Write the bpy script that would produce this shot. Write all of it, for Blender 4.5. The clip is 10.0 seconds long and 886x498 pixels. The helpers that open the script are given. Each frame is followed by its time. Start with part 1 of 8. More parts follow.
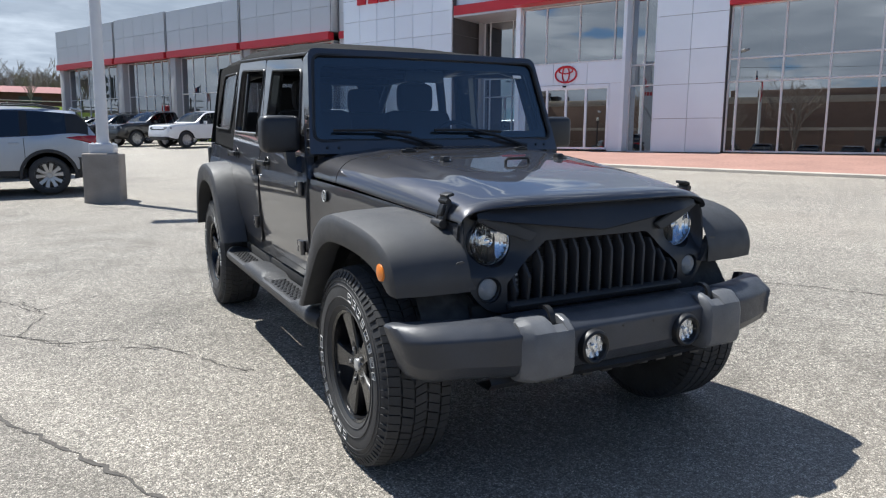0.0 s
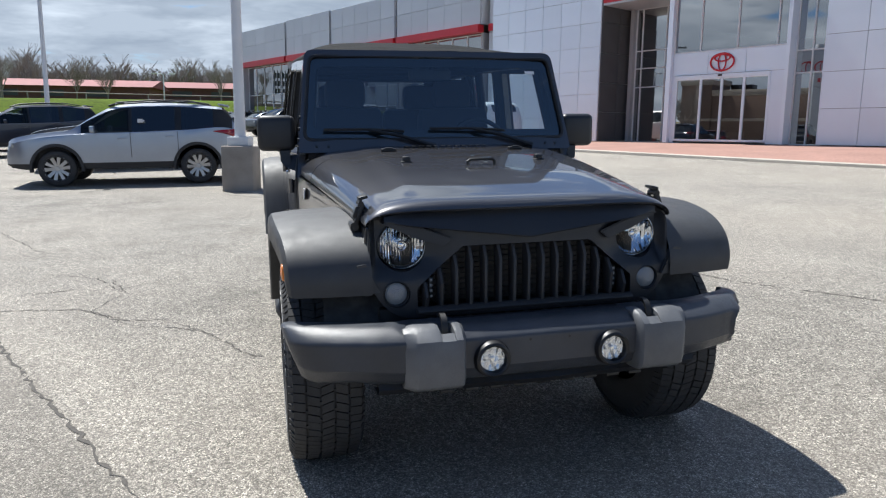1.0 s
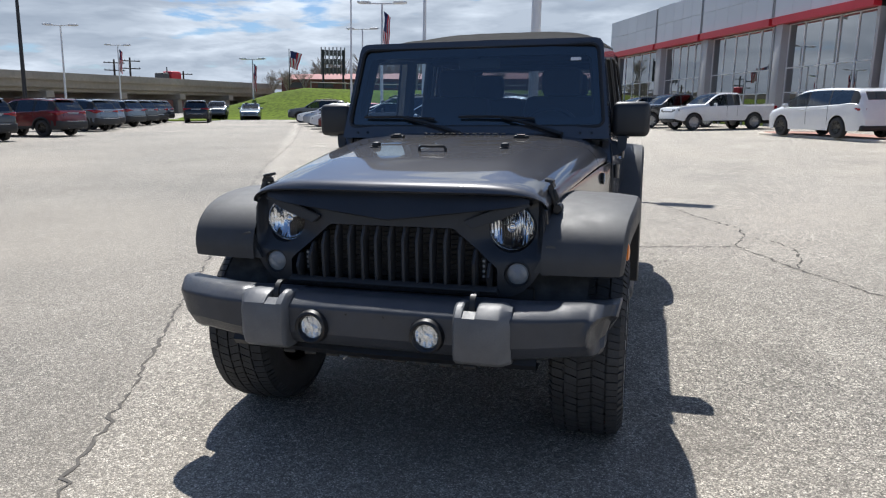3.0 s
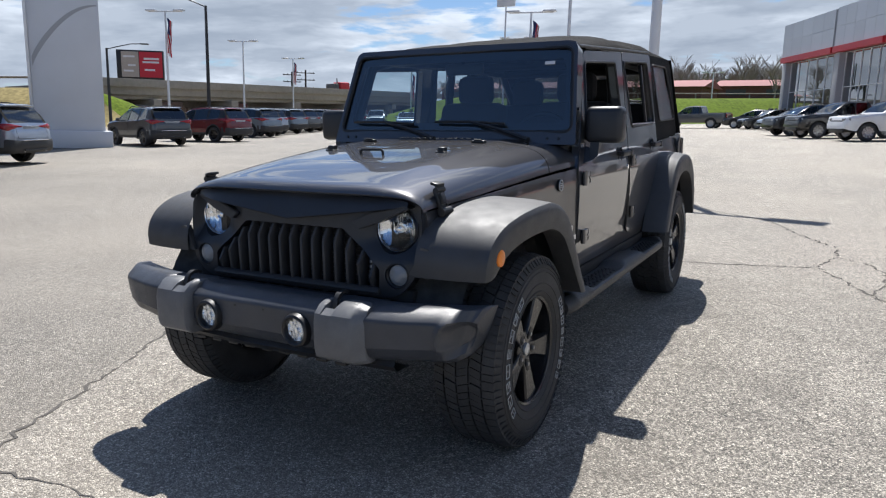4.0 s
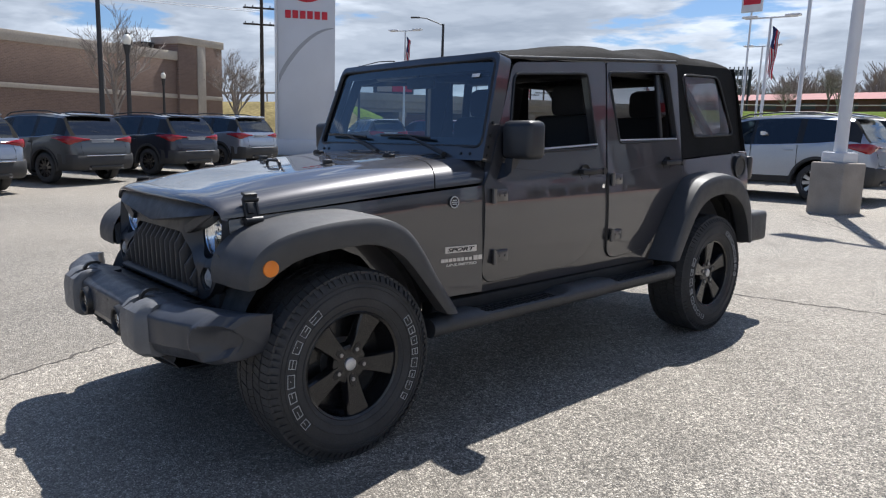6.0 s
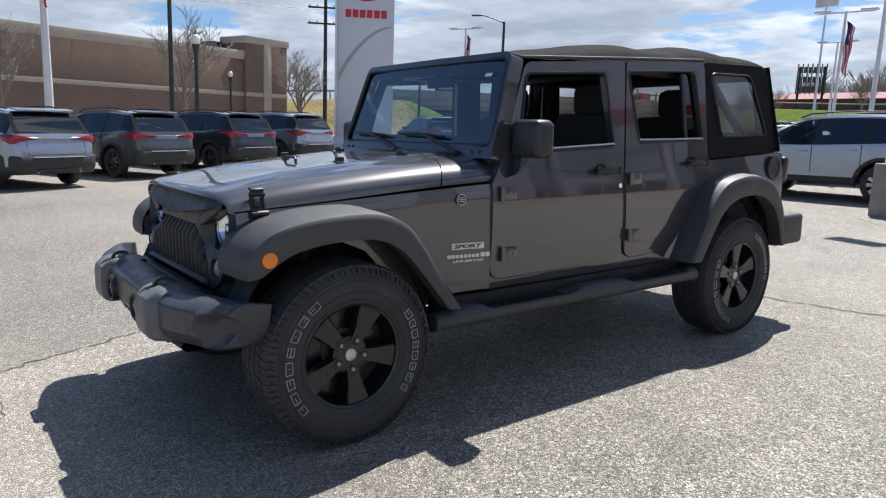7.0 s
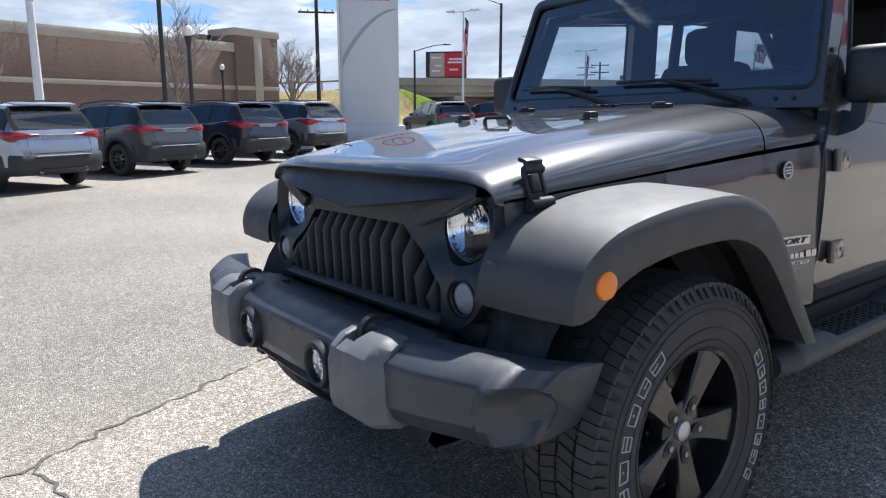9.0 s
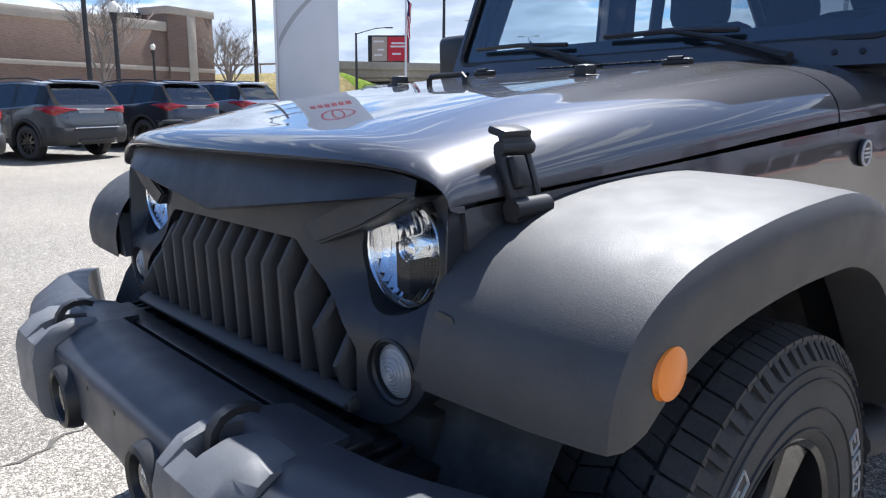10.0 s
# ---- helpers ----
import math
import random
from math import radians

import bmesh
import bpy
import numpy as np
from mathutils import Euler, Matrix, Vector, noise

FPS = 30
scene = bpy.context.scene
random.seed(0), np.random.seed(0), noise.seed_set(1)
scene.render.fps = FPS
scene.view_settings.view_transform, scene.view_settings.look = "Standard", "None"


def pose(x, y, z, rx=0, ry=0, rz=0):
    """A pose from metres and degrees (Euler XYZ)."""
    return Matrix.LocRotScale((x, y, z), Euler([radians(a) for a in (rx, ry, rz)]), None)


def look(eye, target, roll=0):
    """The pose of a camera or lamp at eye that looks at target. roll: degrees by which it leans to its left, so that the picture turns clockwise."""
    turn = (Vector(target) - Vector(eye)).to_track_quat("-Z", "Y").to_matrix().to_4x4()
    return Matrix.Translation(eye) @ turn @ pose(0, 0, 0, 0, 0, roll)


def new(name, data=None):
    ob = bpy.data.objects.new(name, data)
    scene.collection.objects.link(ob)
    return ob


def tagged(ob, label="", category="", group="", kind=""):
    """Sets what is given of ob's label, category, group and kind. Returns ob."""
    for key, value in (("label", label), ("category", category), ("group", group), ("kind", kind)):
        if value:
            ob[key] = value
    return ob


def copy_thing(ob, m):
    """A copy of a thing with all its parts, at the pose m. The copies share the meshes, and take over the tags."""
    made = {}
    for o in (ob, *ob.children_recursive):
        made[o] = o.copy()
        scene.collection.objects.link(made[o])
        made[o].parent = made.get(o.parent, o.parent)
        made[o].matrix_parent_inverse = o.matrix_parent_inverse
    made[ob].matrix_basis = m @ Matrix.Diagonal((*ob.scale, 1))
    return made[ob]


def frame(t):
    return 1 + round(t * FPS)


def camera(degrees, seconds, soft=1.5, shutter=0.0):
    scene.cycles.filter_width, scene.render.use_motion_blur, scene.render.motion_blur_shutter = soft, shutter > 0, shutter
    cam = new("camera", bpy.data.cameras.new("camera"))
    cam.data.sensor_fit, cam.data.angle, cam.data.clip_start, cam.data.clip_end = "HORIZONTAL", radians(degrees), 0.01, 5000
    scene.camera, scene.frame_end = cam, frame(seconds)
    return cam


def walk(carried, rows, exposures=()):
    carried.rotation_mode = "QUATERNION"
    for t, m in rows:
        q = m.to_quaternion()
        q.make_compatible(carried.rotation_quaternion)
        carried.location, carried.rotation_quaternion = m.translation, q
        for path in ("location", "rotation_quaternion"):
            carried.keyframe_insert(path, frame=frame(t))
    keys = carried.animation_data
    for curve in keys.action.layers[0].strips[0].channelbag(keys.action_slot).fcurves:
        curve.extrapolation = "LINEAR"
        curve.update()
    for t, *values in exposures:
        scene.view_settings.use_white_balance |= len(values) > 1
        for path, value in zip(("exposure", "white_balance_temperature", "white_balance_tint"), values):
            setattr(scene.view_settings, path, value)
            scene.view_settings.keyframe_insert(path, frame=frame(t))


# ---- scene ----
cam = camera(64.5, 10.0, soft=1.2)
PATH = [
    (0, (-1.797, -2.557, 1.343), (-0.881, -0.813, 0.997), -0.1),
    (0.5, (-1.393, -2.748, 1.339), (-0.674, -0.916, 0.982), -0.3),
    (1, (-0.949, -2.846, 1.378), (-0.456, -0.943, 1.01), -0.4),
    (1.5, (-0.486, -3.047, 1.385), (-0.242, -1.097, 1.011), -0.4),
    (2, (-0.004, -3.018, 1.358), (-0.026, -1.055, 0.978), -0.4),
    (2.5, (0.457, -3.028, 1.356), (0.169, -1.087, 0.97), -0.5),
    (3, (0.93, -2.959, 1.359), (0.392, -1.073, 0.97), -0.4),
    (3.2, (1.107, -2.857, 1.346), (0.481, -0.997, 0.962), -0.5),
    (4.3, (2.129, -2.467, 1.332), (1.076, -0.803, 0.981), 0.0),
    (4.5, (2.255, -2.329, 1.338), (1.14, -0.704, 0.996), 0.2),
    (5, (2.635, -2.065, 1.318), (1.375, -0.547, 0.986), 0.3),
    (5.5, (2.901, -1.809, 1.326), (1.529, -0.392, 0.994), 0.4),
    (6.8, (3.417, -1.375, 1.348), (1.849, -0.178, 1.019), 0.4),
    (7, (3.377, -1.414, 1.343), (1.8, -0.23, 1.008), 0.6),
    (7.5, (3.07, -1.578, 1.265), (1.464, -0.439, 0.916), 0.7),
    (8, (2.687, -1.649, 1.228), (1.07, -0.525, 0.878), 0.2),
    (8.5, (2.232, -1.59, 1.214), (0.634, -0.441, 0.858), -0.6),
    (9, (1.813, -1.505, 1.199), (0.254, -0.307, 0.833), -1.5),
    (9.5, (1.472, -1.305, 1.167), (-0.029, -0.042, 0.779), -1.5),
    (10, (1.253, -1.02, 1.134), (-0.199, 0.294, 0.726), -1.0),
]
STOPS = [(0, 0.50), (1.5, 0.45), (2.5, 0.39), (3.2, 0.40), (4.5, 0.46), (7.5, 0.60), (8.5, 0.78), (9.2, 0.90), (10, 1.09)]
walk(cam, [(t, look(eye, target, roll)) for t, eye, target, roll in PATH], [(t, stops, 5760 if t < 3 else 5850 if t < 8 else 5850 - 110 * (t - 8), 6 if t < 2 else 7.5 if t < 4 else 9) for t, stops in STOPS])

# ---- light: high sun behind the car, broken cloud ----
SUN = Vector((-0.25, 0.55, 1.0)).normalized()
sun = new("sun", bpy.data.lights.new("sun", "SUN"))
sun.data.energy, sun.data.angle, sun.data.color = 5.7, radians(0.6), (1.0, 0.905, 0.79)
sun.matrix_world = look(SUN * 60, (0, 0, 0))

world = bpy.data.worlds.new("world")
scene.world = world
world.use_nodes = True
wn, wl = world.node_tree.nodes, world.node_tree.links
wn.clear()


def wnode(kind, **props):
    n = wn.new(kind)
    for k, v in props.items():
        n.inputs[k].default_value = v
    return n


def wmath(op, a, b=None, clamp=False):
    n = wn.new("ShaderNodeMath")
    n.operation, n.use_clamp = op, clamp
    for i, v in enumerate((a, b)):
        if v is None:
            continue
        if isinstance(v, (int, float)):
            n.inputs[i].default_value = v
        else:
            wl.new(v, n.inputs[i])
    return n.outputs[0]


sky = wn.new("ShaderNodeTexSky")
sky.sky_type, sky.sun_disc = "NISHITA", False
sky.sun_elevation, sky.sun_rotation = math.asin(SUN.z), math.atan2(SUN.x, SUN.y)
sky.altitude, sky.air_density, sky.dust_density, sky.ozone_density = 200, 1.0, 0.7, 3.2
# cumulus: puffs flattened towards the horizon, bright above and grey below, thinning overhead
coord = wn.new("ShaderNodeTexCoord")
sep = wn.new("ShaderNodeSeparateXYZ")
wl.new(coord.outputs["Generated"], sep.inputs[0])


def puffs(lift, scale, detail):
    """Cloud density; lift looks a little higher up the sky."""
    up = wmath("ADD", wmath("MAXIMUM", sep.outputs[2], 0.0), lift)
    squash = wmath("DIVIDE", 1.0, wmath("ADD", wmath("MULTIPLY", up, 1.6), 0.42))
    put = wn.new("ShaderNodeCombineXYZ")
    wl.new(wmath("MULTIPLY", sep.outputs[0], squash), put.inputs[0])
    wl.new(wmath("MULTIPLY", sep.outputs[1], squash), put.inputs[1])
    wl.new(wmath("MULTIPLY", up, 6.0), put.inputs[2])
    tex = wnode("ShaderNodeTexNoise", Scale=scale, Detail=detail, Roughness=0.56, Distortion=0.15)
    wl.new(put.outputs[0], tex.inputs["Vector"])
    return tex.outputs["Fac"]


def wramp(value, a, b, c, d, smooth=False):
    n = wn.new("ShaderNodeMapRange")
    if smooth:
        n.interpolation_type = "SMOOTHSTEP"
    wl.new(value, n.inputs["Value"])
    for key, v in zip(("From Min", "From Max", "To Min", "To Max"), (a, b, c, d)):
        n.inputs[key].default_value = v
    return n.outputs[0]


density = puffs(0.0, 3.3, 11.0)
above = puffs(0.022, 3.3, 5.0)
facing = wmath("MAXIMUM", wmath("MULTIPLY", sep.outputs[1], -1.0), 0.0)
overhead = wramp(wmath("SUBTRACT", sep.outputs[2], wmath("MULTIPLY", wmath("MAXIMUM", sep.outputs[0], 0.0), 0.24)), 0.13, 0.30, -0.06, 0.125)
clearer = wmath("ADD", overhead, wmath("MULTIPLY", wmath("MULTIPLY", facing, 0.27), wramp(sep.outputs[2], 0.03, 0.28, 0.0, 1.0)))
cover = wramp(wmath("SUBTRACT", density, clearer), 0.385, 0.47, 0.0, 1.0, True)
body = wramp(wmath("SUBTRACT", density, clearer), 0.42, 0.60, 1.0, 0.30)
lit = wramp(wmath("SUBTRACT", above, density), -0.10, 0.09, 0.0, 1.0)
tone = wmath("MULTIPLY", wmath("ADD", wmath("MULTIPLY", wmath("SUBTRACT", 1.0, lit), 0.75), 0.25), body, True)
cloud = wn.new("ShaderNodeMix")
cloud.data_type = "RGBA"
cloud.inputs[6].default_value, cloud.inputs[7].default_value = (4.2, 4.65, 5.4, 1), (12.2, 12.4, 12.7, 1)
wl.new(tone, cloud.inputs[0])
mixed = wn.new("ShaderNodeMix")
mixed.data_type = "RGBA"
wl.new(cover, mixed.inputs[0])
deep = wn.new("ShaderNodeVectorMath")
deep.operation = "MULTIPLY"
deep.inputs[1].default_value = (1.0, 1.06, 1.16)
wl.new(sky.outputs[0], deep.inputs[0])
wl.new(deep.outputs[0], mixed.inputs[6])
wl.new(cloud.outputs[2], mixed.inputs[7])
back = wnode("ShaderNodeBackground", Strength=0.062)
wl.new(mixed.outputs[2], back.inputs[0])
wl.new(back.outputs[0], wn.new("ShaderNodeOutputWorld").inputs[0])


# ---- helpers of this scene ----
def mesh_of(name, bm, mat, angle=35):
    bmesh.ops.recalc_face_normals(bm, faces=bm.faces[:])
    me = bpy.data.meshes.new(name)
    bm.to_mesh(me)
    bm.free()
    me.materials.append(mat)
    me.polygons.foreach_set("use_smooth", [angle > 0] * len(me.polygons))
    if angle > 0:
        me.set_sharp_from_angle(angle=radians(angle))
    return me


def thing(name, label, category, m=None, group="", kind=""):
    """An empty at the base of a thing, to which its parts belong."""
    ob = tagged(new(name), label, category, group, kind)
    ob.empty_display_size = 0.2
    if m is not None:
        ob.matrix_basis = m
    return ob


def part(name, bm, mat, parent, label="", angle=35):
    """Links a bmesh as one mesh object under a thing or a part."""
    ob = new(name, mesh_of(name, bm, mat, angle))
    ob.parent = parent
    if label:
        ob["label"] = label
    return ob


def lone(name, bm, mat, label, category, group="", kind="", m=None, angle=35):
    ob = tagged(new(name, mesh_of(name, bm, mat, angle)), label, category, group, kind)
    if m is not None:
        ob.matrix_basis = m
    return ob


def pair(name, build, mat, parent, label="", angle=35):
    """The same part on both sides of a car; build(bm) makes the one at +x."""
    made = []
    for side in (1, -1):
        bm = bmesh.new()
        build(bm)
        if side < 0:
            for v in bm.verts:
                v.co.x *= -1
            bmesh.ops.reverse_faces(bm, faces=bm.faces[:])
        made.append(part(name, bm, mat, parent, label, angle))
    return made


def box(bm, centre, size, bevel=0.0, m=None, seg=2):
    made = bmesh.ops.create_cube(bm, size=1)["verts"]
    for v in made:
        v.co = Vector((v.co.x * size[0], v.co.y * size[1], v.co.z * size[2]))
    if bevel > 0:
        edges = list({e for v in made for e in v.link_edges})
        made = list({v for f in bmesh.ops.bevel(bm, geom=edges, offset=bevel, segments=seg, profile=0.5, affect="EDGES")["faces"] for v in f.verts} | {v for v in made if v.is_valid})
    for v in made:
        v.co = (m @ v.co if m is not None else v.co) + Vector(centre)
    return made


def rod(bm, a, b, r, r2=None, seg=12, caps=True):
    a, b = Vector(a), Vector(b)
    m = Matrix.Translation((a + b) / 2) @ (b - a).to_track_quat("Z", "Y").to_matrix().to_4x4()
    return bmesh.ops.create_cone(bm, cap_ends=caps, segments=seg, radius1=r, radius2=r if r2 is None else r2, depth=(b - a).length, matrix=m)["verts"]


def tube(bm, points, r, seg=8, caps=True):
    """A round tube along a line of points; r is one radius or one a point."""
    pts = [Vector(p) for p in points]
    radii = r if isinstance(r, (list, tuple)) else [r] * len(pts)
    rings, side = [], None
    for i, p in enumerate(pts):
        way = (pts[min(i + 1, len(pts) - 1)] - pts[max(i - 1, 0)]).normalized()
        if side is None:
            side = way.orthogonal().normalized()
        side = (side - way * side.dot(way)).normalized()
        up = way.cross(side)
        rings.append([bm.verts.new(p + radii[i] * (math.cos(2 * math.pi * k / seg) * side + math.sin(2 * math.pi * k / seg) * up)) for k in range(seg)])
    for a, b in zip(rings, rings[1:]):
        for k in range(seg):
            bm.faces.new((a[k], a[(k + 1) % seg], b[(k + 1) % seg], b[k]))
    if caps:
        bm.faces.new(rings[0][::-1])
        bm.faces.new(rings[-1])


def loft(bm, sections, closed=False, caps=False):
    rows = [[bm.verts.new(p) for p in sec] for sec in sections]
    n = len(rows[0])
    for a, b in zip(rows, rows[1:]):
        for k in range(n if closed else n - 1):
            bm.faces.new((a[k], a[(k + 1) % n], b[(k + 1) % n], b[k]))
    if caps:
        bm.faces.new(rows[0][::-1])
        bm.faces.new(rows[-1])
    return rows


def lathe(bm, profile, centre=(0, 0, 0), axis="y", seg=32):
    """Turns a profile of (radius, place along the axis) about the axis."""
    c = Vector(centre)
    secs = []
    for k in range(seg):
        a = 2 * math.pi * k / seg
        ca, sa = math.cos(a), math.sin(a)
        secs.append([c + Vector({"y": (r * ca, h, r * sa), "x": (h, r * ca, r * sa), "z": (r * ca, r * sa, h)}[axis]) for r, h in profile])
    rows = [[bm.verts.new(p) for p in sec] for sec in secs]
    for k in range(seg):
        a, b = rows[k], rows[(k + 1) % seg]
        for i in range(len(profile) - 1):
            if profile[i][0] < 1e-6 and profile[i + 1][0] < 1e-6:
                continue
            bm.faces.new((a[i], a[i + 1], b[i + 1], b[i]))
    bmesh.ops.remove_doubles(bm, verts=[v for r in rows for v in r], dist=1e-6)


def plate(bm, outer, holes, put, thick, cuts_a=(), cuts_b=()):
    """A plate with holes: outlines in two coordinates, put(a, b, depth) lays them in space; depth 0 is the face.
    The cuts split it so that it can follow a curve."""
    for depth in (0.0, thick):
        edges = []
        for line in (outer, *holes):
            vs = [bm.verts.new((a, b, depth)) for a, b in line]
            edges += [bm.edges.new((vs[i], vs[(i + 1) % len(vs)])) for i in range(len(vs))]
        bmesh.ops.triangle_fill(bm, use_beauty=True, use_dissolve=False, edges=edges)
        if not depth:
            front = edges
        else:
            for e, g in zip(front, edges):
                a, b = e.verts
                c, d = g.verts
                bm.faces.new((a, b, d, c))
    for axis, cuts in enumerate((cuts_a, cuts_b)):
        for c in cuts:
            way = Vector((1 - axis, axis, 0))
            bmesh.ops.bisect_plane(bm, geom=bm.verts[:] + bm.edges[:] + bm.faces[:], plane_co=way * c, plane_no=way)
    for v in bm.verts:
        v.co = Vector(put(*v.co))


def ring_points(cx, cz, r, n=24, r2=None):
    return [(cx + r * math.cos(2 * math.pi * k / n), cz + (r2 or r) * math.sin(2 * math.pi * k / n)) for k in range(n)]


def lerp_table(table, x):
    if x <= table[0][0]:
        return table[0][1]
    for (a, u), (b, v) in zip(table, table[1:]):
        if x <= b:
            return u + (v - u) * (x - a) / (b - a)
    return table[-1][1]


def smooth_table(table, x):
    """A Catmull-Rom curve through the table."""
    if x <= table[0][0]:
        return table[0][1]
    if x >= table[-1][0]:
        return table[-1][1]
    for i in range(len(table) - 1):
        if x <= table[i + 1][0]:
            break
    p0, p1, p2, p3 = table[max(i - 1, 0)], table[i], table[i + 1], table[min(i + 2, len(table) - 1)]
    h = p2[0] - p1[0]
    t = (x - p1[0]) / h
    m1 = (p2[1] - p0[1]) / (p2[0] - p0[0]) * h
    m2 = (p3[1] - p1[1]) / (p3[0] - p1[0]) * h
    return (2 * t**3 - 3 * t**2 + 1) * p1[1] + (t**3 - 2 * t**2 + t) * m1 + (-2 * t**3 + 3 * t**2) * p2[1] + (t**3 - t**2) * m2


def span(y0, y1, n, ease=1.0):
    return [y0 + (y1 - y0) * (i / n) ** ease for i in range(n + 1)]


def rounded(points, radii, n=5):
    """A polygon with its corners rounded; radii one a corner."""
    out = []
    for i, p in enumerate(points):
        p = Vector(p)
        r = radii[i] if isinstance(radii, (list, tuple)) else radii
        if r <= 0:
            out.append((p.x, p.y))
            continue
        a, b = Vector(points[i - 1]) - p, Vector(points[(i + 1) % len(points)]) - p
        r = min(r, a.length * 0.48, b.length * 0.48)
        a, b = p + a.normalized() * r, p + b.normalized() * r
        for k in range(n + 1):
            t = k / n
            q = a * (1 - t) ** 2 + p * 2 * t * (1 - t) + b * t**2
            out.append((q.x, q.y))
    return out


# ---- materials ----
def material(name, colour, rough=0.5, metal=0.0, grain=0.0, grain_scale=60.0, stain=0.0, stain_scale=1.5, bump=0.0, bump_scale=200.0, coat=0.0, coat_rough=0.03, rough_var=0.0, spec=0.5, per_object=0.0, object_space=True):
    """A procedural surface: base colour with fine grain and larger stains, relief, and a clear coat."""
    mat = bpy.data.materials.new(name)
    mat.use_nodes = True
    nodes, links = mat.node_tree.nodes, mat.node_tree.links
    bsdf = nodes["Principled BSDF"]
    bsdf.inputs["Base Color"].default_value = (*colour, 1)
    bsdf.inputs["Roughness"].default_value = rough
    bsdf.inputs["Metallic"].default_value = metal
    bsdf.inputs["Specular IOR Level"].default_value = spec
    bsdf.inputs["Coat Weight"].default_value = coat
    bsdf.inputs["Coat Roughness"].default_value = coat_rough
    tc = nodes.new("ShaderNodeTexCoord")
    out = tc.outputs["Object"]

    def noise_node(scale, detail=4.0):
        n = nodes.new("ShaderNodeTexNoise")
        n.inputs["Scale"].default_value, n.inputs["Detail"].default_value = scale, detail
        links.new(out, n.inputs["Vector"])
        return n.outputs["Fac"]

    colour_out = None
    for amount, scale, detail in ((grain, grain_scale, 3.0), (stain, stain_scale, 6.0)):
        if amount <= 0:
            continue
        ramp = nodes.new("ShaderNodeMapRange")
        links.new(noise_node(scale, detail), ramp.inputs["Value"])
        ramp.inputs["From Min"].default_value, ramp.inputs["From Max"].default_value = 0.3, 0.7
        ramp.inputs["To Min"].default_value, ramp.inputs["To Max"].default_value = 1 - amount, 1 + amount
        mul = nodes.new("ShaderNodeVectorMath")
        mul.operation = "SCALE"
        if colour_out is None:
            mul.inputs[0].default_value = colour
        else:
            links.new(colour_out, mul.inputs[0])
        links.new(ramp.outputs[0], mul.inputs["Scale"])
        colour_out = mul.outputs[0]
    if per_object > 0:
        info = nodes.new("ShaderNodeObjectInfo")
        ramp = nodes.new("ShaderNodeMapRange")
        links.new(info.outputs["Random"], ramp.inputs["Value"])
        ramp.inputs["To Min"].default_value, ramp.inputs["To Max"].default_value = 1 - per_object, 1 + per_object
        mul = nodes.new("ShaderNodeVectorMath")
        mul.operation = "SCALE"
        if colour_out is None:
            mul.inputs[0].default_value = colour
        else:
            links.new(colour_out, mul.inputs[0])
        links.new(ramp.outputs[0], mul.inputs["Scale"])
        colour_out = mul.outputs[0]
    if colour_out is not None:
        links.new(colour_out, bsdf.inputs["Base Color"])
    if rough_var > 0:
        ramp = nodes.new("ShaderNodeMapRange")
        links.new(noise_node(stain_scale * 3, 5.0), ramp.inputs["Value"])
        ramp.inputs["From Min"].default_value, ramp.inputs["From Max"].default_value = 0.3, 0.7
        ramp.inputs["To Min"].default_value, ramp.inputs["To Max"].default_value = max(rough - rough_var, 0.02), min(rough + rough_var, 1)
        links.new(ramp.outputs[0], bsdf.inputs["Roughness"])
    if bump > 0:
        b = nodes.new("ShaderNodeBump")
        b.inputs["Strength"].default_value = 1.0
        b.inputs["Distance"].default_value = bump
        links.new(noise_node(bump_scale, 3.0), b.inputs["Height"])
        links.new(b.outputs[0], bsdf.inputs["Normal"])
    return mat


def paint(name, colour, metal=0.6, rough=0.32):
    return material(name, colour, rough=rough, metal=metal, coat=1.0, coat_rough=0.022, grain=0.12, grain_scale=900.0, stain=0.04, stain_scale=3.0)


def glass(name, tint=(0.75, 0.85, 0.85), rough=0.0, shine=0.04):
    """A thin pane: clear or tinted, with a sheen that grows towards grazing angles."""
    mat = bpy.data.materials.new(name)
    mat.use_nodes = True
    nodes, links = mat.node_tree.nodes, mat.node_tree.links
    nodes.remove(nodes["Principled BSDF"])
    clear = nodes.new("ShaderNodeBsdfTransparent")
    clear.inputs[0].default_value = (*tint, 1)
    gloss = nodes.new("ShaderNodeBsdfGlossy")
    gloss.inputs["Roughness"].default_value = rough
    facing = nodes.new("ShaderNodeLayerWeight")
    facing.inputs[0].default_value = 0.5
    power = nodes.new("ShaderNodeMath")
    power.operation = "POWER"
    links.new(facing.outputs["Facing"], power.inputs[0])
    power.inputs[1].default_value = 4.5
    ramp = nodes.new("ShaderNodeMapRange")
    links.new(power.outputs[0], ramp.inputs["Value"])
    ramp.inputs["To Min"].default_value, ramp.inputs["To Max"].default_value = shine, 1.0
    mix = nodes.new("ShaderNodeMixShader")
    links.new(ramp.outputs[0], mix.inputs[0])
    links.new(clear.outputs[0], mix.inputs[1])
    links.new(gloss.outputs[0], mix.inputs[2])
    links.new(mix.outputs[0], nodes["Material Output"].inputs[0])
    return mat


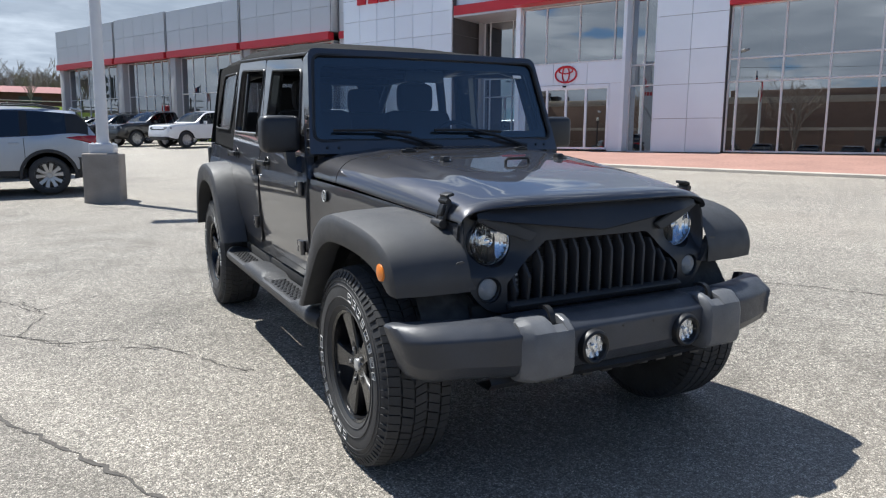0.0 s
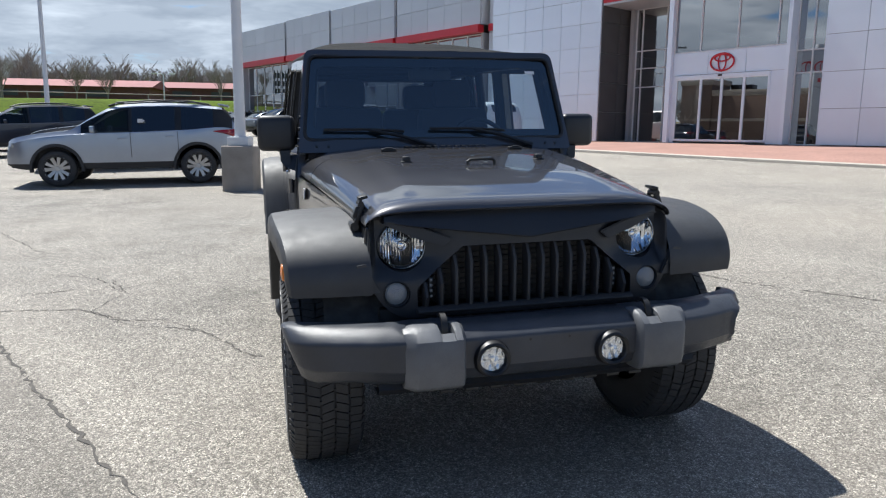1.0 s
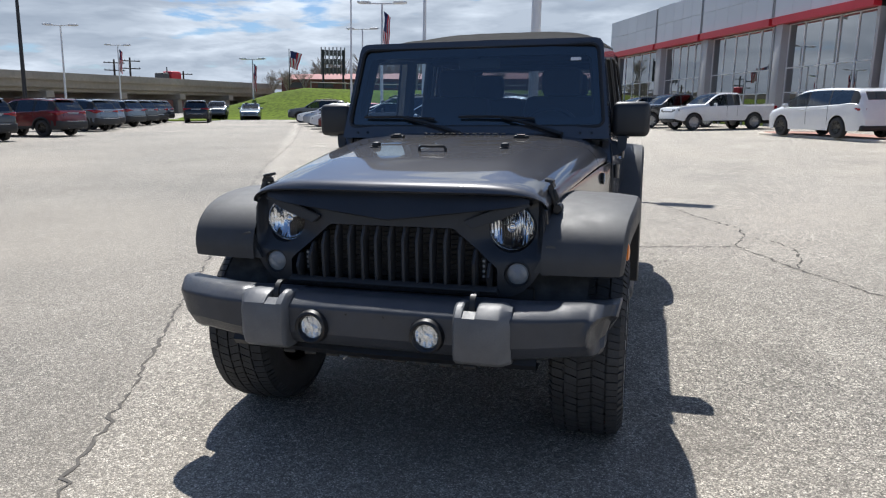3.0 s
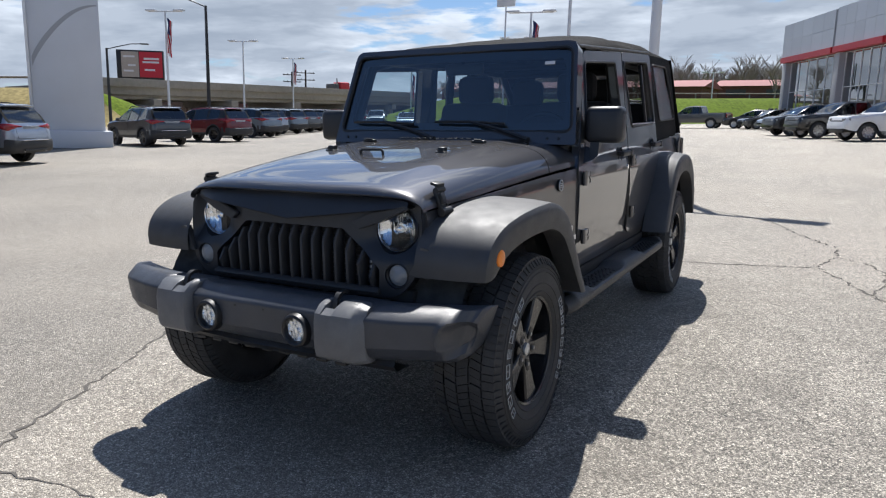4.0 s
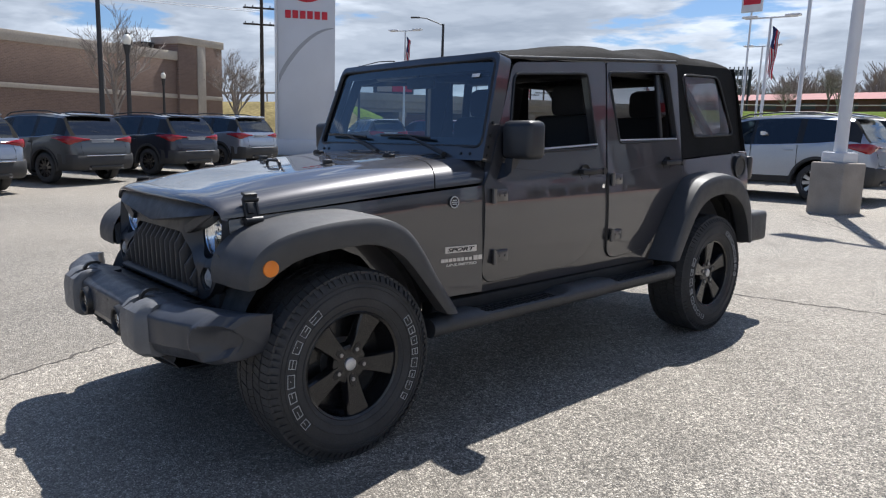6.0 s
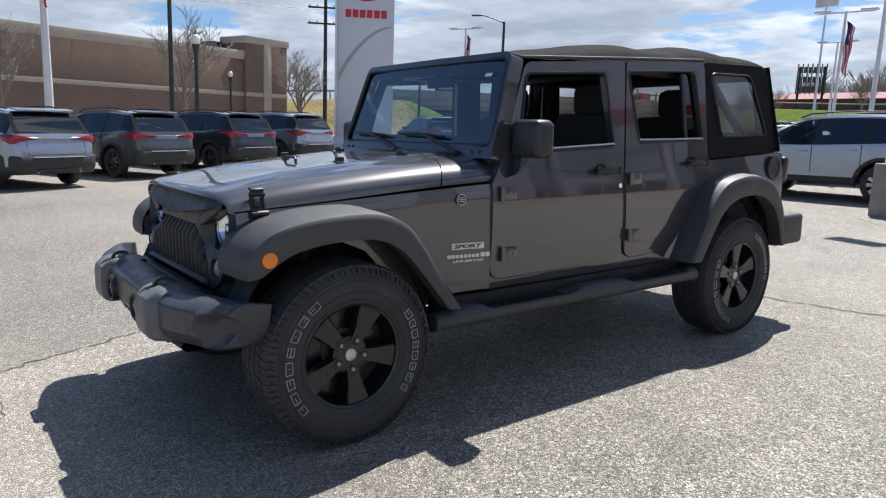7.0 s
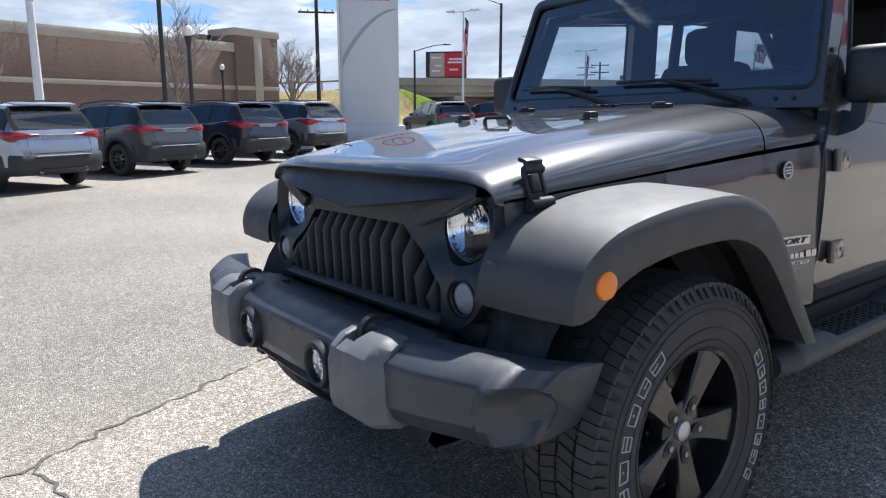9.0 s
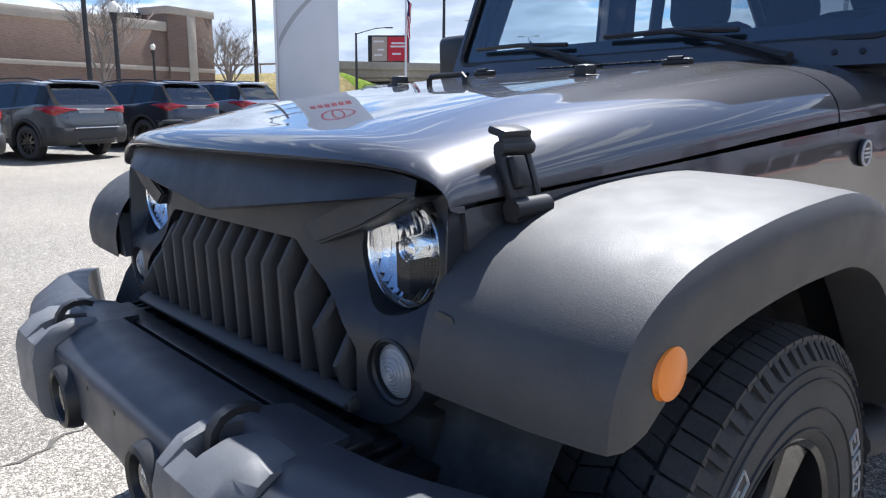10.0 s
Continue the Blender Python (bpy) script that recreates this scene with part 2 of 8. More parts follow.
CAR_PAINT = paint("granite_metallic_paint", (0.056, 0.055, 0.059), metal=0.36, rough=0.34)
CAR_PAINT.node_tree.nodes["Principled BSDF"].inputs["Specular IOR Level"].default_value = 0.12
CAR_PAINT.node_tree.nodes["Principled BSDF"].inputs["Coat IOR"].default_value = 1.75
FLARE = material("textured_black_plastic", (0.036, 0.037, 0.040), spec=0.70, rough=0.58, bump=0.0004, bump_scale=650, grain=0.15, grain_scale=400, stain=0.12, stain_scale=5, rough_var=0.07)
BUMPER = material("bumper_grey_plastic", (0.041, 0.045, 0.055), rough=0.40, bump=0.0003, bump_scale=1100, grain=0.15, grain_scale=400, stain=0.15, stain_scale=6, rough_var=0.08)
STEP_GREY = material("worn_grey_step_plastic", (0.036, 0.037, 0.040), rough=0.5, bump=0.0006, bump_scale=700, grain=0.15, grain_scale=300, stain=0.2, stain_scale=6)
GRILLE_BLACK = material("satin_black_plastic", (0.018, 0.020, 0.025), rough=0.42, grain=0.1, grain_scale=300, stain=0.1, stain_scale=8, rough_var=0.06)
SLAT_GREY = material("matte_grey_slat_plastic", (0.032, 0.031, 0.032), rough=0.5, grain=0.12, grain_scale=300, stain=0.12, stain_scale=9)
# worn pads; the sun and sky sheen on their tops is put into this grey
PAD_GREY = material("worn_sunlit_bumper_plastic", (0.115, 0.119, 0.127), rough=0.46, bump=0.0003, bump_scale=1100, grain=0.12, grain_scale=400, stain=0.18, stain_scale=9, rough_var=0.08)
TRIM_BLACK = material("black_trim", (0.012, 0.012, 0.013), rough=0.45, stain=0.15, stain_scale=9, rough_var=0.08)
DARK = material("dark_underbody", (0.020, 0.019, 0.018), rough=0.8, stain=0.4, stain_scale=7)
LINER = material("dusty_black_liner", (0.042, 0.040, 0.038), rough=0.8, grain=0.3, grain_scale=30, stain=0.5, stain_scale=9, bump=0.002, bump_scale=40)
RUBBER = material("tyre_rubber", (0.033, 0.033, 0.034), rough=0.72, grain=0.2, grain_scale=150, stain=0.25, stain_scale=9, bump=0.0005, bump_scale=400)
RIM_BLACK = material("gloss_black_wheel_paint", (0.011, 0.011, 0.012), rough=0.26, spec=0.4, coat=0.3, coat_rough=0.03, stain=0.15, stain_scale=9)
RIM_ALLOY = material("alloy_wheel_silver", (0.40, 0.41, 0.43), rough=0.3, metal=0.9, stain=0.08, stain_scale=9)
CAP_SILVER = material("silver_wheel_cap", (0.52, 0.53, 0.54), rough=0.35, metal=0.7, grain=0.1, grain_scale=120)
LAMP_WHITE = material("bright_lamp_reflector", (0.80, 0.82, 0.84), rough=0.24, metal=0.8, bump=0.003, bump_scale=90)
FLUTE = material("fluted_lamp_reflector", (0.84, 0.86, 0.88), rough=0.05, metal=1.0)
CHROME = material("chrome", (0.86, 0.87, 0.88), rough=0.06, metal=1.0)
LETTER_WHITE = material("raised_white_rubber", (0.50, 0.50, 0.49), rough=0.7, stain=0.15, stain_scale=30)
CANVAS = material("black_soft_top_canvas", (0.0125, 0.0125, 0.0125), rough=0.9, spec=0.15, bump=0.0012, bump_scale=700, grain=0.2, grain_scale=500, stain=0.25, stain_scale=3.5)
SEAT = material("dark_seat_fabric", (0.030, 0.030, 0.033), rough=0.9, bump=0.001, bump_scale=500, grain=0.2, grain_scale=300)
AMBER = material("amber_lens", (0.78, 0.215, 0.008), rough=0.3, coat=0.25, coat_rough=0.05, bump=0.0008, bump_scale=340)
RED_LENS = material("red_lamp_lens", (0.25, 0.005, 0.010), rough=0.12, coat=0.5, coat_rough=0.03)
FROST = material("frosted_lamp_lens", (0.26, 0.27, 0.28), rough=0.10, coat=1.0, coat_rough=0.02, bump=0.0012, bump_scale=120)
GLASS = glass("window_glass", (0.56, 0.68, 0.74), 0.0, 0.18)
CLEAR = glass("clear_lens", (0.95, 0.96, 0.97))
TINT = glass("tinted_glass", (0.10, 0.11, 0.12), 0.0, 0.12)
SIDE_GLASS = glass("car_side_glass", (0.30, 0.34, 0.35))
VINYL = glass("clear_vinyl", (0.62, 0.63, 0.65), 0.26, 0.16)
SHOP_GLASS = glass("shop_front_glass", (0.24, 0.27, 0.27), 0.0, 0.46)
PAPER = material("white_paper_label", (0.75, 0.75, 0.74), rough=0.7, grain=0.06)
BADGE_METAL = material("brushed_badge_metal", (0.55, 0.55, 0.56), rough=0.3, metal=0.85)
STEEL = material("bare_steel", (0.35, 0.35, 0.36), rough=0.4, metal=0.9, stain=0.15, stain_scale=8)
# setting
WHITE_PANEL = material("white_aluminium_panel", (0.75, 0.81, 0.89), rough=0.25, metal=0.12, stain=0.03, stain_scale=0.8, per_object=0.03, coat=1.0, coat_rough=0.12)
GREY_PANEL = material("grey_aluminium_panel", (0.50, 0.52, 0.55), rough=0.35, metal=0.2, stain=0.04, stain_scale=0.6, per_object=0.05)
PIER_GREY = material("grey_pier_cladding", (0.38, 0.38, 0.385), rough=0.5, stain=0.06, stain_scale=0.7)
RED_BAND = material("red_fascia_metal", (0.48, 0.022, 0.035), rough=0.4, stain=0.06, stain_scale=0.8)
FRAME_ALU = material("aluminium_frame", (0.66, 0.67, 0.68), rough=0.35, metal=0.1, stain=0.05, stain_scale=2)
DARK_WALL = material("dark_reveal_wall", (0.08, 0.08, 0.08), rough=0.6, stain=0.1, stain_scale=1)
BRICK_PAVE = material("red_brick_paving", (0.33, 0.19, 0.15), rough=0.85, grain=0.15, grain_scale=14, stain=0.12, stain_scale=0.7)
KERB = material("pale_concrete", (0.52, 0.47, 0.40), rough=0.9, grain=0.1, grain_scale=40, stain=0.15, stain_scale=1.2, bump=0.002, bump_scale=60)
PYLON_WHITE = material("pale_grey_sign_cladding", (0.58, 0.60, 0.64), rough=0.4, stain=0.04, stain_scale=0.7)
POLE_WHITE = material("white_painted_steel", (0.66, 0.67, 0.69), rough=0.4, stain=0.08, stain_scale=1.2)
POLE_BLACK = material("black_painted_steel", (0.025, 0.025, 0.027), rough=0.5, stain=0.1, stain_scale=2)
BASE_CONC = material("weathered_concrete", (0.30, 0.27, 0.235), rough=0.9, grain=0.12, grain_scale=50, stain=0.2, stain_scale=2.0, bump=0.003, bump_scale=80)
GRASS = material("mown_grass", (0.082, 0.120, 0.009), spec=0.12, rough=0.95, grain=0.35, grain_scale=3, stain=0.25, stain_scale=0.12)
DRY_GRASS = material("dry_tan_grass", (0.20, 0.165, 0.075), spec=0.1, rough=0.95, grain=0.3, grain_scale=2.5, stain=0.3, stain_scale=0.25)
BARK = material("bare_bark", (0.25, 0.215, 0.185), rough=0.95, grain=0.25, grain_scale=14)
WALL_BRICK = material("brown_brick_wall", (0.175, 0.122, 0.097), rough=0.9, grain=0.14, grain_scale=9, stain=0.08, stain_scale=0.2)
STONE_BAND = material("pale_stone_band", (0.42, 0.37, 0.31), rough=0.85, grain=0.08, grain_scale=8, stain=0.08, stain_scale=0.6)
BRIDGE = material("bridge_concrete", (0.30, 0.27, 0.23), rough=0.9, grain=0.08, grain_scale=2, stain=0.15, stain_scale=0.15)
RED_ROOF = material("faded_red_metal_roof", (0.24, 0.075, 0.07), rough=0.7, grain=0.1, grain_scale=1.5, stain=0.12, stain_scale=0.1)
BARN_WALL = material("brown_barn_wall", (0.16, 0.075, 0.06), rough=0.9, grain=0.15, grain_scale=2)
FLAG_RED = material("flag_red", (0.42, 0.02, 0.035), rough=0.8)
FLAG_WHITE = material("flag_white", (0.70, 0.70, 0.70), rough=0.8)
FLAG_BLUE = material("flag_blue", (0.02, 0.03, 0.11), rough=0.8)
SIGN_RED = material("red_sign_paint", (0.50, 0.012, 0.03), rough=0.4)
SIGN_GREY = material("silver_grey_paint", (0.33, 0.34, 0.36), rough=0.4)
LAMP_GLOBE = material("milky_lamp_globe", (0.80, 0.78, 0.70), rough=0.2, coat=0.4)
WOOD_POLE = material("tarred_wood_pole", (0.045, 0.036, 0.03), rough=0.9, grain=0.2, grain_scale=10)

# old asphalt with pale stone chips, patches and wear
ASPHALT = bpy.data.materials.new("worn_chip_asphalt")
ASPHALT.use_nodes = True
an, al = ASPHALT.node_tree.nodes, ASPHALT.node_tree.links


def asphalt_nodes():
    bsdf = an["Principled BSDF"]
    tc = an.new("ShaderNodeTexCoord")
    vec = tc.outputs["Object"]

    def tex(kind, scale, **props):
        n = an.new(kind)
        n.inputs["Scale"].default_value = scale
        for k, v in props.items():
            n.inputs[k].default_value = v
        al.new(vec, n.inputs["Vector"])
        return n

    def ramp(value, a, b, c, d):
        n = an.new("ShaderNodeMapRange")
        al.new(value, n.inputs["Value"])
        for key, v in zip(("From Min", "From Max", "To Min", "To Max"), (a, b, c, d)):
            n.inputs[key].default_value = v
        return n.outputs[0]

    def scaled(colour, factor):
        n = an.new("ShaderNodeVectorMath")
        n.operation = "SCALE"
        al.new(colour, n.inputs[0])
        al.new(factor, n.inputs["Scale"])
        return n.outputs[0]

    chips = tex("ShaderNodeTexVoronoi", 165.0)
    tone = an.new("ShaderNodeValToRGB")
    sep = an.new("ShaderNodeSeparateColor")
    al.new(chips.outputs["Color"], sep.inputs[0])
    al.new(sep.outputs[0], tone.inputs[0])
    stops = tone.color_ramp.elements
    stops[0].position, stops[0].color = 0.0, (0.055, 0.052, 0.048, 1)
    stops[1].position, stops[1].color = 1.0, (0.71, 0.652, 0.562, 1)
    for pos, col in ((0.25, (0.155, 0.143, 0.122, 1)), (0.6, (0.33, 0.303, 0.257, 1)), (0.85, (0.47, 0.432, 0.367, 1))):
        e = stops.new(pos)
        e.color = col
    gaps = ramp(chips.outputs["Distance"], 0.25, 0.75, 1.06, 0.42)
    col = scaled(tone.outputs[0], gaps)
    # larger stones among the small ones, and open pores
    stones = tex("ShaderNodeTexVoronoi", 62.0)
    split = an.new("ShaderNodeSeparateColor")
    al.new(stones.outputs["Color"], split.inputs[0])
    col = scaled(col, ramp(split.outputs[1], 0.0, 1.0, 0.70, 1.30))
    col = scaled(col, ramp(stones.outputs["Distance"], 0.35, 0.8, 1.05, 0.72))
    col = scaled(col, ramp(tex("ShaderNodeTexNoise", 38.0, Detail=3.0).outputs["Fac"], 0.30, 0.46, 0.52, 1.04))
    col = scaled(col, ramp(tex("ShaderNodeTexNoise", 9.0, Detail=5.0).outputs["Fac"], 0.3, 0.7, 0.90, 1.08))
    col = scaled(col, ramp(tex("ShaderNodeTexNoise", 0.55, Detail=6.0, Roughness=0.6).outputs["Fac"], 0.3, 0.7, 0.84, 1.16))
    # a paler strip along the long seam, and mottled older asphalt beyond it
    place = an.new("ShaderNodeSeparateXYZ")
    al.new(vec, place.inputs[0])

    def calc(op, a, b):
        n = an.new("ShaderNodeMath")
        n.operation = op
        for i, v in enumerate((a, b)):
            if isinstance(v, (int, float)):
                n.inputs[i].default_value = v
            else:
                al.new(v, n.inputs[i])
        return n.outputs[0]

    off = calc("ADD", calc("ADD", place.outputs[0], calc("MULTIPLY", place.outputs[1], 0.5)), 1.62)
    off = calc("ADD", off, ramp(tex("ShaderNodeTexNoise", 1.7, Detail=4.0).outputs["Fac"], 0.0, 1.0, -0.16, 0.16))
    strip = calc("MULTIPLY", ramp(off, 0.0, 0.10, 0.0, 1.0), ramp(off, 0.36, 0.46, 1.0, 0.0))
    col = scaled(col, ramp(strip, 0.0, 1.0, 1.0, 1.14))
    col = scaled(col, ramp(off, -0.06, 0.06, 0.76, 1.0))
    mottle = calc("MULTIPLY", ramp(tex("ShaderNodeTexNoise", 1.3, Detail=7.0, Roughness=0.65).outputs["Fac"], 0.46, 0.68, 0.0, 1.0), calc("MULTIPLY", ramp(off, 0.5, 1.2, 0.25, 1.0), ramp(off, 3.5, 6.0, 1.0, 0.3)))
    col = scaled(col, ramp(mottle, 0.0, 1.0, 1.0, 0.60))
    col = scaled(col, ramp(calc("ADD", place.outputs[0], calc("MULTIPLY", place.outputs[1], 0.25)), 1.5, 6.5, 0.97, 1.20))
    bright = an.new("ShaderNodeVectorMath")
    bright.operation = "SCALE"
    al.new(col, bright.inputs[0])
    bright.inputs["Scale"].default_value = 1.30
    col = bright.outputs[0]
    # warm dust in broad streaks
    dust = an.new("ShaderNodeMix")
    dust.data_type = "RGBA"
    al.new(ramp(tex("ShaderNodeTexNoise", 0.16, Detail=4.0).outputs["Fac"], 0.40, 0.7, 0.05, 0.42), dust.inputs[0])
    al.new(col, dust.inputs[6])
    dust.inputs[7].default_value = (0.41, 0.360, 0.293, 1)
    al.new(dust.outputs[2], bsdf.inputs["Base Color"])
    bsdf.inputs["Roughness"].default_value = 0.72
    b = an.new("ShaderNodeBump")
    b.inputs["Distance"].default_value = 0.006
    b.inputs["Strength"].default_value = 0.8
    al.new(ramp(chips.outputs["Distance"], 0.0, 0.8, 1.0, 0.0), b.inputs["Height"])
    al.new(b.outputs[0], bsdf.inputs["Normal"])


asphalt_nodes()
CRACK = material("crack_filler", (0.085, 0.077, 0.068), rough=0.9, grain=0.3, grain_scale=60)


def brick_courses(mat, w, h, mortar):
    """Lays courses of brick over a wall material, in the wall's own plane."""
    nodes, links = mat.node_tree.nodes, mat.node_tree.links
    bsdf = nodes["Principled BSDF"]
    source = bsdf.inputs["Base Color"].links[0].from_socket
    tc = nodes.new("ShaderNodeTexCoord")
    sepn, comb = nodes.new("ShaderNodeSeparateXYZ"), nodes.new("ShaderNodeCombineXYZ")
    links.new(tc.outputs["Object"], sepn.inputs[0])
    links.new(sepn.outputs[0], comb.inputs[0])
    links.new(sepn.outputs[2], comb.inputs[1])
    tex = nodes.new("ShaderNodeTexBrick")
    links.new(comb.outputs[0], tex.inputs["Vector"])
    for key, v in (("Scale", 1.0), ("Mortar Size", 0.018), ("Brick Width", w), ("Row Height", h)):
        tex.inputs[key].default_value = v
    tex.inputs["Color1"].default_value = (0.84, 0.83, 0.82, 1)
    tex.inputs["Color2"].default_value = (1.14, 1.10, 1.06, 1)
    tex.inputs["Mortar"].default_value = mortar
    mul = nodes.new("ShaderNodeVectorMath")
    mul.operation = "MULTIPLY"
    links.new(source, mul.inputs[0])
    links.new(tex.outputs["Color"], mul.inputs[1])
    links.new(mul.outputs[0], bsdf.inputs["Base Color"])


brick_courses(WALL_BRICK, 0.30, 0.12, (1.25, 1.3, 1.35, 1))


# ---- ground ----
def rise(x, y):
    """The lot is a very shallow dish that drains towards the off-road car."""
    a = max(0.0, min(math.hypot(x - 0.8, y + 2.5), 130.0) - 3.0)
    k = min(max((a - 6.0) / 16.0, 0.0), 1.0)
    return 0.0098 * a * a / (a + 2.0) * k * k * (3 - 2 * k)


def build_ground():
    bm = bmesh.new()
    radii = [0, 2.5, 4, 6, 8, 10, 13, 16, 20, 25, 30, 36, 43, 51, 60, 72, 86, 104, 133, 200, 400, 900]
    n = 72
    rings = []
    for r in radii:
        if r == 0:
            rings.append([bm.verts.new((0.8, -2.5, 0.0))] * n)
            continue
        rings.append([bm.verts.new((x, y, rise(x, y))) for x, y in ((0.8 + r * math.cos(2 * math.pi * k / n), -2.5 + r * math.sin(2 * math.pi * k / n)) for k in range(n))])
    for a, b in zip(rings, rings[1:]):
        for k in range(n):
            j = (k + 1) % n
            bm.faces.new((a[k], b[k], b[j]) if a[k] is a[j] else (a[k], b[k], b[j], a[j]))
    lone("ground", bm, ASPHALT, "worn pale asphalt parking lot with cracks", "ground", kind="structure")


build_ground()


def crack(points, width, seed):
    """A thin irregular filled crack lying on the ground."""
    rnd = random.Random(seed)
    line = []
    for (x0, y0), (x1, y1) in zip(points, points[1:]):
        n = max(2, int(math.hypot(x1 - x0, y1 - y0) / 0.045))
        nx, ny = -(y1 - y0), x1 - x0
        ln = math.hypot(nx, ny) or 1
        for i in range(n):
            k = i / n
            j = rnd.gauss(0, 0.013)
            line.append((x0 + (x1 - x0) * k + nx / ln * j, y0 + (y1 - y0) * k + ny / ln * j))
    line.append(points[-1])
    bm = bmesh.new()
    rows = []
    for i, (x, y) in enumerate(line):
        a, b = line[max(i - 1, 0)], line[min(i + 1, len(line) - 1)]
        nx, ny = -(b[1] - a[1]), b[0] - a[0]
        ln = math.hypot(nx, ny) or 1
        w = width * rnd.choice((0.15, 0.4, 0.7, 1.0, 1.25)) / 2
        z = rise(x, y) + 0.003
        rows.append((bm.verts.new((x + nx / ln * w, y + ny / ln * w, z)), bm.verts.new((x - nx / ln * w, y - ny / ln * w, z))))
    for a, b in zip(rows, rows[1:]):
        bm.faces.new((a[0], a[1], b[1], b[0]))
    lone("pavement_crack", bm, CRACK, "dark irregular crack in the worn asphalt", "crack", group="cracks in the asphalt", kind="structure", angle=0)


# ---- the dealership building ----
UP = Vector((0.022, 0.017, 1.0)).normalized()
TILT = Vector((0, 0, 1)).rotation_difference(UP).to_matrix().to_4x4()


def stand(x, y, turn=0.0, lift=0.0):
    """Upright on the ground at a place."""
    return Matrix.Translation((x, y, rise(x, y) + lift)) @ TILT @ Matrix.Rotation(radians(turn), 4, "Z")


FACADE = Matrix.Translation((15.9, 19.9, 0.36)) @ TILT @ Matrix.Rotation(radians(-65), 4, "Z")
# in the building's own frame x runs along the front to the right, y goes in, z up
shop = thing("dealership_building", "white and grey panelled car dealership with glass front and red bands", "building", FACADE)


def shop_part(name, mat, boxes, label="", bevel=0.0):
    bm = bmesh.new()
    for (x0, x1), (y0, y1), (z0, z1) in boxes:
        box(bm, ((x0 + x1) / 2, (y0 + y1) / 2, (z0 + z1) / 2), (x1 - x0, y1 - y0, z1 - z0), bevel)
    return part(name, bm, mat, shop, label)


def panelled(mat, x0, x1, z0, z1, cols, rows, y, depth=0.05, gap=0.012, name="panel"):
    """Flat cladding panels with open joints on a face that looks to -y."""
    w, h = (x1 - x0) / cols, (z1 - z0) / rows
    bm = bmesh.new()
    box(bm, (0, 0, 0), (w - gap, depth, h - gap), 0.006, seg=1)
    me = mesh_of(name, bm, mat)
    for i in range(cols):
        for j in range(rows):
            ob = new(name, me)
            ob.parent = shop
            ob.location = (x0 + (i + 0.5) * w, y - depth / 2, z0 + (j + 0.5) * h)


def panelled_side(mat, x, y0, y1, z0, z1, cols, rows, face=1, depth=0.05, gap=0.012):
    """The same on an end wall that looks to +x or -x."""
    w, h = (y1 - y0) / cols, (z1 - z0) / rows
    bm = bmesh.new()
    box(bm, (0, 0, 0), (depth, w - gap, h - gap), 0.006, seg=1)
    me = mesh_of("panel", bm, mat)
    for i in range(cols):
        for j in range(rows):
            ob = new("panel", me)
            ob.parent = shop
            ob.location = (x + face * depth / 2, y0 + (i + 0.5) * w, z0 + (j + 0.5) * h)


def glazing(xs, zs, y, frame_mat, t=0.06, skip=()):
    """A curtain wall: frame members and one pane a field."""
    frame_ob = None
    for x in xs:
        bm = bmesh.new()
        box(bm, (x, y, (zs[0] + zs[-1]) / 2), (t, 0.10, zs[-1] - zs[0]), 0.008, seg=1)
        if frame_ob is None:
            frame_ob = part("glazing_frame", bm, frame_mat, shop)
        else:
            part("mullion", bm, frame_mat, frame_ob)
    for z in zs:
        bm = bmesh.new()
        box(bm, ((xs[0] + xs[-1]) / 2, y - 0.003, z), (xs[-1] - xs[0], 0.09, t), 0.008, seg=1)
        part("transom", bm, frame_mat, frame_ob)
    for i, (a, b) in enumerate(zip(xs, xs[1:])):
        for j, (c, d) in enumerate(zip(zs, zs[1:])):
            if (i, j) in skip:
                continue
            bm = bmesh.new()
            tip = 0.006 * math.sin(7.3 * i + 3.1 * j + xs[0])
            vs = [bm.verts.new(p) for p in ((a, y + tip, c), (b, y - tip, c), (b, y - tip * 0.6, d), (a, y + tip * 0.6, d))]
            bm.faces.new(vs)
            part("pane", bm, SHOP_GLASS, frame_ob).visible_shadow = False


Z0 = 0.0
# tower with the lettered panels
shop_part("tower_core", FRAME_ALU, [((-12.75, -6.1), (0.0, 6.0), (Z0, 10.0))])
panelled(WHITE_PANEL, -12.75, -6.1, 0.0, 10.0, 6, 10, 0.0)
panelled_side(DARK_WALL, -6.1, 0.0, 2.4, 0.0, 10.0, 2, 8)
for k, w in enumerate((0.55, 0.62, 0.55, 0.62, 0.55, 0.58)):
    # plain red blocks in place of the company's name
    shop_part("sign_block", SIGN_RED, [((-11.75 + 0.72 * k, -11.75 + 0.72 * k + w), (-0.14, -0.05), (6.75, 7.65))], bevel=0.02)
# entrance: canopy, deep reveal, glass front and sliding doors
shop_part("canopy", RED_BAND, [((-6.04, -2.72), (-0.02, 2.6), (5.75, 6.15)), ((-2.72, 2.0), (-0.6, 2.6), (5.72, 6.15))], "red metal canopy band")
shop_part("canopy_wall", WHITE_PANEL, [((-6.04, 3.1), (0.2, 6.0), (6.15, 10.0))])
shop_part("soffit", GREY_PANEL, [((-6.04, 3.1), (0.0, 3.0), (5.66, 5.745))])
shop_part("reveal_wall", PIER_GREY, [((-6.03, -5.9), (2.0, 2.2), (0, 5.7)), ((-5.9, -5.72), (1.75, 2.2), (0, 5.7))])
glazing([-5.7, -5.4, -4.2, -3.75, -2.78], [0.0, 2.35, 3.15, 3.9, 5.66], 2.0, FRAME_ALU, 0.05)
shop_part("portal_jamb", WHITE_PANEL, [((-2.78, -2.58), (-0.10, 2.0), (0, 5.75))])
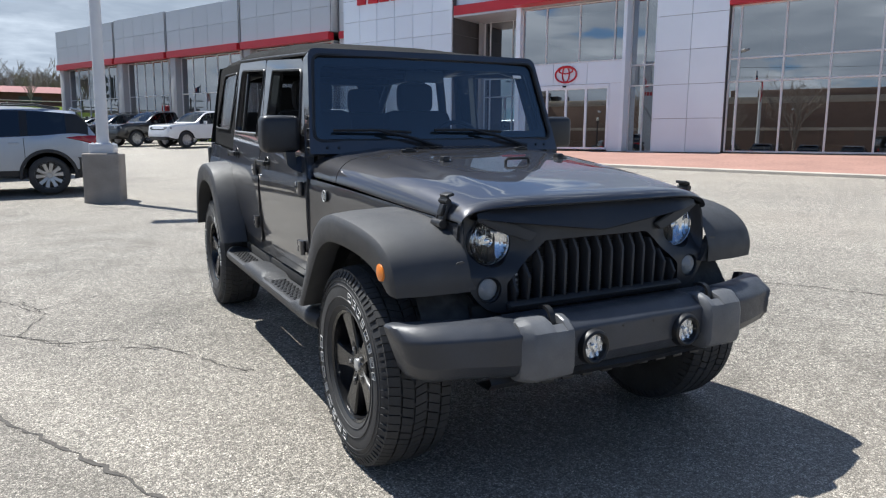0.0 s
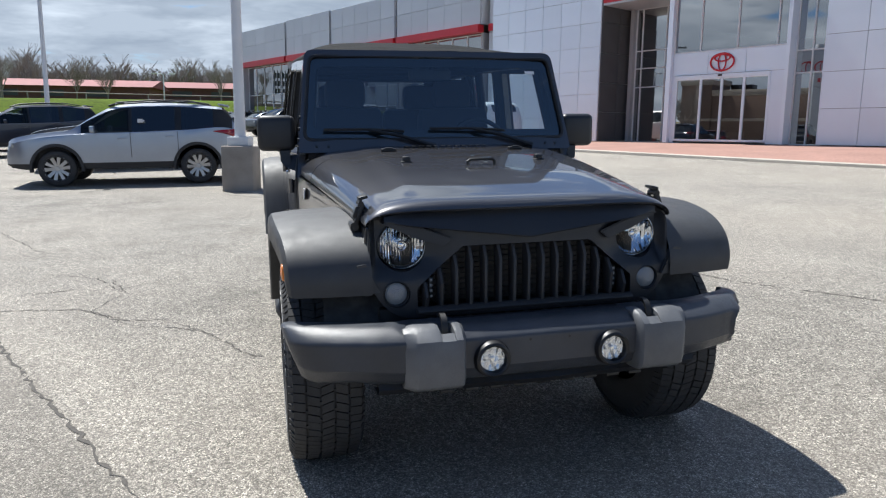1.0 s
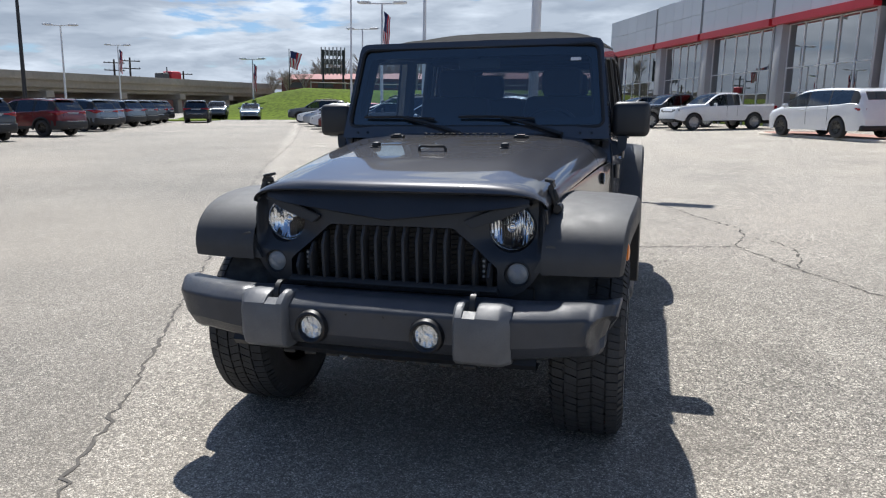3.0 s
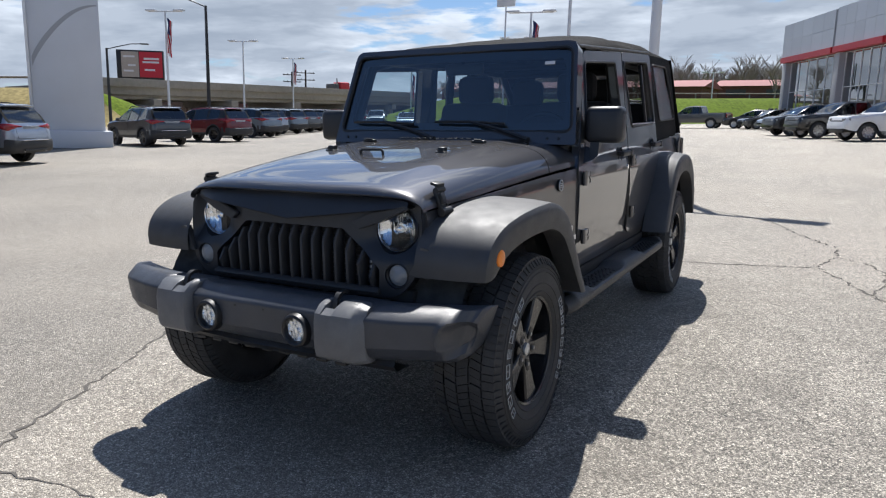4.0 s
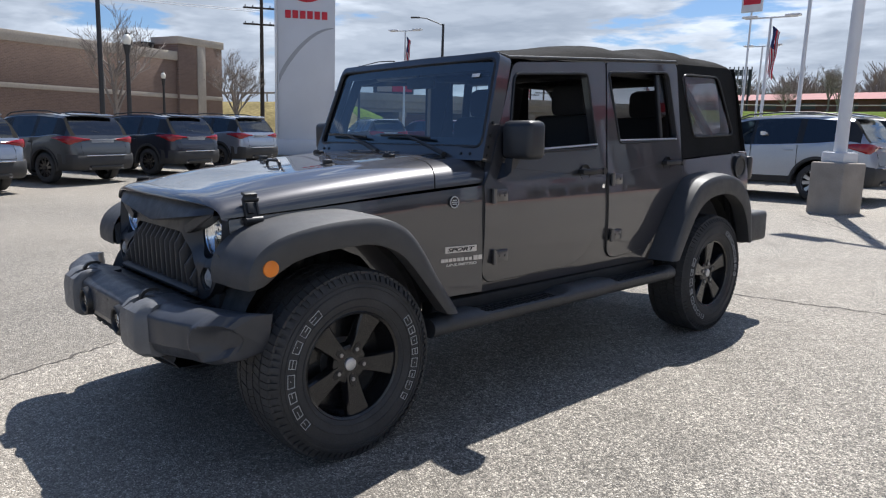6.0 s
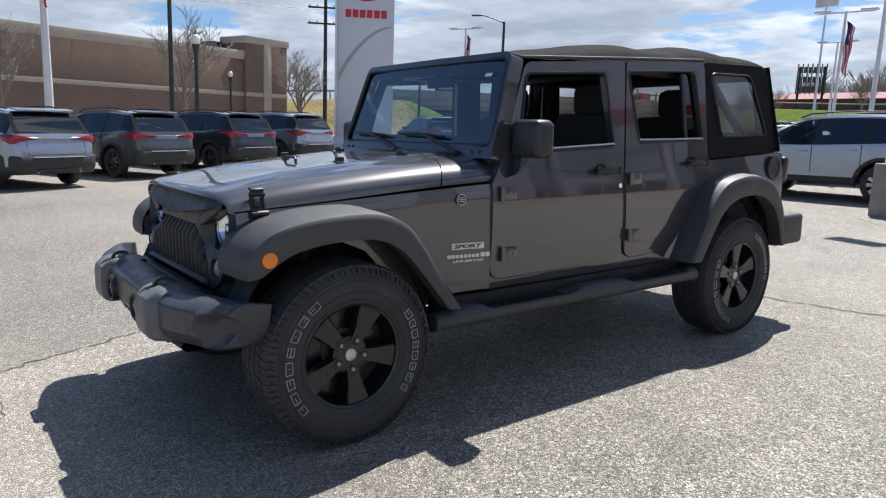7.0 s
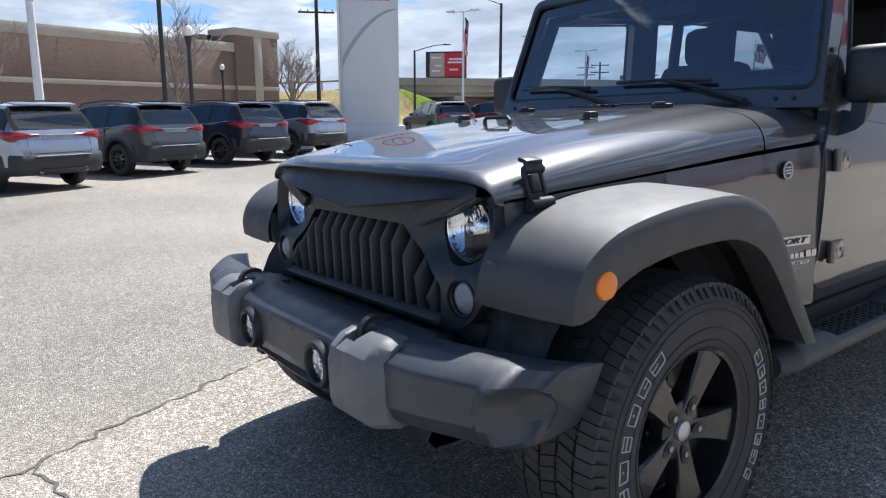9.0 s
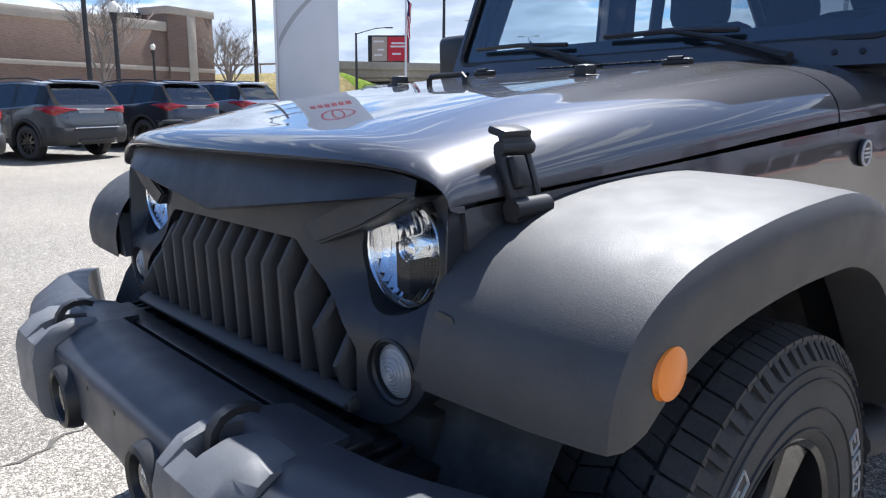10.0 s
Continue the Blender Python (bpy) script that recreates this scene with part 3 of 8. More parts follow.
shop_part("portal_jamb", WHITE_PANEL, [((1.86, 1.99), (-0.10, 0.5), (0, 5.75))])
glazing([-2.56, -1.46, 0.0, 1.46, 1.84], [3.42, 5.62], 0.12, FRAME_ALU, 0.05)
panelled(WHITE_PANEL, -2.58, 1.86, 2.56, 3.40, 3, 1, 0.12)
for x0, x1 in ((-2.58, -2.42), (1.30, 1.86)):
    shop_part("door_side_panel", WHITE_PANEL, [((x0, x1), (0.08, 0.16), (0, 2.56))])
glazing([-2.40, -1.35, -0.50, 0.36, 1.28], [0.10, 2.42], 0.10, WHITE_PANEL, 0.085)
shop_part("door_header", WHITE_PANEL, [((-2.44, 1.32), (0.02, 0.18), (2.43, 2.55))])
bm = bmesh.new()
box(bm, (-0.55, 0.0, 2.50), (0.14, 0.07, 0.06), 0.01)
part("door_sensor", bm, TRIM_BLACK, shop)
# the emblem over the door: plain ovals
bm = bmesh.new()
for rx, rz, w, cz in ((0.46, 0.31, 0.034, 2.97), (0.15, 0.29, 0.026, 2.97), (0.30, 0.12, 0.026, 3.12)):
    tube(bm, [(-0.52 + rx * math.cos(2 * math.pi * k / 40), 0.03, cz + rz * math.sin(2 * math.pi * k / 40)) for k in range(41)], w, seg=6, caps=False)
part("emblem", bm, SIGN_RED, shop, "red oval emblem over the entrance")
glazing([2.0, 2.55, 3.08], [0.0, 2.45, 3.2, 5.62], 0.42, FRAME_ALU, 0.05)
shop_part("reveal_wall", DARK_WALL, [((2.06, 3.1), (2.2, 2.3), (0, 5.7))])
# white wall and showroom window to the right
shop_part("wall_core", DARK_WALL, [((3.1, 5.6), (0.06, 6.0), (0, 8.4))])
panelled(WHITE_PANEL, 3.1, 5.6, 0.0, 8.4, 2, 7, 0.05)
panelled_side(WHITE_PANEL, 3.1, 0.05, 0.36, 0.0, 5.7, 1, 5, -1)
glazing([5.65, 5.95, 7.37, 8.77, 10.15, 11.55, 12.95], [0.05, 2.43, 3.2, 4.95], 0.25, FRAME_ALU, 0.06)
shop_part("red_band", RED_BAND, [((5.6, 13.4), (-0.05, 0.5), (4.97, 5.35))], "red fascia band")
shop_part("wall_core", DARK_WALL, [((5.6, 13.4), (0.25, 6.0), (5.35, 8.4))])
panelled(WHITE_PANEL, 5.6, 13.4, 5.36, 8.4, 6, 2, 0.24)
panelled(WHITE_PANEL, 13.0, 13.6, 0.0, 4.97, 1, 4, 0.25)
shop_part("end_wall", WHITE_PANEL, [((13.4, 13.6), (0.3, 16), (0, 8.4))])
# left wing: grey parapets over a long run of glass between slanting piers
edges = [-43.0, -34.6, -28.3, -20.9, -13.5]
for i, (a, b) in enumerate(zip(edges, edges[1:])):
    top = 8.15 + 0.05 * (i % 2)
    shop_part("parapet_core", DARK_WALL, [((a, b - 0.25), (0.06, 5.0), (5.72, top))])
    panelled(GREY_PANEL, a, b - 0.25, 5.75, top, 5, 2, 0.05)
    panelled_side(GREY_PANEL, b - 0.25, 0.05, 0.9, 5.75, top, 1, 2)
    shop_part("red_band", RED_BAND, [((a, b - 0.3), (-0.10, 0.3), (5.36, 5.74))], "red fascia band")
    n = 5
    xs = [a + 0.66 + (b - a - 1.2) * k / n for k in range(n + 1)]
    glazing(xs, [0.1, 1.9, 3.15, 5.34], 0.55, FRAME_ALU, 0.05)
    shop_part("pier", PIER_GREY, [((a + 0.02, a + 0.62), (0.12, 1.4), (0, 5.36))], bevel=0.02)
    shop_part("pier_return", PIER_GREY, [((b - 0.5, b - 0.32), (0.3, 1.4), (0, 5.36))])
shop_part("parapet_core", DARK_WALL, [((-13.5, -12.75), (0.5, 5.0), (5.4, 8.0))])
panelled(GREY_PANEL, -13.5, -12.78, 0.0, 8.0, 1, 6, 0.45)
shop_part("red_band", RED_BAND, [((-13.45, -12.80), (0.30, 0.40), (5.4, 5.75))])
shop_part("gable_wall", GREY_PANEL, [((-43.0, -42.8), (0.3, 16), (0, 8.1))])
bm = bmesh.new()
box(bm, (-39.2, 3.0, 8.35), (0.5, 0.5, 0.7), 0.02)
part("roof_unit", bm, PIER_GREY, shop)
# inside: floor, back wall, ceiling, some desks
shop_part("interior_floor", STONE_BAND, [((-42.8, 13.4), (1.2, 15.9), (-0.05, 0.02))])
shop_part("interior_back", BARN_WALL, [((-42.8, 13.4), (15.8, 16.0), (0, 8.1))])
shop_part("interior_ceiling", GREY_PANEL, [((-42.8, -12.75), (1.2, 15.8), (5.3, 5.36)), ((-6.4, 3.1), (2.3, 15.8), (5.6, 5.66)), ((5.6, 13.4), (0.6, 15.8), (5.0, 5.06))])
shop_part("roof_deck", GREY_PANEL, [((-42.8, 13.4), (0.7, 15.9), (8.0, 8.08))])
for x in (-2.0, 0.6, 7.0, 9.5, 11.8):
    bm = bmesh.new()
    box(bm, (x, 6.5, 0.5), (1.3, 0.7, 0.9), 0.03)
    box(bm, (x + 0.2, 6.4, 1.12), (0.5, 0.05, 0.34), 0.01)
    part("desk", bm, DARK_WALL, shop)

# raised brick forecourt with its pale kerb
bm = bmesh.new()
line = rounded([(-13.2, -5.7)] + [(x, -5.7) for x in range(-10, 12, 2)] + [(12.6, -5.7), (13.6, -4.6), (13.6, 0.0), (-13.2, 0.0)], [1.5] + [0] * 11 + [1.2, 0.8, 0, 0], 8)


def apron(a, b):
    """The forecourt falls from the building to a low kerb along the lot."""
    p = FACADE @ Vector((a, b, 0))
    k = min(1.0, -b / 5.7)
    return -0.02 * (1 - k) + k * (rise(p.x, p.y) + 0.085 - p.z)


plate(bm, line, (), lambda a, b, d: (a, b, apron(a, b) - d), 0.30)
lone("forecourt_paving", bm, BRICK_PAVE, "raised red brick forecourt along the dealership", "paving", kind="structure", m=FACADE, angle=30)
bm = bmesh.new()
kerb_line = [p for p in line if p[1] < -0.05]
kerb_line = [(-13.2, 0.0)] + kerb_line + [(13.6, 0.0)]
secs = []
for i, (x, y) in enumerate(kerb_line):
    ax, ay = kerb_line[max(i - 1, 0)]
    bx, by = kerb_line[min(i + 1, len(kerb_line) - 1)]
    w = Vector((bx - ax, by - ay)).normalized()
    n = Vector((w.y, -w.x))
    z = apron(x, y) + 0.005
    secs.append([(x + n.x * o, y + n.y * o, z + h) for o, h in ((-0.02, -0.3), (-0.02, 0.006), (0.10, 0.006), (0.13, -0.02), (0.15, -0.35))])
loft(bm, secs, closed=True, caps=True)
lone("kerb", bm, KERB, "pale concrete kerb round the brick forecourt", "kerb", kind="structure", m=FACADE)


# ---- the off-road car: forward is -y, the front axle stands at y = 0 ----
BASE = 2.948
WID = [(-0.45, 0.598), (-0.33, 0.607), (0.0, 0.645), (0.4, 0.695), (0.82, 0.748), (0.90, 0.755)]
FENDER = [(-0.45, 0.598), (-0.33, 0.607), (0.0, 0.645), (0.4, 0.695), (0.6, 0.722), (0.72, 0.742), (0.80, 0.762), (0.84, 0.770)]
SEAM = [(-0.45, 1.000), (-0.33, 1.008), (0.0, 1.032), (0.5, 1.075), (0.85, 1.098)]
CROWN = [(-0.46, 1.058), (-0.457, 1.066), (-0.449, 1.076), (-0.432, 1.086), (-0.40, 1.094), (-0.36, 1.101), (-0.2, 1.125), (0.0, 1.150), (0.26, 1.178), (0.5, 1.200), (0.66, 1.212), (0.88, 1.226)]


def hood_point(u, y):
    # the nose keeps its profile where its edge sweeps back
    back = (hood_front(u) - hood_front(0)) * min(max(1 - (y + 0.46) / 0.4, 0), 1)
    w, zs, zc = smooth_table(WID, y), smooth_table(SEAM, y), smooth_table(CROWN, y - back)
    k = (1 - abs(u) ** 6.0) ** 0.5 if abs(u) < 1 else 0.0
    z = zs + (zc - zs) * k
    # raised centre panel, fading out towards the nose
    d = min(max((0.49 - abs(u * w)) / 0.10, 0), 1)
    z += 0.009 * d * d * (3 - 2 * d) * min(max((y + 0.36) / 0.3, 0), 1)
    return Vector((u * w, y, z))


def hood_front(u):
    return -0.460 + 0.042 * abs(u) ** 3


def hood_rear(u):
    return 0.668 - 0.100 * abs(u) ** 5


US = [-(1 - (1 - k / 34) ** 1.9) for k in range(34, -1, -1)]
US = US + [-u for u in US[-2::-1]]


def body_x(z):
    """Half width of the tub and of the leaning upper doors at a height."""
    if z < 0.75:
        return 0.772 - 0.025 * (0.75 - z) / 0.2
    if z < 0.95:
        return 0.772 + 0.006 * math.sin((z - 0.75) / 0.40 * math.pi)
    if z < 1.10:
        return 0.778 - 0.145 * (z - 0.95) ** 2 / 0.30
    return 0.7671 - 0.145 * (z - 1.10)


def build_wheel(name, parent, m, rim_mat, lettered=True):
    """An all-terrain tyre on a five-spoke wheel; the face looks along +x of m."""
    bm = bmesh.new()
    lathe(bm, [(0.10, 0.02), (0.195, 0.018), (0.205, 0.03), (0.212, 0.09), (0.216, 0.118), (0.226, 0.124), (0.233, 0.120), (0.232, 0.108), (0.222, 0.10)], axis="x", seg=48)
    lathe(bm, [(0.0, 0.0), (0.19, 0.0), (0.19, -0.09), (0.0, -0.09)], axis="x", seg=32)
    lathe(bm, [(0.0, 0.090), (0.070, 0.090), (0.080, 0.086), (0.086, 0.05)], axis="x", seg=40)
    hub = part(name, bm, rim_mat, parent)
    hub.matrix_basis = m
    r, w = 0.402, 0.128
    bm = bmesh.new()
    prof = [(0.222, -w + 0.012), (0.235, -w - 0.002), (0.27, -w - 0.012), (0.32, -w - 0.014), (0.36, -w - 0.006), (0.380, -w + 0.012), (0.391, -w + 0.030), (0.393, 0)]
    outside = [(a, -b) for a, b in prof[-2::-1]]
    # raised rings on the outer sidewall
    for ring in (0.345, 0.328, 0.281, 0.247):
        base = lerp_table(sorted(outside), ring)
        outside += [(ring + 0.0022, base), (ring + 0.0012, base + 0.0032), (ring - 0.0012, base + 0.0032), (ring - 0.0022, base)]
    outside.sort(key=lambda q: -q[0])
    lathe(bm, prof + outside, axis="x", seg=72)
    part("tyre", bm, RUBBER, hub)
    # tread blocks in five ribs
    bm = bmesh.new()
    n = 78
    pitch = random.Random(4)
    steps = [0.0]
    for k in range(n):
        steps.append(steps[-1] + pitch.choice((0.86, 1.0, 1.16)))
    steps = [2 * math.pi * v / steps[-1] for v in steps]
    for rib, (x0, x1) in enumerate(((-0.124, -0.082), (-0.074, -0.030), (-0.022, 0.022), (0.030, 0.074), (0.082, 0.124))):
        for k in range(n):
            da = (steps[k + 1] - steps[k]) * 0.88
            a0 = steps[k] + 0.5 * da * (rib % 2)
            skew = 0.036 * (1 if rib in (1, 3) else -1 if rib == 2 else 0.35)
            vs = []
            for rr in (r - 0.012, r):
                for x, a in ((x0, a0), (x1, a0 + skew), (x1, a0 + da + skew), (x0, a0 + da)):
                    drop = 0.010 * (abs(x) > 0.1)
                    vs.append(bm.verts.new((x, (rr - drop) * math.cos(a), (rr - drop) * math.sin(a))))
            for f in ((4, 5, 6, 7), (0, 1, 5, 4), (1, 2, 6, 5), (2, 3, 7, 6), (3, 0, 4, 7)):
                bm.faces.new([vs[i] for i in f])
            # a small tie block that breaks the groove
            if rib < 4 and k % 2:
                vs = []
                for rr in (r - 0.012, r - 0.003):
                    for x, a in ((x1 - 0.002, a0 + skew + 0.006), (x1 + 0.009, a0 + skew + 0.010), (x1 + 0.009, a0 + skew + 0.030), (x1 - 0.002, a0 + skew + 0.026)):
                        vs.append(bm.verts.new((x, rr * math.cos(a), rr * math.sin(a))))
                for f in ((4, 5, 6, 7), (0, 1, 5, 4), (1, 2, 6, 5), (2, 3, 7, 6), (3, 0, 4, 7)):
                    bm.faces.new([vs[i] for i in f])
    # shoulder lugs that run down the sidewall
    for side in (-1, 1):
        for k in range(n):
            a0 = steps[k] + 0.01
            vs = []
            for a in (a0, a0 + (steps[k + 1] - steps[k]) * (0.62 if k % 2 else 0.45)):
                for x, rr in ((0.120, 0.392), (0.142, 0.358), (0.134, 0.358), (0.112, 0.388)):
                    vs.append(bm.verts.new((side * x, rr * math.cos(a), rr * math.sin(a))))
            for f in ((0, 1, 5, 4), (1, 2, 6, 5), (0, 4, 7, 3), (0, 3, 2, 1), (4, 5, 6, 7)):
                bm.faces.new([vs[i] for i in f])
    part("tread", bm, RUBBER, hub, angle=20)
    # five spokes that widen outwards
    for k in range(5):
        bm = bmesh.new()
        a = 2 * math.pi * k / 5 + math.pi / 2
        rad, tan = Vector((0, math.cos(a), math.sin(a))), Vector((0, -math.sin(a), math.cos(a)))
        secs = []
        for rr, half, xf, xb in ((0.040, 0.030, 0.090, 0.045), (0.075, 0.031, 0.095, 0.045), (0.115, 0.036, 0.099, 0.055), (0.170, 0.046, 0.104, 0.065), (0.216, 0.056, 0.109, 0.085)):
            c = rad * rr
            secs.append([c + tan * half * s + Vector((x, 0, 0)) for s, x in ((-1, xb), (-1, xf - 0.008), (-0.86, xf), (0.86, xf), (1, xf - 0.008), (1, xb))])
        loft(bm, secs, closed=True, caps=True)
        part("spoke", bm, rim_mat, hub)
    for k in range(5):
        bm = bmesh.new()
        a = 2 * math.pi * k / 5 + math.pi / 2
        rad, tan = Vector((0, math.cos(a), math.sin(a))), Vector((0, -math.sin(a), math.cos(a)))
        c = rad * 0.066
        # oval pocket in the root of the spoke
        oval = [rad * (0.070 + 0.026 * math.cos(t)) + tan * 0.0155 * math.sin(t) for t in span(0, 2 * math.pi, 20)[:-1]]
        loft(bm, [[p + Vector((x + 0.075 * (p.length - 0.07), 0, 0)) for p in oval] for x in (0.080, 0.0965)], closed=True, caps=True)
        pocket = part("lug_pocket", bm, TRIM_BLACK, hub)
        bm = bmesh.new()
        rod(bm, c + Vector((0.05, 0, 0)), c + Vector((0.102, 0, 0)), 0.0085, seg=6)
        part("lug_nut", bm, STEEL, pocket)
    bm = bmesh.new()
    lathe(bm, [(0.0, 0.102), (0.018, 0.101), (0.026, 0.098), (0.028, 0.090), (0.028, 0.06)], axis="x", seg=24)
    part("centre_cap", bm, CAP_SILVER, hub, "silver wheel centre cap")
    bm = bmesh.new()
    lathe(bm, [(0.06, 0.012), (0.165, 0.012), (0.168, 0.005), (0.06, 0.005)], axis="x", seg=40)
    part("brake_disc", bm, STEEL, hub)
    if lettered:
        # two words of outlined raised characters, drawn as open blocks
        for count, start, sweep in ((8, radians(62), radians(-76)), (8, radians(150), radians(100))):
            bm = bmesh.new()
            for k in range(count):
                a = start + sweep * (k + 0.5) / count
                half = abs(sweep) / count * (0.40, 0.32, 0.37, 0.27)[k % 4]
                inner, outer, t = 0.288, 0.319, 0.0015
                for ra, rb, a0, a1 in ((inner, inner + t, a - half, a + half), (outer - t, outer, a - half, a + half), (inner, outer, a - half, a - half + t / 0.3), (inner, outer, a + half - t / 0.3, a + half), ((inner + outer) / 2, (inner + outer) / 2 + t, a - half * (0.9 if k % 2 else 0.1), a + half * (0.1 if k % 3 else 0.9))):
                    vs = []
                    for x in (0.1405, 0.1445):
                        for rr, aa in ((ra, a0), (rb, a0), (rb, a1), (ra, a1)):
                            vs.append(bm.verts.new((x, rr * math.cos(aa), rr * math.sin(aa))))
                    for f in ((4, 5, 6, 7), (0, 1, 5, 4), (1, 2, 6, 5), (2, 3, 7, 6), (3, 0, 4, 7)):
                        bm.faces.new([vs[i] for i in f])
            part("raised_lettering", bm, LETTER_WHITE, hub, "white outlined raised characters on the sidewall", angle=0)
    return hub


def build_offroader():
    car = thing("off_road_car", "dark grey four-door off-road car with black soft top and black wheels", "car")

    # hood, cowl and front fenders
    bm = bmesh.new()
    rows = []
    for i in range(45):
        k = (i / 44) ** 1.8
        rows.append([hood_point(u, hood_front(u) + (hood_rear(u) - hood_front(u)) * k) for u in US])
    lip = [[p + Vector((0, dy, dz)) for p in rows[0]] for dy, dz in ((0.030, -0.010), (0.012, -0.008), (0.003, -0.004))]
    loft(bm, lip + rows + [[p + Vector((0, 0.0, -0.02)) for p in rows[-1]]])
    hood = part("hood", bm, CAR_PAINT, car, angle=50)
    bm = bmesh.new()
    loft(bm, [[hood_point(u, hood_rear(u) + 0.006 + (0.875 - hood_rear(u)) * k) + (Vector((0, 0, -0.03)) if k == 0 and n == 0 else Vector()) for u in US] for n, k in enumerate((0, 0, 0.2, 0.4, 0.6, 0.8, 1))])
    cowl = part("cowl", bm, CAR_PAINT, car, angle=50)

    def fender(bm):
        line = rounded([(-0.386, 0.996), (0.834, 1.085), (0.834, 0.565), (0.36, 0.545), (0.30, 0.66), (0.18, 0.80), (0.0, 0.88), (-0.28, 0.86), (-0.386, 0.74)], 0.006, 2)
        plate(bm, line, (), lambda a, b, d: (smooth_table(FENDER, a) + 0.002 - d - 1.0 * max(0, min(b, smooth_table(SEAM, a) - 0.007) - smooth_table(SEAM, a) + 0.10) ** 2, a, min(b, smooth_table(SEAM, a) - 0.007)), 0.02, cuts_a=span(-0.38, 0.82, 20), cuts_b=span(0.90, 1.08, 10))

    pair("front_fender", fender, CAR_PAINT, car)

    # hood hardware
    for x in (-0.315, 0.315):
        bm = bmesh.new()
        box(bm, (x, 0.248, 1.192), (0.036, 0.040, 0.034), 0.008)
        box(bm, (x, 0.248, 1.182), (0.05, 0.055, 0.012), 0.005)
        part("hood_bumper", bm, TRIM_BLACK, hood, "small black rubber bump stop")
    bm = bmesh.new()
    tube(bm, [(-0.062, 0.135, 1.172), (-0.062, 0.135, 1.188), (-0.052, 0.135, 1.197), (0.052, 0.135, 1.197), (0.062, 0.135, 1.188), (0.062, 0.135, 1.172)], 0.007)
    part("footman_loop", bm, TRIM_BLACK, hood)
    for x in (-0.33, 0.33):
        bm = bmesh.new()
        box(bm, (x, 0.60, 1.222), (0.075, 0.03, 0.016), 0.006)
        rod(bm, (x - 0.02, 0.59, 1.23), (x + 0.02, 0.59, 1.23), 0.006)
        part("washer_nozzle", bm, TRIM_BLACK, hood)

    tilt = Matrix.Rotation(radians(-20), 3, "Y")

    def latch_body(bm):
        for y in (-0.319, -0.269):
            box(bm, (0.607, y, 1.036), (0.016, 0.012, 0.078), 0.004, tilt)
        box(bm, (0.607, -0.294, 1.030), (0.012, 0.046, 0.060), 0.004, tilt)

    def latch_handle(bm):
        box(bm, (0.592, -0.294, 1.094), (0.034, 0.056, 0.012), 0.004, Matrix.Rotation(radians(14), 3, "Y"))
        box(bm, (0.602, -0.294, 1.084), (0.010, 0.060, 0.020), 0.004, tilt)

    def latch_pin(bm):
        rod(bm, (0.601, -0.326, 1.072), (0.601, -0.262, 1.072), 0.0105, seg=12)

    def latch_block(bm):
        box(bm, (0.616, -0.304, 1.040), (0.020, 0.026, 0.044), 0.004, tilt)

    def latch_foot(bm):
        rod(bm, (0.627, -0.330, 0.992), (0.627, -0.258, 0.992), 0.0155, seg=14)
        box(bm, (0.622, -0.294, 0.982), (0.026, 0.066, 0.020), 0.006)

    latches = pair("hood_latch", latch_body, TRIM_BLACK, car)
    for name, build in (("latch_handle", latch_handle), ("latch_pin", latch_pin), ("latch_block", latch_block), ("latch_foot", latch_foot)):
        for piece, holder in zip(pair(name, build, TRIM_BLACK, car), latches):
            piece.parent = holder

    # cowl vent slots
    bm = bmesh.new()
    for k in range(12):
        box(bm, (-0.21 + 0.038 * k, 0.74, 1.2335), (0.024, 0.045, 0.004), 0.0015)
    part("cowl_vent", bm, TRIM_BLACK, cowl)

    # grille shell: almost flat across, leaning back a little
    def base_y(x, z):
        return -0.456 + 0.10 * max(0, z - 0.75) + 0.022 * abs(x / 0.6) ** 4

    def ease(t):
        t = min(max(t, 0), 1)
        return t * t * (3 - 2 * t)

    def grille_y(x, z, d=0.0):
        """The face of the shell, sunk round the headlamps."""
        return base_y(x, z) + 0.046 * ease((abs(x) - 0.27) / 0.16) * ease((0.592 - abs(x)) / 0.030) * ease((z - 0.80) / 0.09) * ease((1.06 - z) / 0.05) + d

    top = [(0.585 * u, hood_point(u * 0.99, hood_front(u)).z - 0.009) for u in (0.985, 0.96, 0.92, 0.86, 0.78, 0.65, 0.5, 0.3, 0.15)]
    right = rounded([(0.02, 0.668), (0.50, 0.668), (0.585, 0.76), (0.596, 0.90), (0.592, 0.985), top[0]], [0, 0.08, 0.06, 0.05, 0.03, 0], 5)
    half = right[1:] + top[1:]
    outer = half + [(0.0, 1.049)] + [(-x, z) for x, z in half[::-1]]
    opening = rounded([(-0.252, 0.920), (0.252, 0.920), (0.425, 0.775), (0.424, 0.700), (-0.424, 0.700), (-0.425, 0.775)], 0.012, 3)
    holes = [opening] + [ring_points(s * 0.470, 0.921, 0.088, 32) for s in (-1, 1)] + [ring_points(s * 0.499, 0.757, 0.050, 24) for s in (-1, 1)]
    bm = bmesh.new()
    plate(bm, outer, holes, lambda a, b, d: (a, grille_y(a, b, d), b), 0.05, cuts_a=[s * x for s in (-1, 1) for x in span(0.27, 0.555, 10) + [0.563, 0.571, 0.579, 0.587]], cuts_b=span(0.80, 1.04, 12))
    bmesh.ops.recalc_face_normals(bm, faces=bm.faces[:])
    grille = part("grille", bm, GRILLE_BLACK, car)
    # the brow that gives the lamps their frown: a bulging panel with a folded lower edge
    low = [(0.0, 0.945), (0.52, 1.012)]

    def brow_low(x):
        return lerp_table(low, abs(x))

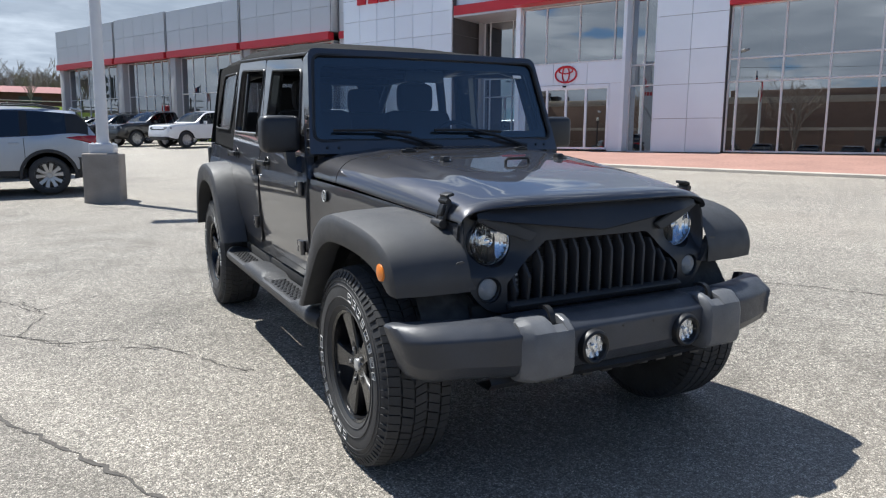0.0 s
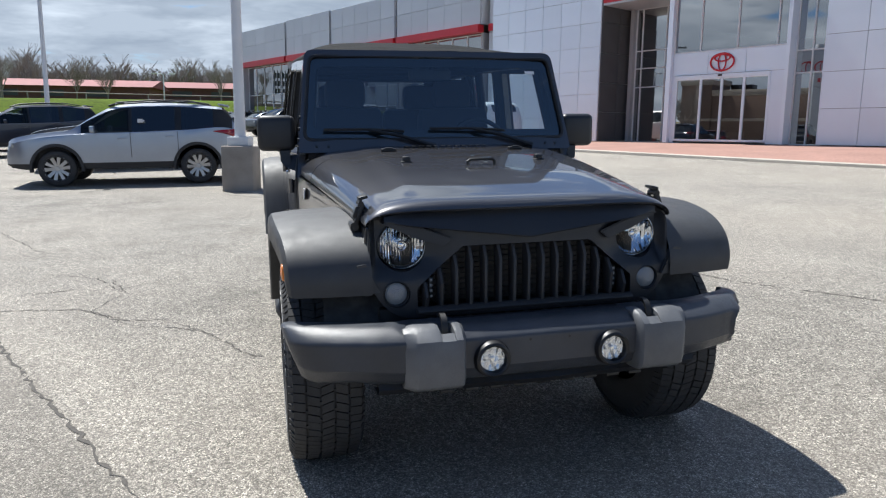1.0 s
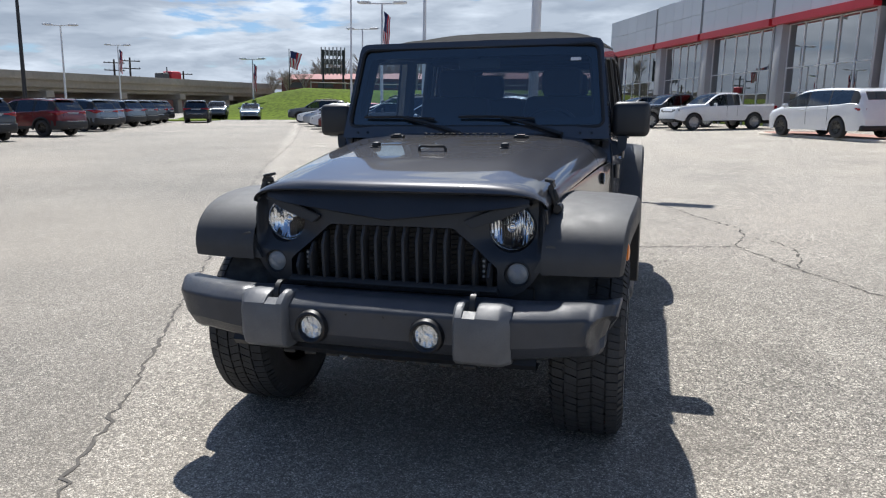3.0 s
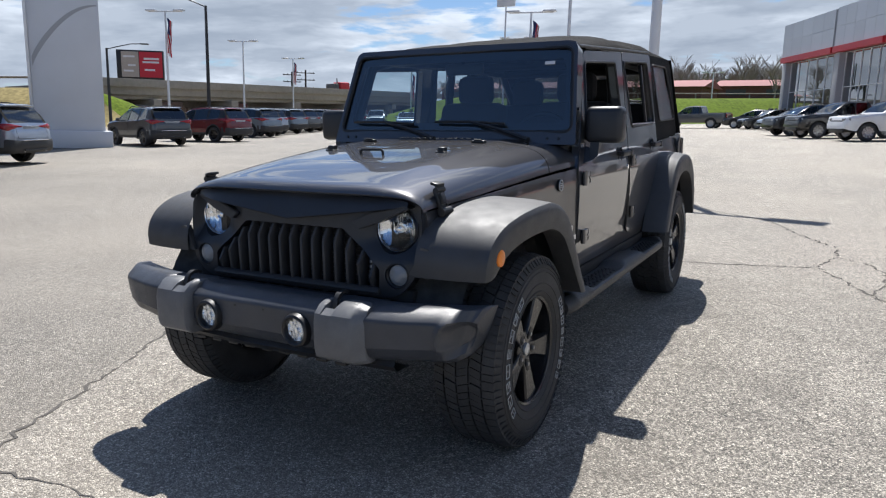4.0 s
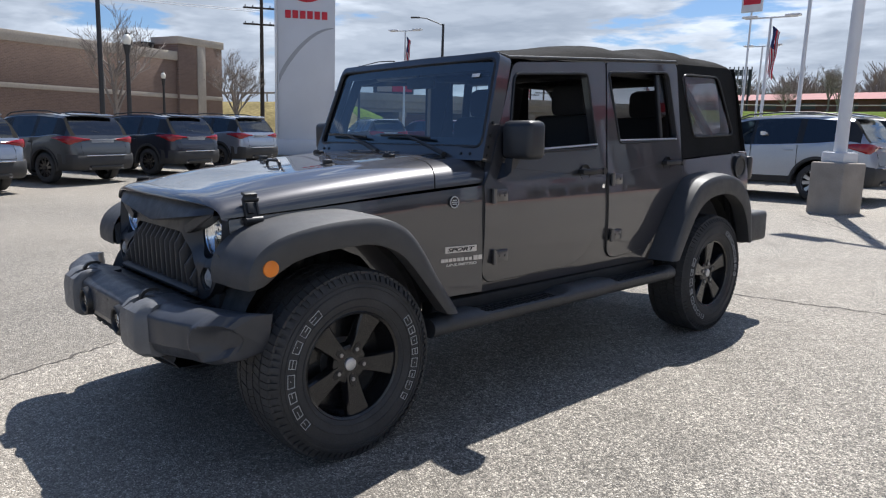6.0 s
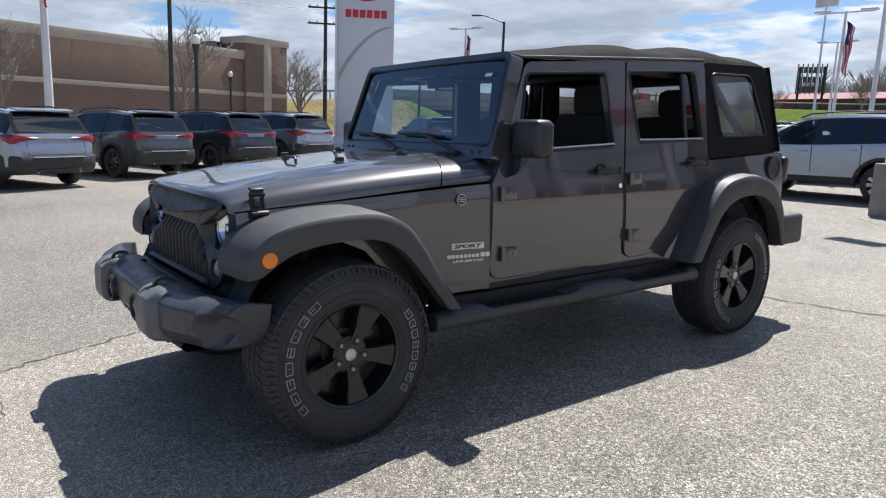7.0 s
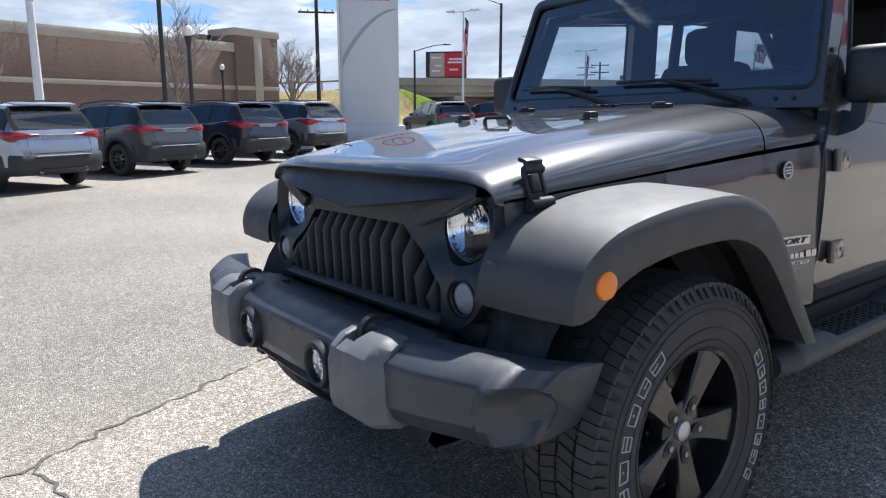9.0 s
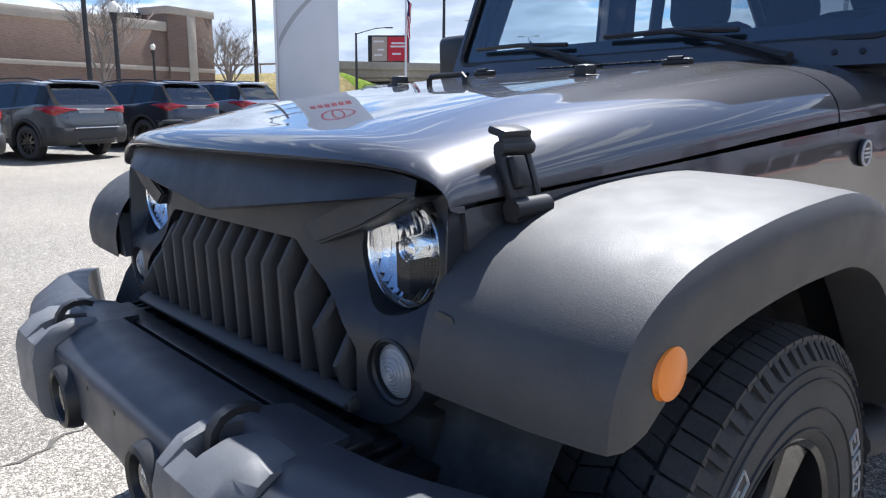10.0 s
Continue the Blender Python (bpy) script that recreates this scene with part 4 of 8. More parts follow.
    def brow_top(x):
        return lerp_table(sorted(top + [(0.0, 1.049)]), abs(x)) - 0.003

    bm = bmesh.new()
    secs = []
    for x in span(-0.535, 0.535, 44):
        z0, z1 = brow_low(x), brow_top(x)
        fade = min(1.0, (0.545 - abs(x)) / 0.12)
        secs.append([(x, grille_y(x, z0) + 0.006, z0 + 0.004)] + [(x, base_y(x, z0 + (z1 - z0) * k) - out * fade - 0.0015, z0 + (z1 - z0) * k) for k, out in ((0.0, 0.034), (0.05, 0.037), (0.3, 0.030), (0.6, 0.018), (0.85, 0.007), (1.0, 0.0))])
    loft(bm, secs)
    part("brow_panel", bm, GRILLE_BLACK, grille)
    # eyelids: a wedge over the inner upper side of each headlamp
    for s in (-1, 1):
        bm = bmesh.new()
        tri = [(0.325, 0.921), (0.43, 0.958), (0.545, 1.012), (0.50, 1.012), (0.40, 0.992), (0.29, 0.950)]
        plate(bm, [(s * x, z) for x, z in tri], (), lambda a, b, d: (a, base_y(a, b) - (0.012 if d == 0 else -0.05), b), 0.02)
        bmesh.ops.recalc_face_normals(bm, faces=bm.faces[:])
        bmesh.ops.bevel(bm, geom=[e for e in bm.edges if len(e.link_faces) == 2 and e.calc_face_angle(0) > 1.0], offset=0.004, segments=2, affect="EDGES")
        part("eyelid", bm, GRILLE_BLACK, grille)
    for k in range(-7, 8):
        x = 0.056 * k
        ztop = 0.920 - max(0, abs(x) - 0.245) * 0.84
        bm = bmesh.new()
        bend = ztop - 0.052
        prof = [(grille_y(x, ztop) + 0.024, ztop), (grille_y(x, ztop) + 0.010, ztop - 0.003), (grille_y(x, bend) - 0.016, bend), (grille_y(x, 0.705) - 0.002, 0.704), (grille_y(x, 0.70) + 0.026, 0.698)]
        loft(bm, [[(x + dx, y + inset, z) for y, z in prof] for dx, inset in ((-0.0105, 0.010), (-0.005, 0.0), (0.005, 0.0), (0.0105, 0.010))], closed=True, caps=True)
        part("slat", bm, SLAT_GREY, grille)
    bm = bmesh.new()
    box(bm, (0, -0.452, 0.690), (0.86, 0.036, 0.022), 0.006)
    box(bm, (0, -0.462, 0.697), (0.85, 0.034, 0.010), 0.004, Matrix.Rotation(radians(26), 3, "X"))
    part("lower_lip", bm, SLAT_GREY, grille)
    bm = bmesh.new()
    box(bm, (0, -0.345, 0.80), (0.86, 0.02, 0.30))
    for z in span(0.68, 0.92, 12):
        box(bm, (0, -0.36, z), (0.80, 0.012, 0.005))
    box(bm, (0, -0.36, 1.02), (1.0, 0.05, 0.07))
    part("radiator", bm, TRIM_BLACK, grille)
    for s in (-1, 1):
        bm = bmesh.new()
        box(bm, (s * 0.366, -0.412, 0.765), (0.020, 0.012, 0.085), 0.004)
        strip = part("daytime_lamp", bm, TRIM_BLACK, grille)
        for k in range(4):
            bm = bmesh.new()
            box(bm, (s * 0.366, -0.419, 0.736 + 0.020 * k), (0.011, 0.004, 0.011), 0.002)
            part("diode", bm, FROST, strip)

    # round lamps
    for s in (-1, 1):
        c = (s * 0.466, 0.0, 0.923)
        y = -0.386
        bm = bmesh.new()
        lathe(bm, [(0.0, y + 0.065), (0.03, y + 0.062), (0.055, y + 0.050), (0.0785, y + 0.018), (0.081, y), (0.085, y - 0.005), (0.090, y + 0.002), (0.092, y + 0.08)], c, seg=40)
        lamp = part("headlamp", bm, CHROME, car, "round headlamp with clear lens and chrome bowl")
        bm = bmesh.new()
        lathe(bm, [(0.0, y - 0.020), (0.03, y - 0.018), (0.055, y - 0.012), (0.075, y - 0.003), (0.082, y + 0.004)], c, seg=40)
        part("lens", bm, CLEAR, lamp)
        bm = bmesh.new()
        lathe(bm, [(0.0, y + 0.008), (0.008, y + 0.009), (0.0125, y + 0.012), (0.0125, y + 0.05)], c, seg=24)
        part("bulb_shield", bm, CHROME, lamp)
        # clear bowl of tall facets, each set at a slightly different angle
        bm = bmesh.new()
        rnd = random.Random(11 + s)
        wide = 0.0105
        for i in range(-7, 8):
            x0, x1 = wide * i - wide * 0.49, wide * i + wide * 0.49
            h = math.sqrt(max(0.0775**2 - (wide * i) ** 2, 0))
            if h < 0.02:
                continue
            cuts = [-h] + [z for z in (-0.046 + rnd.uniform(-0.006, 0.006), 0.004, 0.042 + rnd.uniform(-0.006, 0.006)) if abs(z) < h - 0.010] + [h]
            outer_side = i * s > 3
            for z0, z1 in zip(cuts, cuts[1:]):
                amount = 0.22 if outer_side or z0 > 0.03 else 0.05
                lean, nod = rnd.uniform(-amount, amount), rnd.uniform(-amount, amount)
                cols = []
                for j in range(5):
                    x = x0 + (x1 - x0) * j / 4
                    bow = (0.0010 if outer_side else 0.00055) * math.sin(math.pi * j / 4)
                    cols.append([(c[0] + x, y + 0.044 - 6.4 * (x * x + z * z) - bow + lean * (x - (x0 + x1) / 2) + nod * (z - (z0 + z1) / 2), c[2] + z) for z in span(z0, z1, 8)])
                loft(bm, cols)
        part("reflector_flutes", bm, FLUTE, lamp)
        bm = bmesh.new()
        lathe(bm, [(0.012, y + 0.012), (0.0135, y + 0.006), (0.0165, y + 0.004), (0.019, y + 0.006), (0.0195, y + 0.045)], c, seg=24)
        part("shield_ring", bm, FLUTE, lamp)
        c = (s * 0.499, 0.0, 0.757)
        y = grille_y(0.499, 0.757) + 0.012
        bm = bmesh.new()
        lathe(bm, [(r, y - 0.014 + 9.0 * r * r + (0.0012 if k % 2 else 0.0)) for k, r in enumerate(span(0.0, 0.040, 14))] + [(0.041, y + 0.03)], c, seg=36)
        lamp = part("turn_lamp", bm, FROST, car, "round clear turn lamp")
        bm = bmesh.new()
        lathe(bm, [(0.040, y + 0.012), (0.042, y - 0.006), (0.046, y - 0.010), (0.050, y - 0.008), (0.052, y + 0.02)], c, seg=28)
        part("bezel", bm, TRIM_BLACK, lamp)

    # front bumper
    stations = [(0.0, -0.693, 0.690, 0.492, 0.0), (0.30, -0.690, 0.688, 0.492, 0.0), (0.318, -0.690, 0.688, 0.492, 0.0), (0.332, -0.650, 0.684, 0.492, 0.0), (0.488, -0.650, 0.684, 0.492, 0), (0.505, -0.688, 0.692, 0.492, 0),
                (0.60, -0.676, 0.692, 0.500, 0), (0.66, -0.660, 0.692, 0.503, 0), (0.71, -0.643, 0.693, 0.506, 0), (0.755, -0.625, 0.694, 0.509, 0), (0.80, -0.600, 0.692, 0.512, 0), (0.828, -0.572, 0.690, 0.517, 0), (0.846, -0.538, 0.686, 0.526, 0), (0.852, -0.50, 0.678, 0.542, 0)]

    def dent(p):
        """The crushed corner of the bumper's left end, with a raised rim."""
        along = (p.x - 0.832) * 0.80 + (p.y + 0.566) * 0.60
        a = math.sqrt((along / 0.082) ** 2 + ((p.z - 0.592) / 0.078) ** 2)
        if p.x > 0.6 and p.y < -0.44 and a < 1.5:
            k = min(max((1.0 - a) / 0.55, 0), 1)
            rim = math.exp(-(((a - 1.05) / 0.13) ** 2))
            fold = 0.003 * noise.noise(Vector((p.x * 22, p.z * 16, 3)))
            p = p + Vector((-0.16, 0.88, 0.0)) * ((0.062 + fold) * k * k * (3 - 2 * k) - 0.015 * rim * min(max((0.685 - p.z) / 0.03, 0), 1))
        return p

    bm = bmesh.new()
    secs = []
    xs = [(s[0], s) for s in stations]
    full = [(-x, s) for x, s in xs[:0:-1]] + xs
    fine = []
    for (xa, a), (xb, b) in zip(full, full[1:]):
        n = 6 if xa >= 0.66 else 2
        for k in range(n):
            t = k / n
            fine.append((xa + (xb - xa) * t, [u + (v - u) * t for u, v in zip(a, b)]))
    fine.append(full[-1])
    for x, s in fine:
        _, yf, zt, zb, _ = s
        back = max(-0.56, min(yf + 0.14, -0.43 if x < 0 else 0))
        if x < -0.66:
            x = -0.66 + (x + 0.66) * 1.30
        elif x > 0.66:
            x = 0.66 + (x - 0.66) * 1.15
        f = min(1.0, (back - yf) / 0.14)
        prof = [(back, zt - 0.004), (yf + 0.085 * f, zt), (yf + 0.055 * f, zt - 0.004), (yf + 0.006 * f, zt - 0.033), (yf, zt - 0.04)]
        prof += [(yf - 0.002, zt - 0.04 - (zt - zb - 0.09) * k / 16) for k in range(1, 16)]
        prof += [(yf + 0.004, zb + 0.05), (yf + 0.016, zb + 0.022), (yf + 0.04 * f, zb + 0.004), (yf + 0.08 * f, zb), (back, zb + 0.01)]
        reach = min(max((abs(x) - 0.72) / 0.14, 0), 1)
        tuck = math.copysign(0.055 * reach, x)
        secs.append([dent(Vector((x - tuck * (zt - z) / (zt - zb), y, z - 0.022 * reach * (zt - z) / (zt - zb)))) for y, z in prof])
    loft(bm, secs, closed=True, caps=True)
    bumper = part("front_bumper", bm, BUMPER, car, "grey plastic bumper with a dented end", angle=40)
    bm = bmesh.new()
    loft(bm, [[(x, -0.64 + 0.04 * abs(x), 0.50), (x, -0.66 + 0.05 * abs(x), 0.475), (x, -0.64 + 0.05 * abs(x), 0.452), (x, -0.52, 0.448)] for x in span(-0.60, 0.60, 24)])
    for x in span(-0.36, 0.36, 8):
        box(bm, (x, -0.60, 0.446), (0.05, 0.05, 0.014), 0.004)
    part("air_dam", bm, TRIM_BLACK, bumper)
    for x in (-0.085, 0.060):
        bm = bmesh.new()
        rod(bm, (x, -0.6955, 0.632), (x, -0.690, 0.632), 0.0045, seg=10)
        part("screw_hole", bm, TRIM_BLACK, bumper)
    bm = bmesh.new()
    for z, y in ((0.66, -0.50), (0.64, -0.45)):
        box(bm, (0, y, z), (1.0, 0.05, 0.02), 0.004)
    for x in span(-0.45, 0.45, 12):
        box(bm, (x, -0.475, 0.652), (0.022, 0.09, 0.014), 0.003)
    part("bumper_bracket", bm, TRIM_BLACK, bumper)
    # ribbed black panel between bumper and grille
    bm = bmesh.new()
    box(bm, (0, -0.505, 0.628), (1.16, 0.20, 0.016), 0.004)
    valance = part("valance", bm, TRIM_BLACK, bumper, "ribbed black panel behind the bumper")
    for x in span(-0.54, 0.54, 27):
        bm = bmesh.new()
        box(bm, (x, -0.505, 0.642), (0.014, 0.17, 0.020), 0.004, Matrix.Rotation(radians(14), 3, "Z"), 1)
        part("rib", bm, TRIM_BLACK, valance)
    for s in (-1, 1):
        c = (s * 0.222, 0.0, 0.576)
        bm = bmesh.new()
        lathe(bm, [(0.042, -0.676), (0.043, -0.700), (0.047, -0.714), (0.053, -0.718), (0.060, -0.714), (0.064, -0.702), (0.066, -0.686)], c, seg=36)
        ring = part("fog_lamp", bm, TRIM_BLACK, car)
        bm = bmesh.new()
        rnd = random.Random(5)
        for i in range(-4, 5):
            x0, x1 = 0.0088 * i - 0.0043, 0.0088 * i + 0.0043
            h = math.sqrt(max(0.0415**2 - (0.0088 * i) ** 2, 0.0))
            for z0, z1 in ((-h, -h * 0.2), (-h * 0.2, h * 0.35), (h * 0.35, h)):
                if h < 0.012:
                    continue
                lean, nod = rnd.uniform(-0.5, 0.5), rnd.uniform(-0.3, 0.3)
                loft(bm, [[(c[0] + x, -0.6945 - 1.0 * (x * x + z * z) + lean * (x - (x0 + x1) / 2) + nod * (z - (z0 + z1) / 2), c[2] + z) for z in span(z0, z1, 2)] for x in span(x0, x1, 3)])
        lathe(bm, [(0.0, -0.694), (0.02, -0.694), (0.036, -0.695), (0.043, -0.696)], c, seg=28)
        part("reflector", bm, LAMP_WHITE, ring)
        bm = bmesh.new()
        lathe(bm, [(0.0, -0.712), (0.022, -0.710), (0.036, -0.706), (0.0425, -0.701)], c, seg=28)
        part("lens", bm, CLEAR, ring)
        bm = bmesh.new()
        lathe(bm, [(0.0, -0.703), (0.007, -0.701), (0.008, -0.69)], c, seg=14)
        part("bulb_shield", bm, CHROME, ring)
        # tow hook
        x = s * 0.379
        bm = bmesh.new()
        path = [(-0.662, 0.640), (-0.664, 0.680), (-0.660, 0.700), (-0.648, 0.715), (-0.630, 0.722), (-0.608, 0.721), (-0.592, 0.714)]
        secs = []
        for i, (y, z) in enumerate(path):
            y1, z1 = path[min(i + 1, len(path) - 1)]
            y0, z0 = path[max(i - 1, 0)]
            w = Vector((y1 - y0, z1 - z0)).normalized()
            ny, nz = -w.y * 0.006, w.x * 0.006
            secs.append([(x - 0.010, y - ny, z - nz), (x + 0.010, y - ny, z - nz), (x + 0.010, y + ny, z + nz), (x - 0.010, y + ny, z + nz)])
        loft(bm, secs, closed=True, caps=True)
        part("tow_hook", bm, TRIM_BLACK, car)
        # stepped pad round the hook: two horns and a front that joins them
        def pad_row(px, lift=0.0, notch=False, inset=0.0):
            head = ((-0.60, 0.655), (-0.676, 0.654), (-0.690, 0.676), (-0.722, 0.658), (-0.731, 0.626)) if notch else ((-0.60, 0.692 + lift), (-0.650, 0.699 + lift), (-0.690 + inset * 0.5, 0.688 + lift), (-0.722 + inset, 0.660), (-0.731 + inset, 0.626))
            return [(s * px, y, z) for y, z in head + ((-0.731 + inset, 0.530), (-0.722 + inset, 0.502), (-0.70 + inset, 0.486), (-0.60, 0.484))]

        bm = bmesh.new()
        rows = [pad_row(0.316, -0.010, inset=0.040), pad_row(0.322, -0.004, inset=0.010), pad_row(0.330), pad_row(0.347), pad_row(0.353, -0.004)]
        rows += [pad_row(0.355, notch=True), pad_row(0.400, notch=True), pad_row(0.402, -0.004), pad_row(0.411), pad_row(0.480), pad_row(0.492, -0.003, inset=0.006), pad_row(0.520, -0.010, inset=0.044)]
        loft(bm, rows, closed=True, caps=True)
        part("bumper_pad", bm, PAD_GREY, bumper, "worn bumper pad, sun and sky sheen put into its pale grey", angle=28)

    # wheel-arch flares
    def flare(table, x_in):
        def build(bm):
            secs = []
            for yo, zo, yi, zi, x_out in table:
                xi = x_in(yo, zo)
                away = Vector((0, yo - yi, zo - zi)).normalized()
                o = Vector((x_out, yo, zo))
                inner = Vector((x_out, yi, zi))
                secs.append([Vector((xi, yo, zo)) + away * 0.014, Vector((xi + (x_out - xi) * 0.6, yo, zo)) + away * 0.008, Vector((x_out - 0.035, yo, zo)), o - Vector((0.014, 0, 0)) - away * 0.004, o - Vector((0.003, 0, 0)) - away * 0.018, o - away * 0.036, inner + away * 0.012, inner - Vector((0.006, 0, 0)), inner - Vector((0.10, 0, 0)) + away * 0.01])
            # smooth the stations once
            out = []
            for i in range(len(secs) - 1):
                for t in (0, 0.25, 0.5, 0.75):
                    p0, p1, p2, p3 = secs[max(i - 1, 0)], secs[i], secs[i + 1], secs[min(i + 2, len(secs) - 1)]
                    out.append([0.5 * (2 * b + (c - a) * t + (2 * a - 5 * b + 4 * c - d) * t * t + (3 * b - a - 3 * c + d) * t**3) for a, b, c, d in zip(p0, p1, p2, p3)])
            out.append(secs[-1])
            loft(bm, out, caps=False)
            first, last = out[0], out[-1]
            bm.faces.new([bm.verts.new(p) for p in first])
            bm.faces.new([bm.verts.new(p) for p in last[::-1]])
            bmesh.ops.remove_doubles(bm, verts=bm.verts[:], dist=1e-5)
        return build

    front_arc = [(-0.448, 0.768, -0.380, 0.785, 0.880), (-0.447, 0.83, -0.362, 0.80, 0.885), (-0.412, 0.90, -0.325, 0.828, 0.890), (-0.33, 0.955, -0.26, 0.862, 0.900), (-0.20, 0.988, -0.15, 0.888, 0.915), (-0.05, 1.003, -0.02, 0.897, 0.925), (0.10, 1.000, 0.09, 0.890, 0.928), (0.23, 0.955, 0.195, 0.848, 0.930), (0.32, 0.865, 0.275, 0.775, 0.930), (0.43, 0.70, 0.375, 0.655, 0.930), (0.545, 0.535, 0.47, 0.54, 0.930)]
    pair("front_flare", flare(front_arc, lambda y, z: smooth_table(WID, y) - 0.01), FLARE, car, "matte black plastic wheel-arch flare", 40)
    def corner(bm):
        plate(bm, rounded([(0.556, 0.768), (0.64, 0.768), (0.64, 0.87), (0.606, 0.875), (0.580, 0.81)], 0.008, 2), (), lambda a, b, d: (a, -0.452 + 0.03 * max(0, b - 0.78) + d, b), 0.03)

    pair("flare_corner", corner, FLARE, car)
    rear_arc = [(2.335, 0.555, 2.43, 0.553), (2.42, 0.72, 2.52, 0.695), (2.53, 0.90, 2.62, 0.83), (2.65, 1.015, 2.72, 0.90), (2.82, 1.062, 2.85, 0.935), (3.0, 1.068, 3.0, 0.94), (3.17, 1.035, 3.13, 0.91), (3.30, 0.945, 3.24, 0.84), (3.385, 0.80, 3.32, 0.73), (3.43, 0.57, 3.375, 0.57)]
    pair("rear_flare", flare([(*r, 0.930) for r in rear_arc], lambda y, z: 0.765), FLARE, car, "matte black plastic wheel-arch flare", 40)
    for s in (-1, 1):
        bm = bmesh.new()
        lathe(bm, [(0.0, 0.8985), (0.018, 0.897), (0.030, 0.893), (0.034, 0.880)], (0, -0.366, 0.846), axis="x", seg=28)
        for v in bm.verts:
            v.co.x *= s
        part("side_marker", bm, AMBER, car, "round amber side marker lamp")

    # tub, doors and windscreen
    def put_side(off=0.0):
        return lambda a, b, d: (body_x(b) + off - d, a, b)

    def rocker(bm):
        line = rounded([(0.829, 0.552), (2.40, 0.545), (2.40, 0.66), (2.62, 1.0), (3.30, 0.98), (3.42, 0.60), (3.60, 0.60), (3.615, 1.205), (2.66, 1.165), (0.829, 1.09)], 0.012, 3)
        plate(bm, line, (), put_side(-0.006), 0.03, cuts_b=span(0.6, 1.15, 16))

    pair("tub_side", rocker, CAR_PAINT, car)
    d1 = rounded([(0.838, 1.085), (0.835, 0.60), (1.70, 0.612), (1.826, 1.09), (1.905, 1.742), (1.118, 1.688), (0.882, 1.15)], [0.0, 0.10, 0.22, 0.0, 0.035, 0.05, 0.03], 7)
    h1 = rounded([(1.02, 1.232), (1.762, 1.258), (1.722, 1.668), (1.118, 1.632)], [0.04, 0.03, 0.03, 0.04], 5)
    d2 = rounded([(1.840, 1.09), (1.872, 0.605), (2.33, 0.63), (2.50, 0.90), (2.662, 1.062), (2.668, 1.19), (2.690, 1.782), (1.918, 1.744)], [0.0, 0.10, 0.10, 0.12, 0.03, 0.0, 0.045, 0.03], 6)
    h2 = rounded([(1.985, 1.280), (2.622, 1.300), (2.575, 1.722), (1.925, 1.685)], [0.03, 0.05, 0.05, 0.03], 5)
    for name, line, hole, hinges, handle, lock in (("front_door", d1, h1, ((0.900, 1.034), (0.913, 0.730)), (1.640, 1.122), (1.79, 1.04)), ("rear_door", d2, h2, ((1.885, 1.075), (1.895, 0.748)), (2.49, 1.150), None)):
        doors = pair(name, lambda bm: plate(bm, line, [hole], put_side(0.006), 0.045, cuts_b=span(0.62, 1.70, 36)), CAR_PAINT, car)
        for door, s in zip(doors, (1, -1)):
            # dark gap round the door
            bm = bmesh.new()
            tube(bm, [(s * (body_x(b) + 0.0012), a, b) for a, b in line + line[:1] if b < 1.2], 0.0055, seg=6, caps=False)
            part("door_gap", bm, TRIM_BLACK, door)
            # seal round the window
            bm = bmesh.new()
            tube(bm, [(s * (body_x(b) + 0.007), a, b) for a, b in hole + hole[:1]], 0.0075, seg=6, caps=False)
            part("window_seal", bm, TRIM_BLACK, door)
            bm = bmesh.new()
            low = [p for p in hole if p[1] < 1.32]
            low.sort()
            tube(bm, [(s * (body_x(b - 0.012) + 0.009), a, b - 0.013) for a, b in (low[0], low[-1])], 0.007, seg=6)
            part("belt_moulding", bm, BADGE_METAL, door)
            for hy, hz in hinges:
                bm = bmesh.new()
                x = s * (body_x(hz) + 0.012)
                box(bm, (x, hy + 0.045, hz), (0.016, 0.085, 0.062), 0.005)
                rod(bm, (x + s * 0.008, hy - 0.012, hz - 0.036), (x + s * 0.008, hy - 0.012, hz + 0.036), 0.013)
                for dy in (0.03, 0.065):
                    rod(bm, (x, hy + dy, hz), (x + s * 0.011, hy + dy, hz), 0.008, seg=6)
                part("hinge", bm, CAR_PAINT, door)
            bm = bmesh.new()
            hy, hz = handle
            x = body_x(hz) + 0.008
            lathe(bm, [(0.0, -0.012), (0.034, -0.004), (0.044, 0.004), (0.046, 0.0)], (x, hy - 0.01, hz), axis="x", seg=24)
            box(bm, (x + 0.034, hy + 0.015, hz + 0.006), (0.018, 0.185, 0.030), 0.008)
            for dy in (-0.07, 0.085):
                box(bm, (x + 0.016, hy + dy + 0.012, hz + 0.006), (0.036, 0.026, 0.026), 0.006)
            rod(bm, (x + 0.03, hy + 0.115, hz + 0.006), (x + 0.046, hy + 0.115, hz + 0.006), 0.020, seg=16)
            for v in bm.verts:
                v.co.x *= s
            part("handle", bm, TRIM_BLACK, door)
            if lock:
                bm = bmesh.new()
                rod(bm, (s * (body_x(lock[1]) + 0.004), *lock), (s * (body_x(lock[1]) + 0.011), *lock), 0.013, seg=16)
                part("lock_cylinder", bm, CHROME, door)
            else:
                bm = bmesh.new()
                box(bm, (s * (body_x(1.49) - 0.016), 2.465, 1.49), (0.02, 0.03, 0.42), 0.004, Matrix.Rotation(s * radians(-8.2), 3, "Y"))
                part("window_divider", bm, TRIM_BLACK, door)
                bm = bmesh.new()
                plate(bm, [(2.48, 1.297), (2.615, 1.30), (2.572, 1.715), (2.48, 1.71)], (), put_side(-0.016), 0.004)
                for v in bm.verts:
                    v.co.x *= s
                pane = part("quarter_pane", bm, TINT, door)
                pane.visible_shadow = False

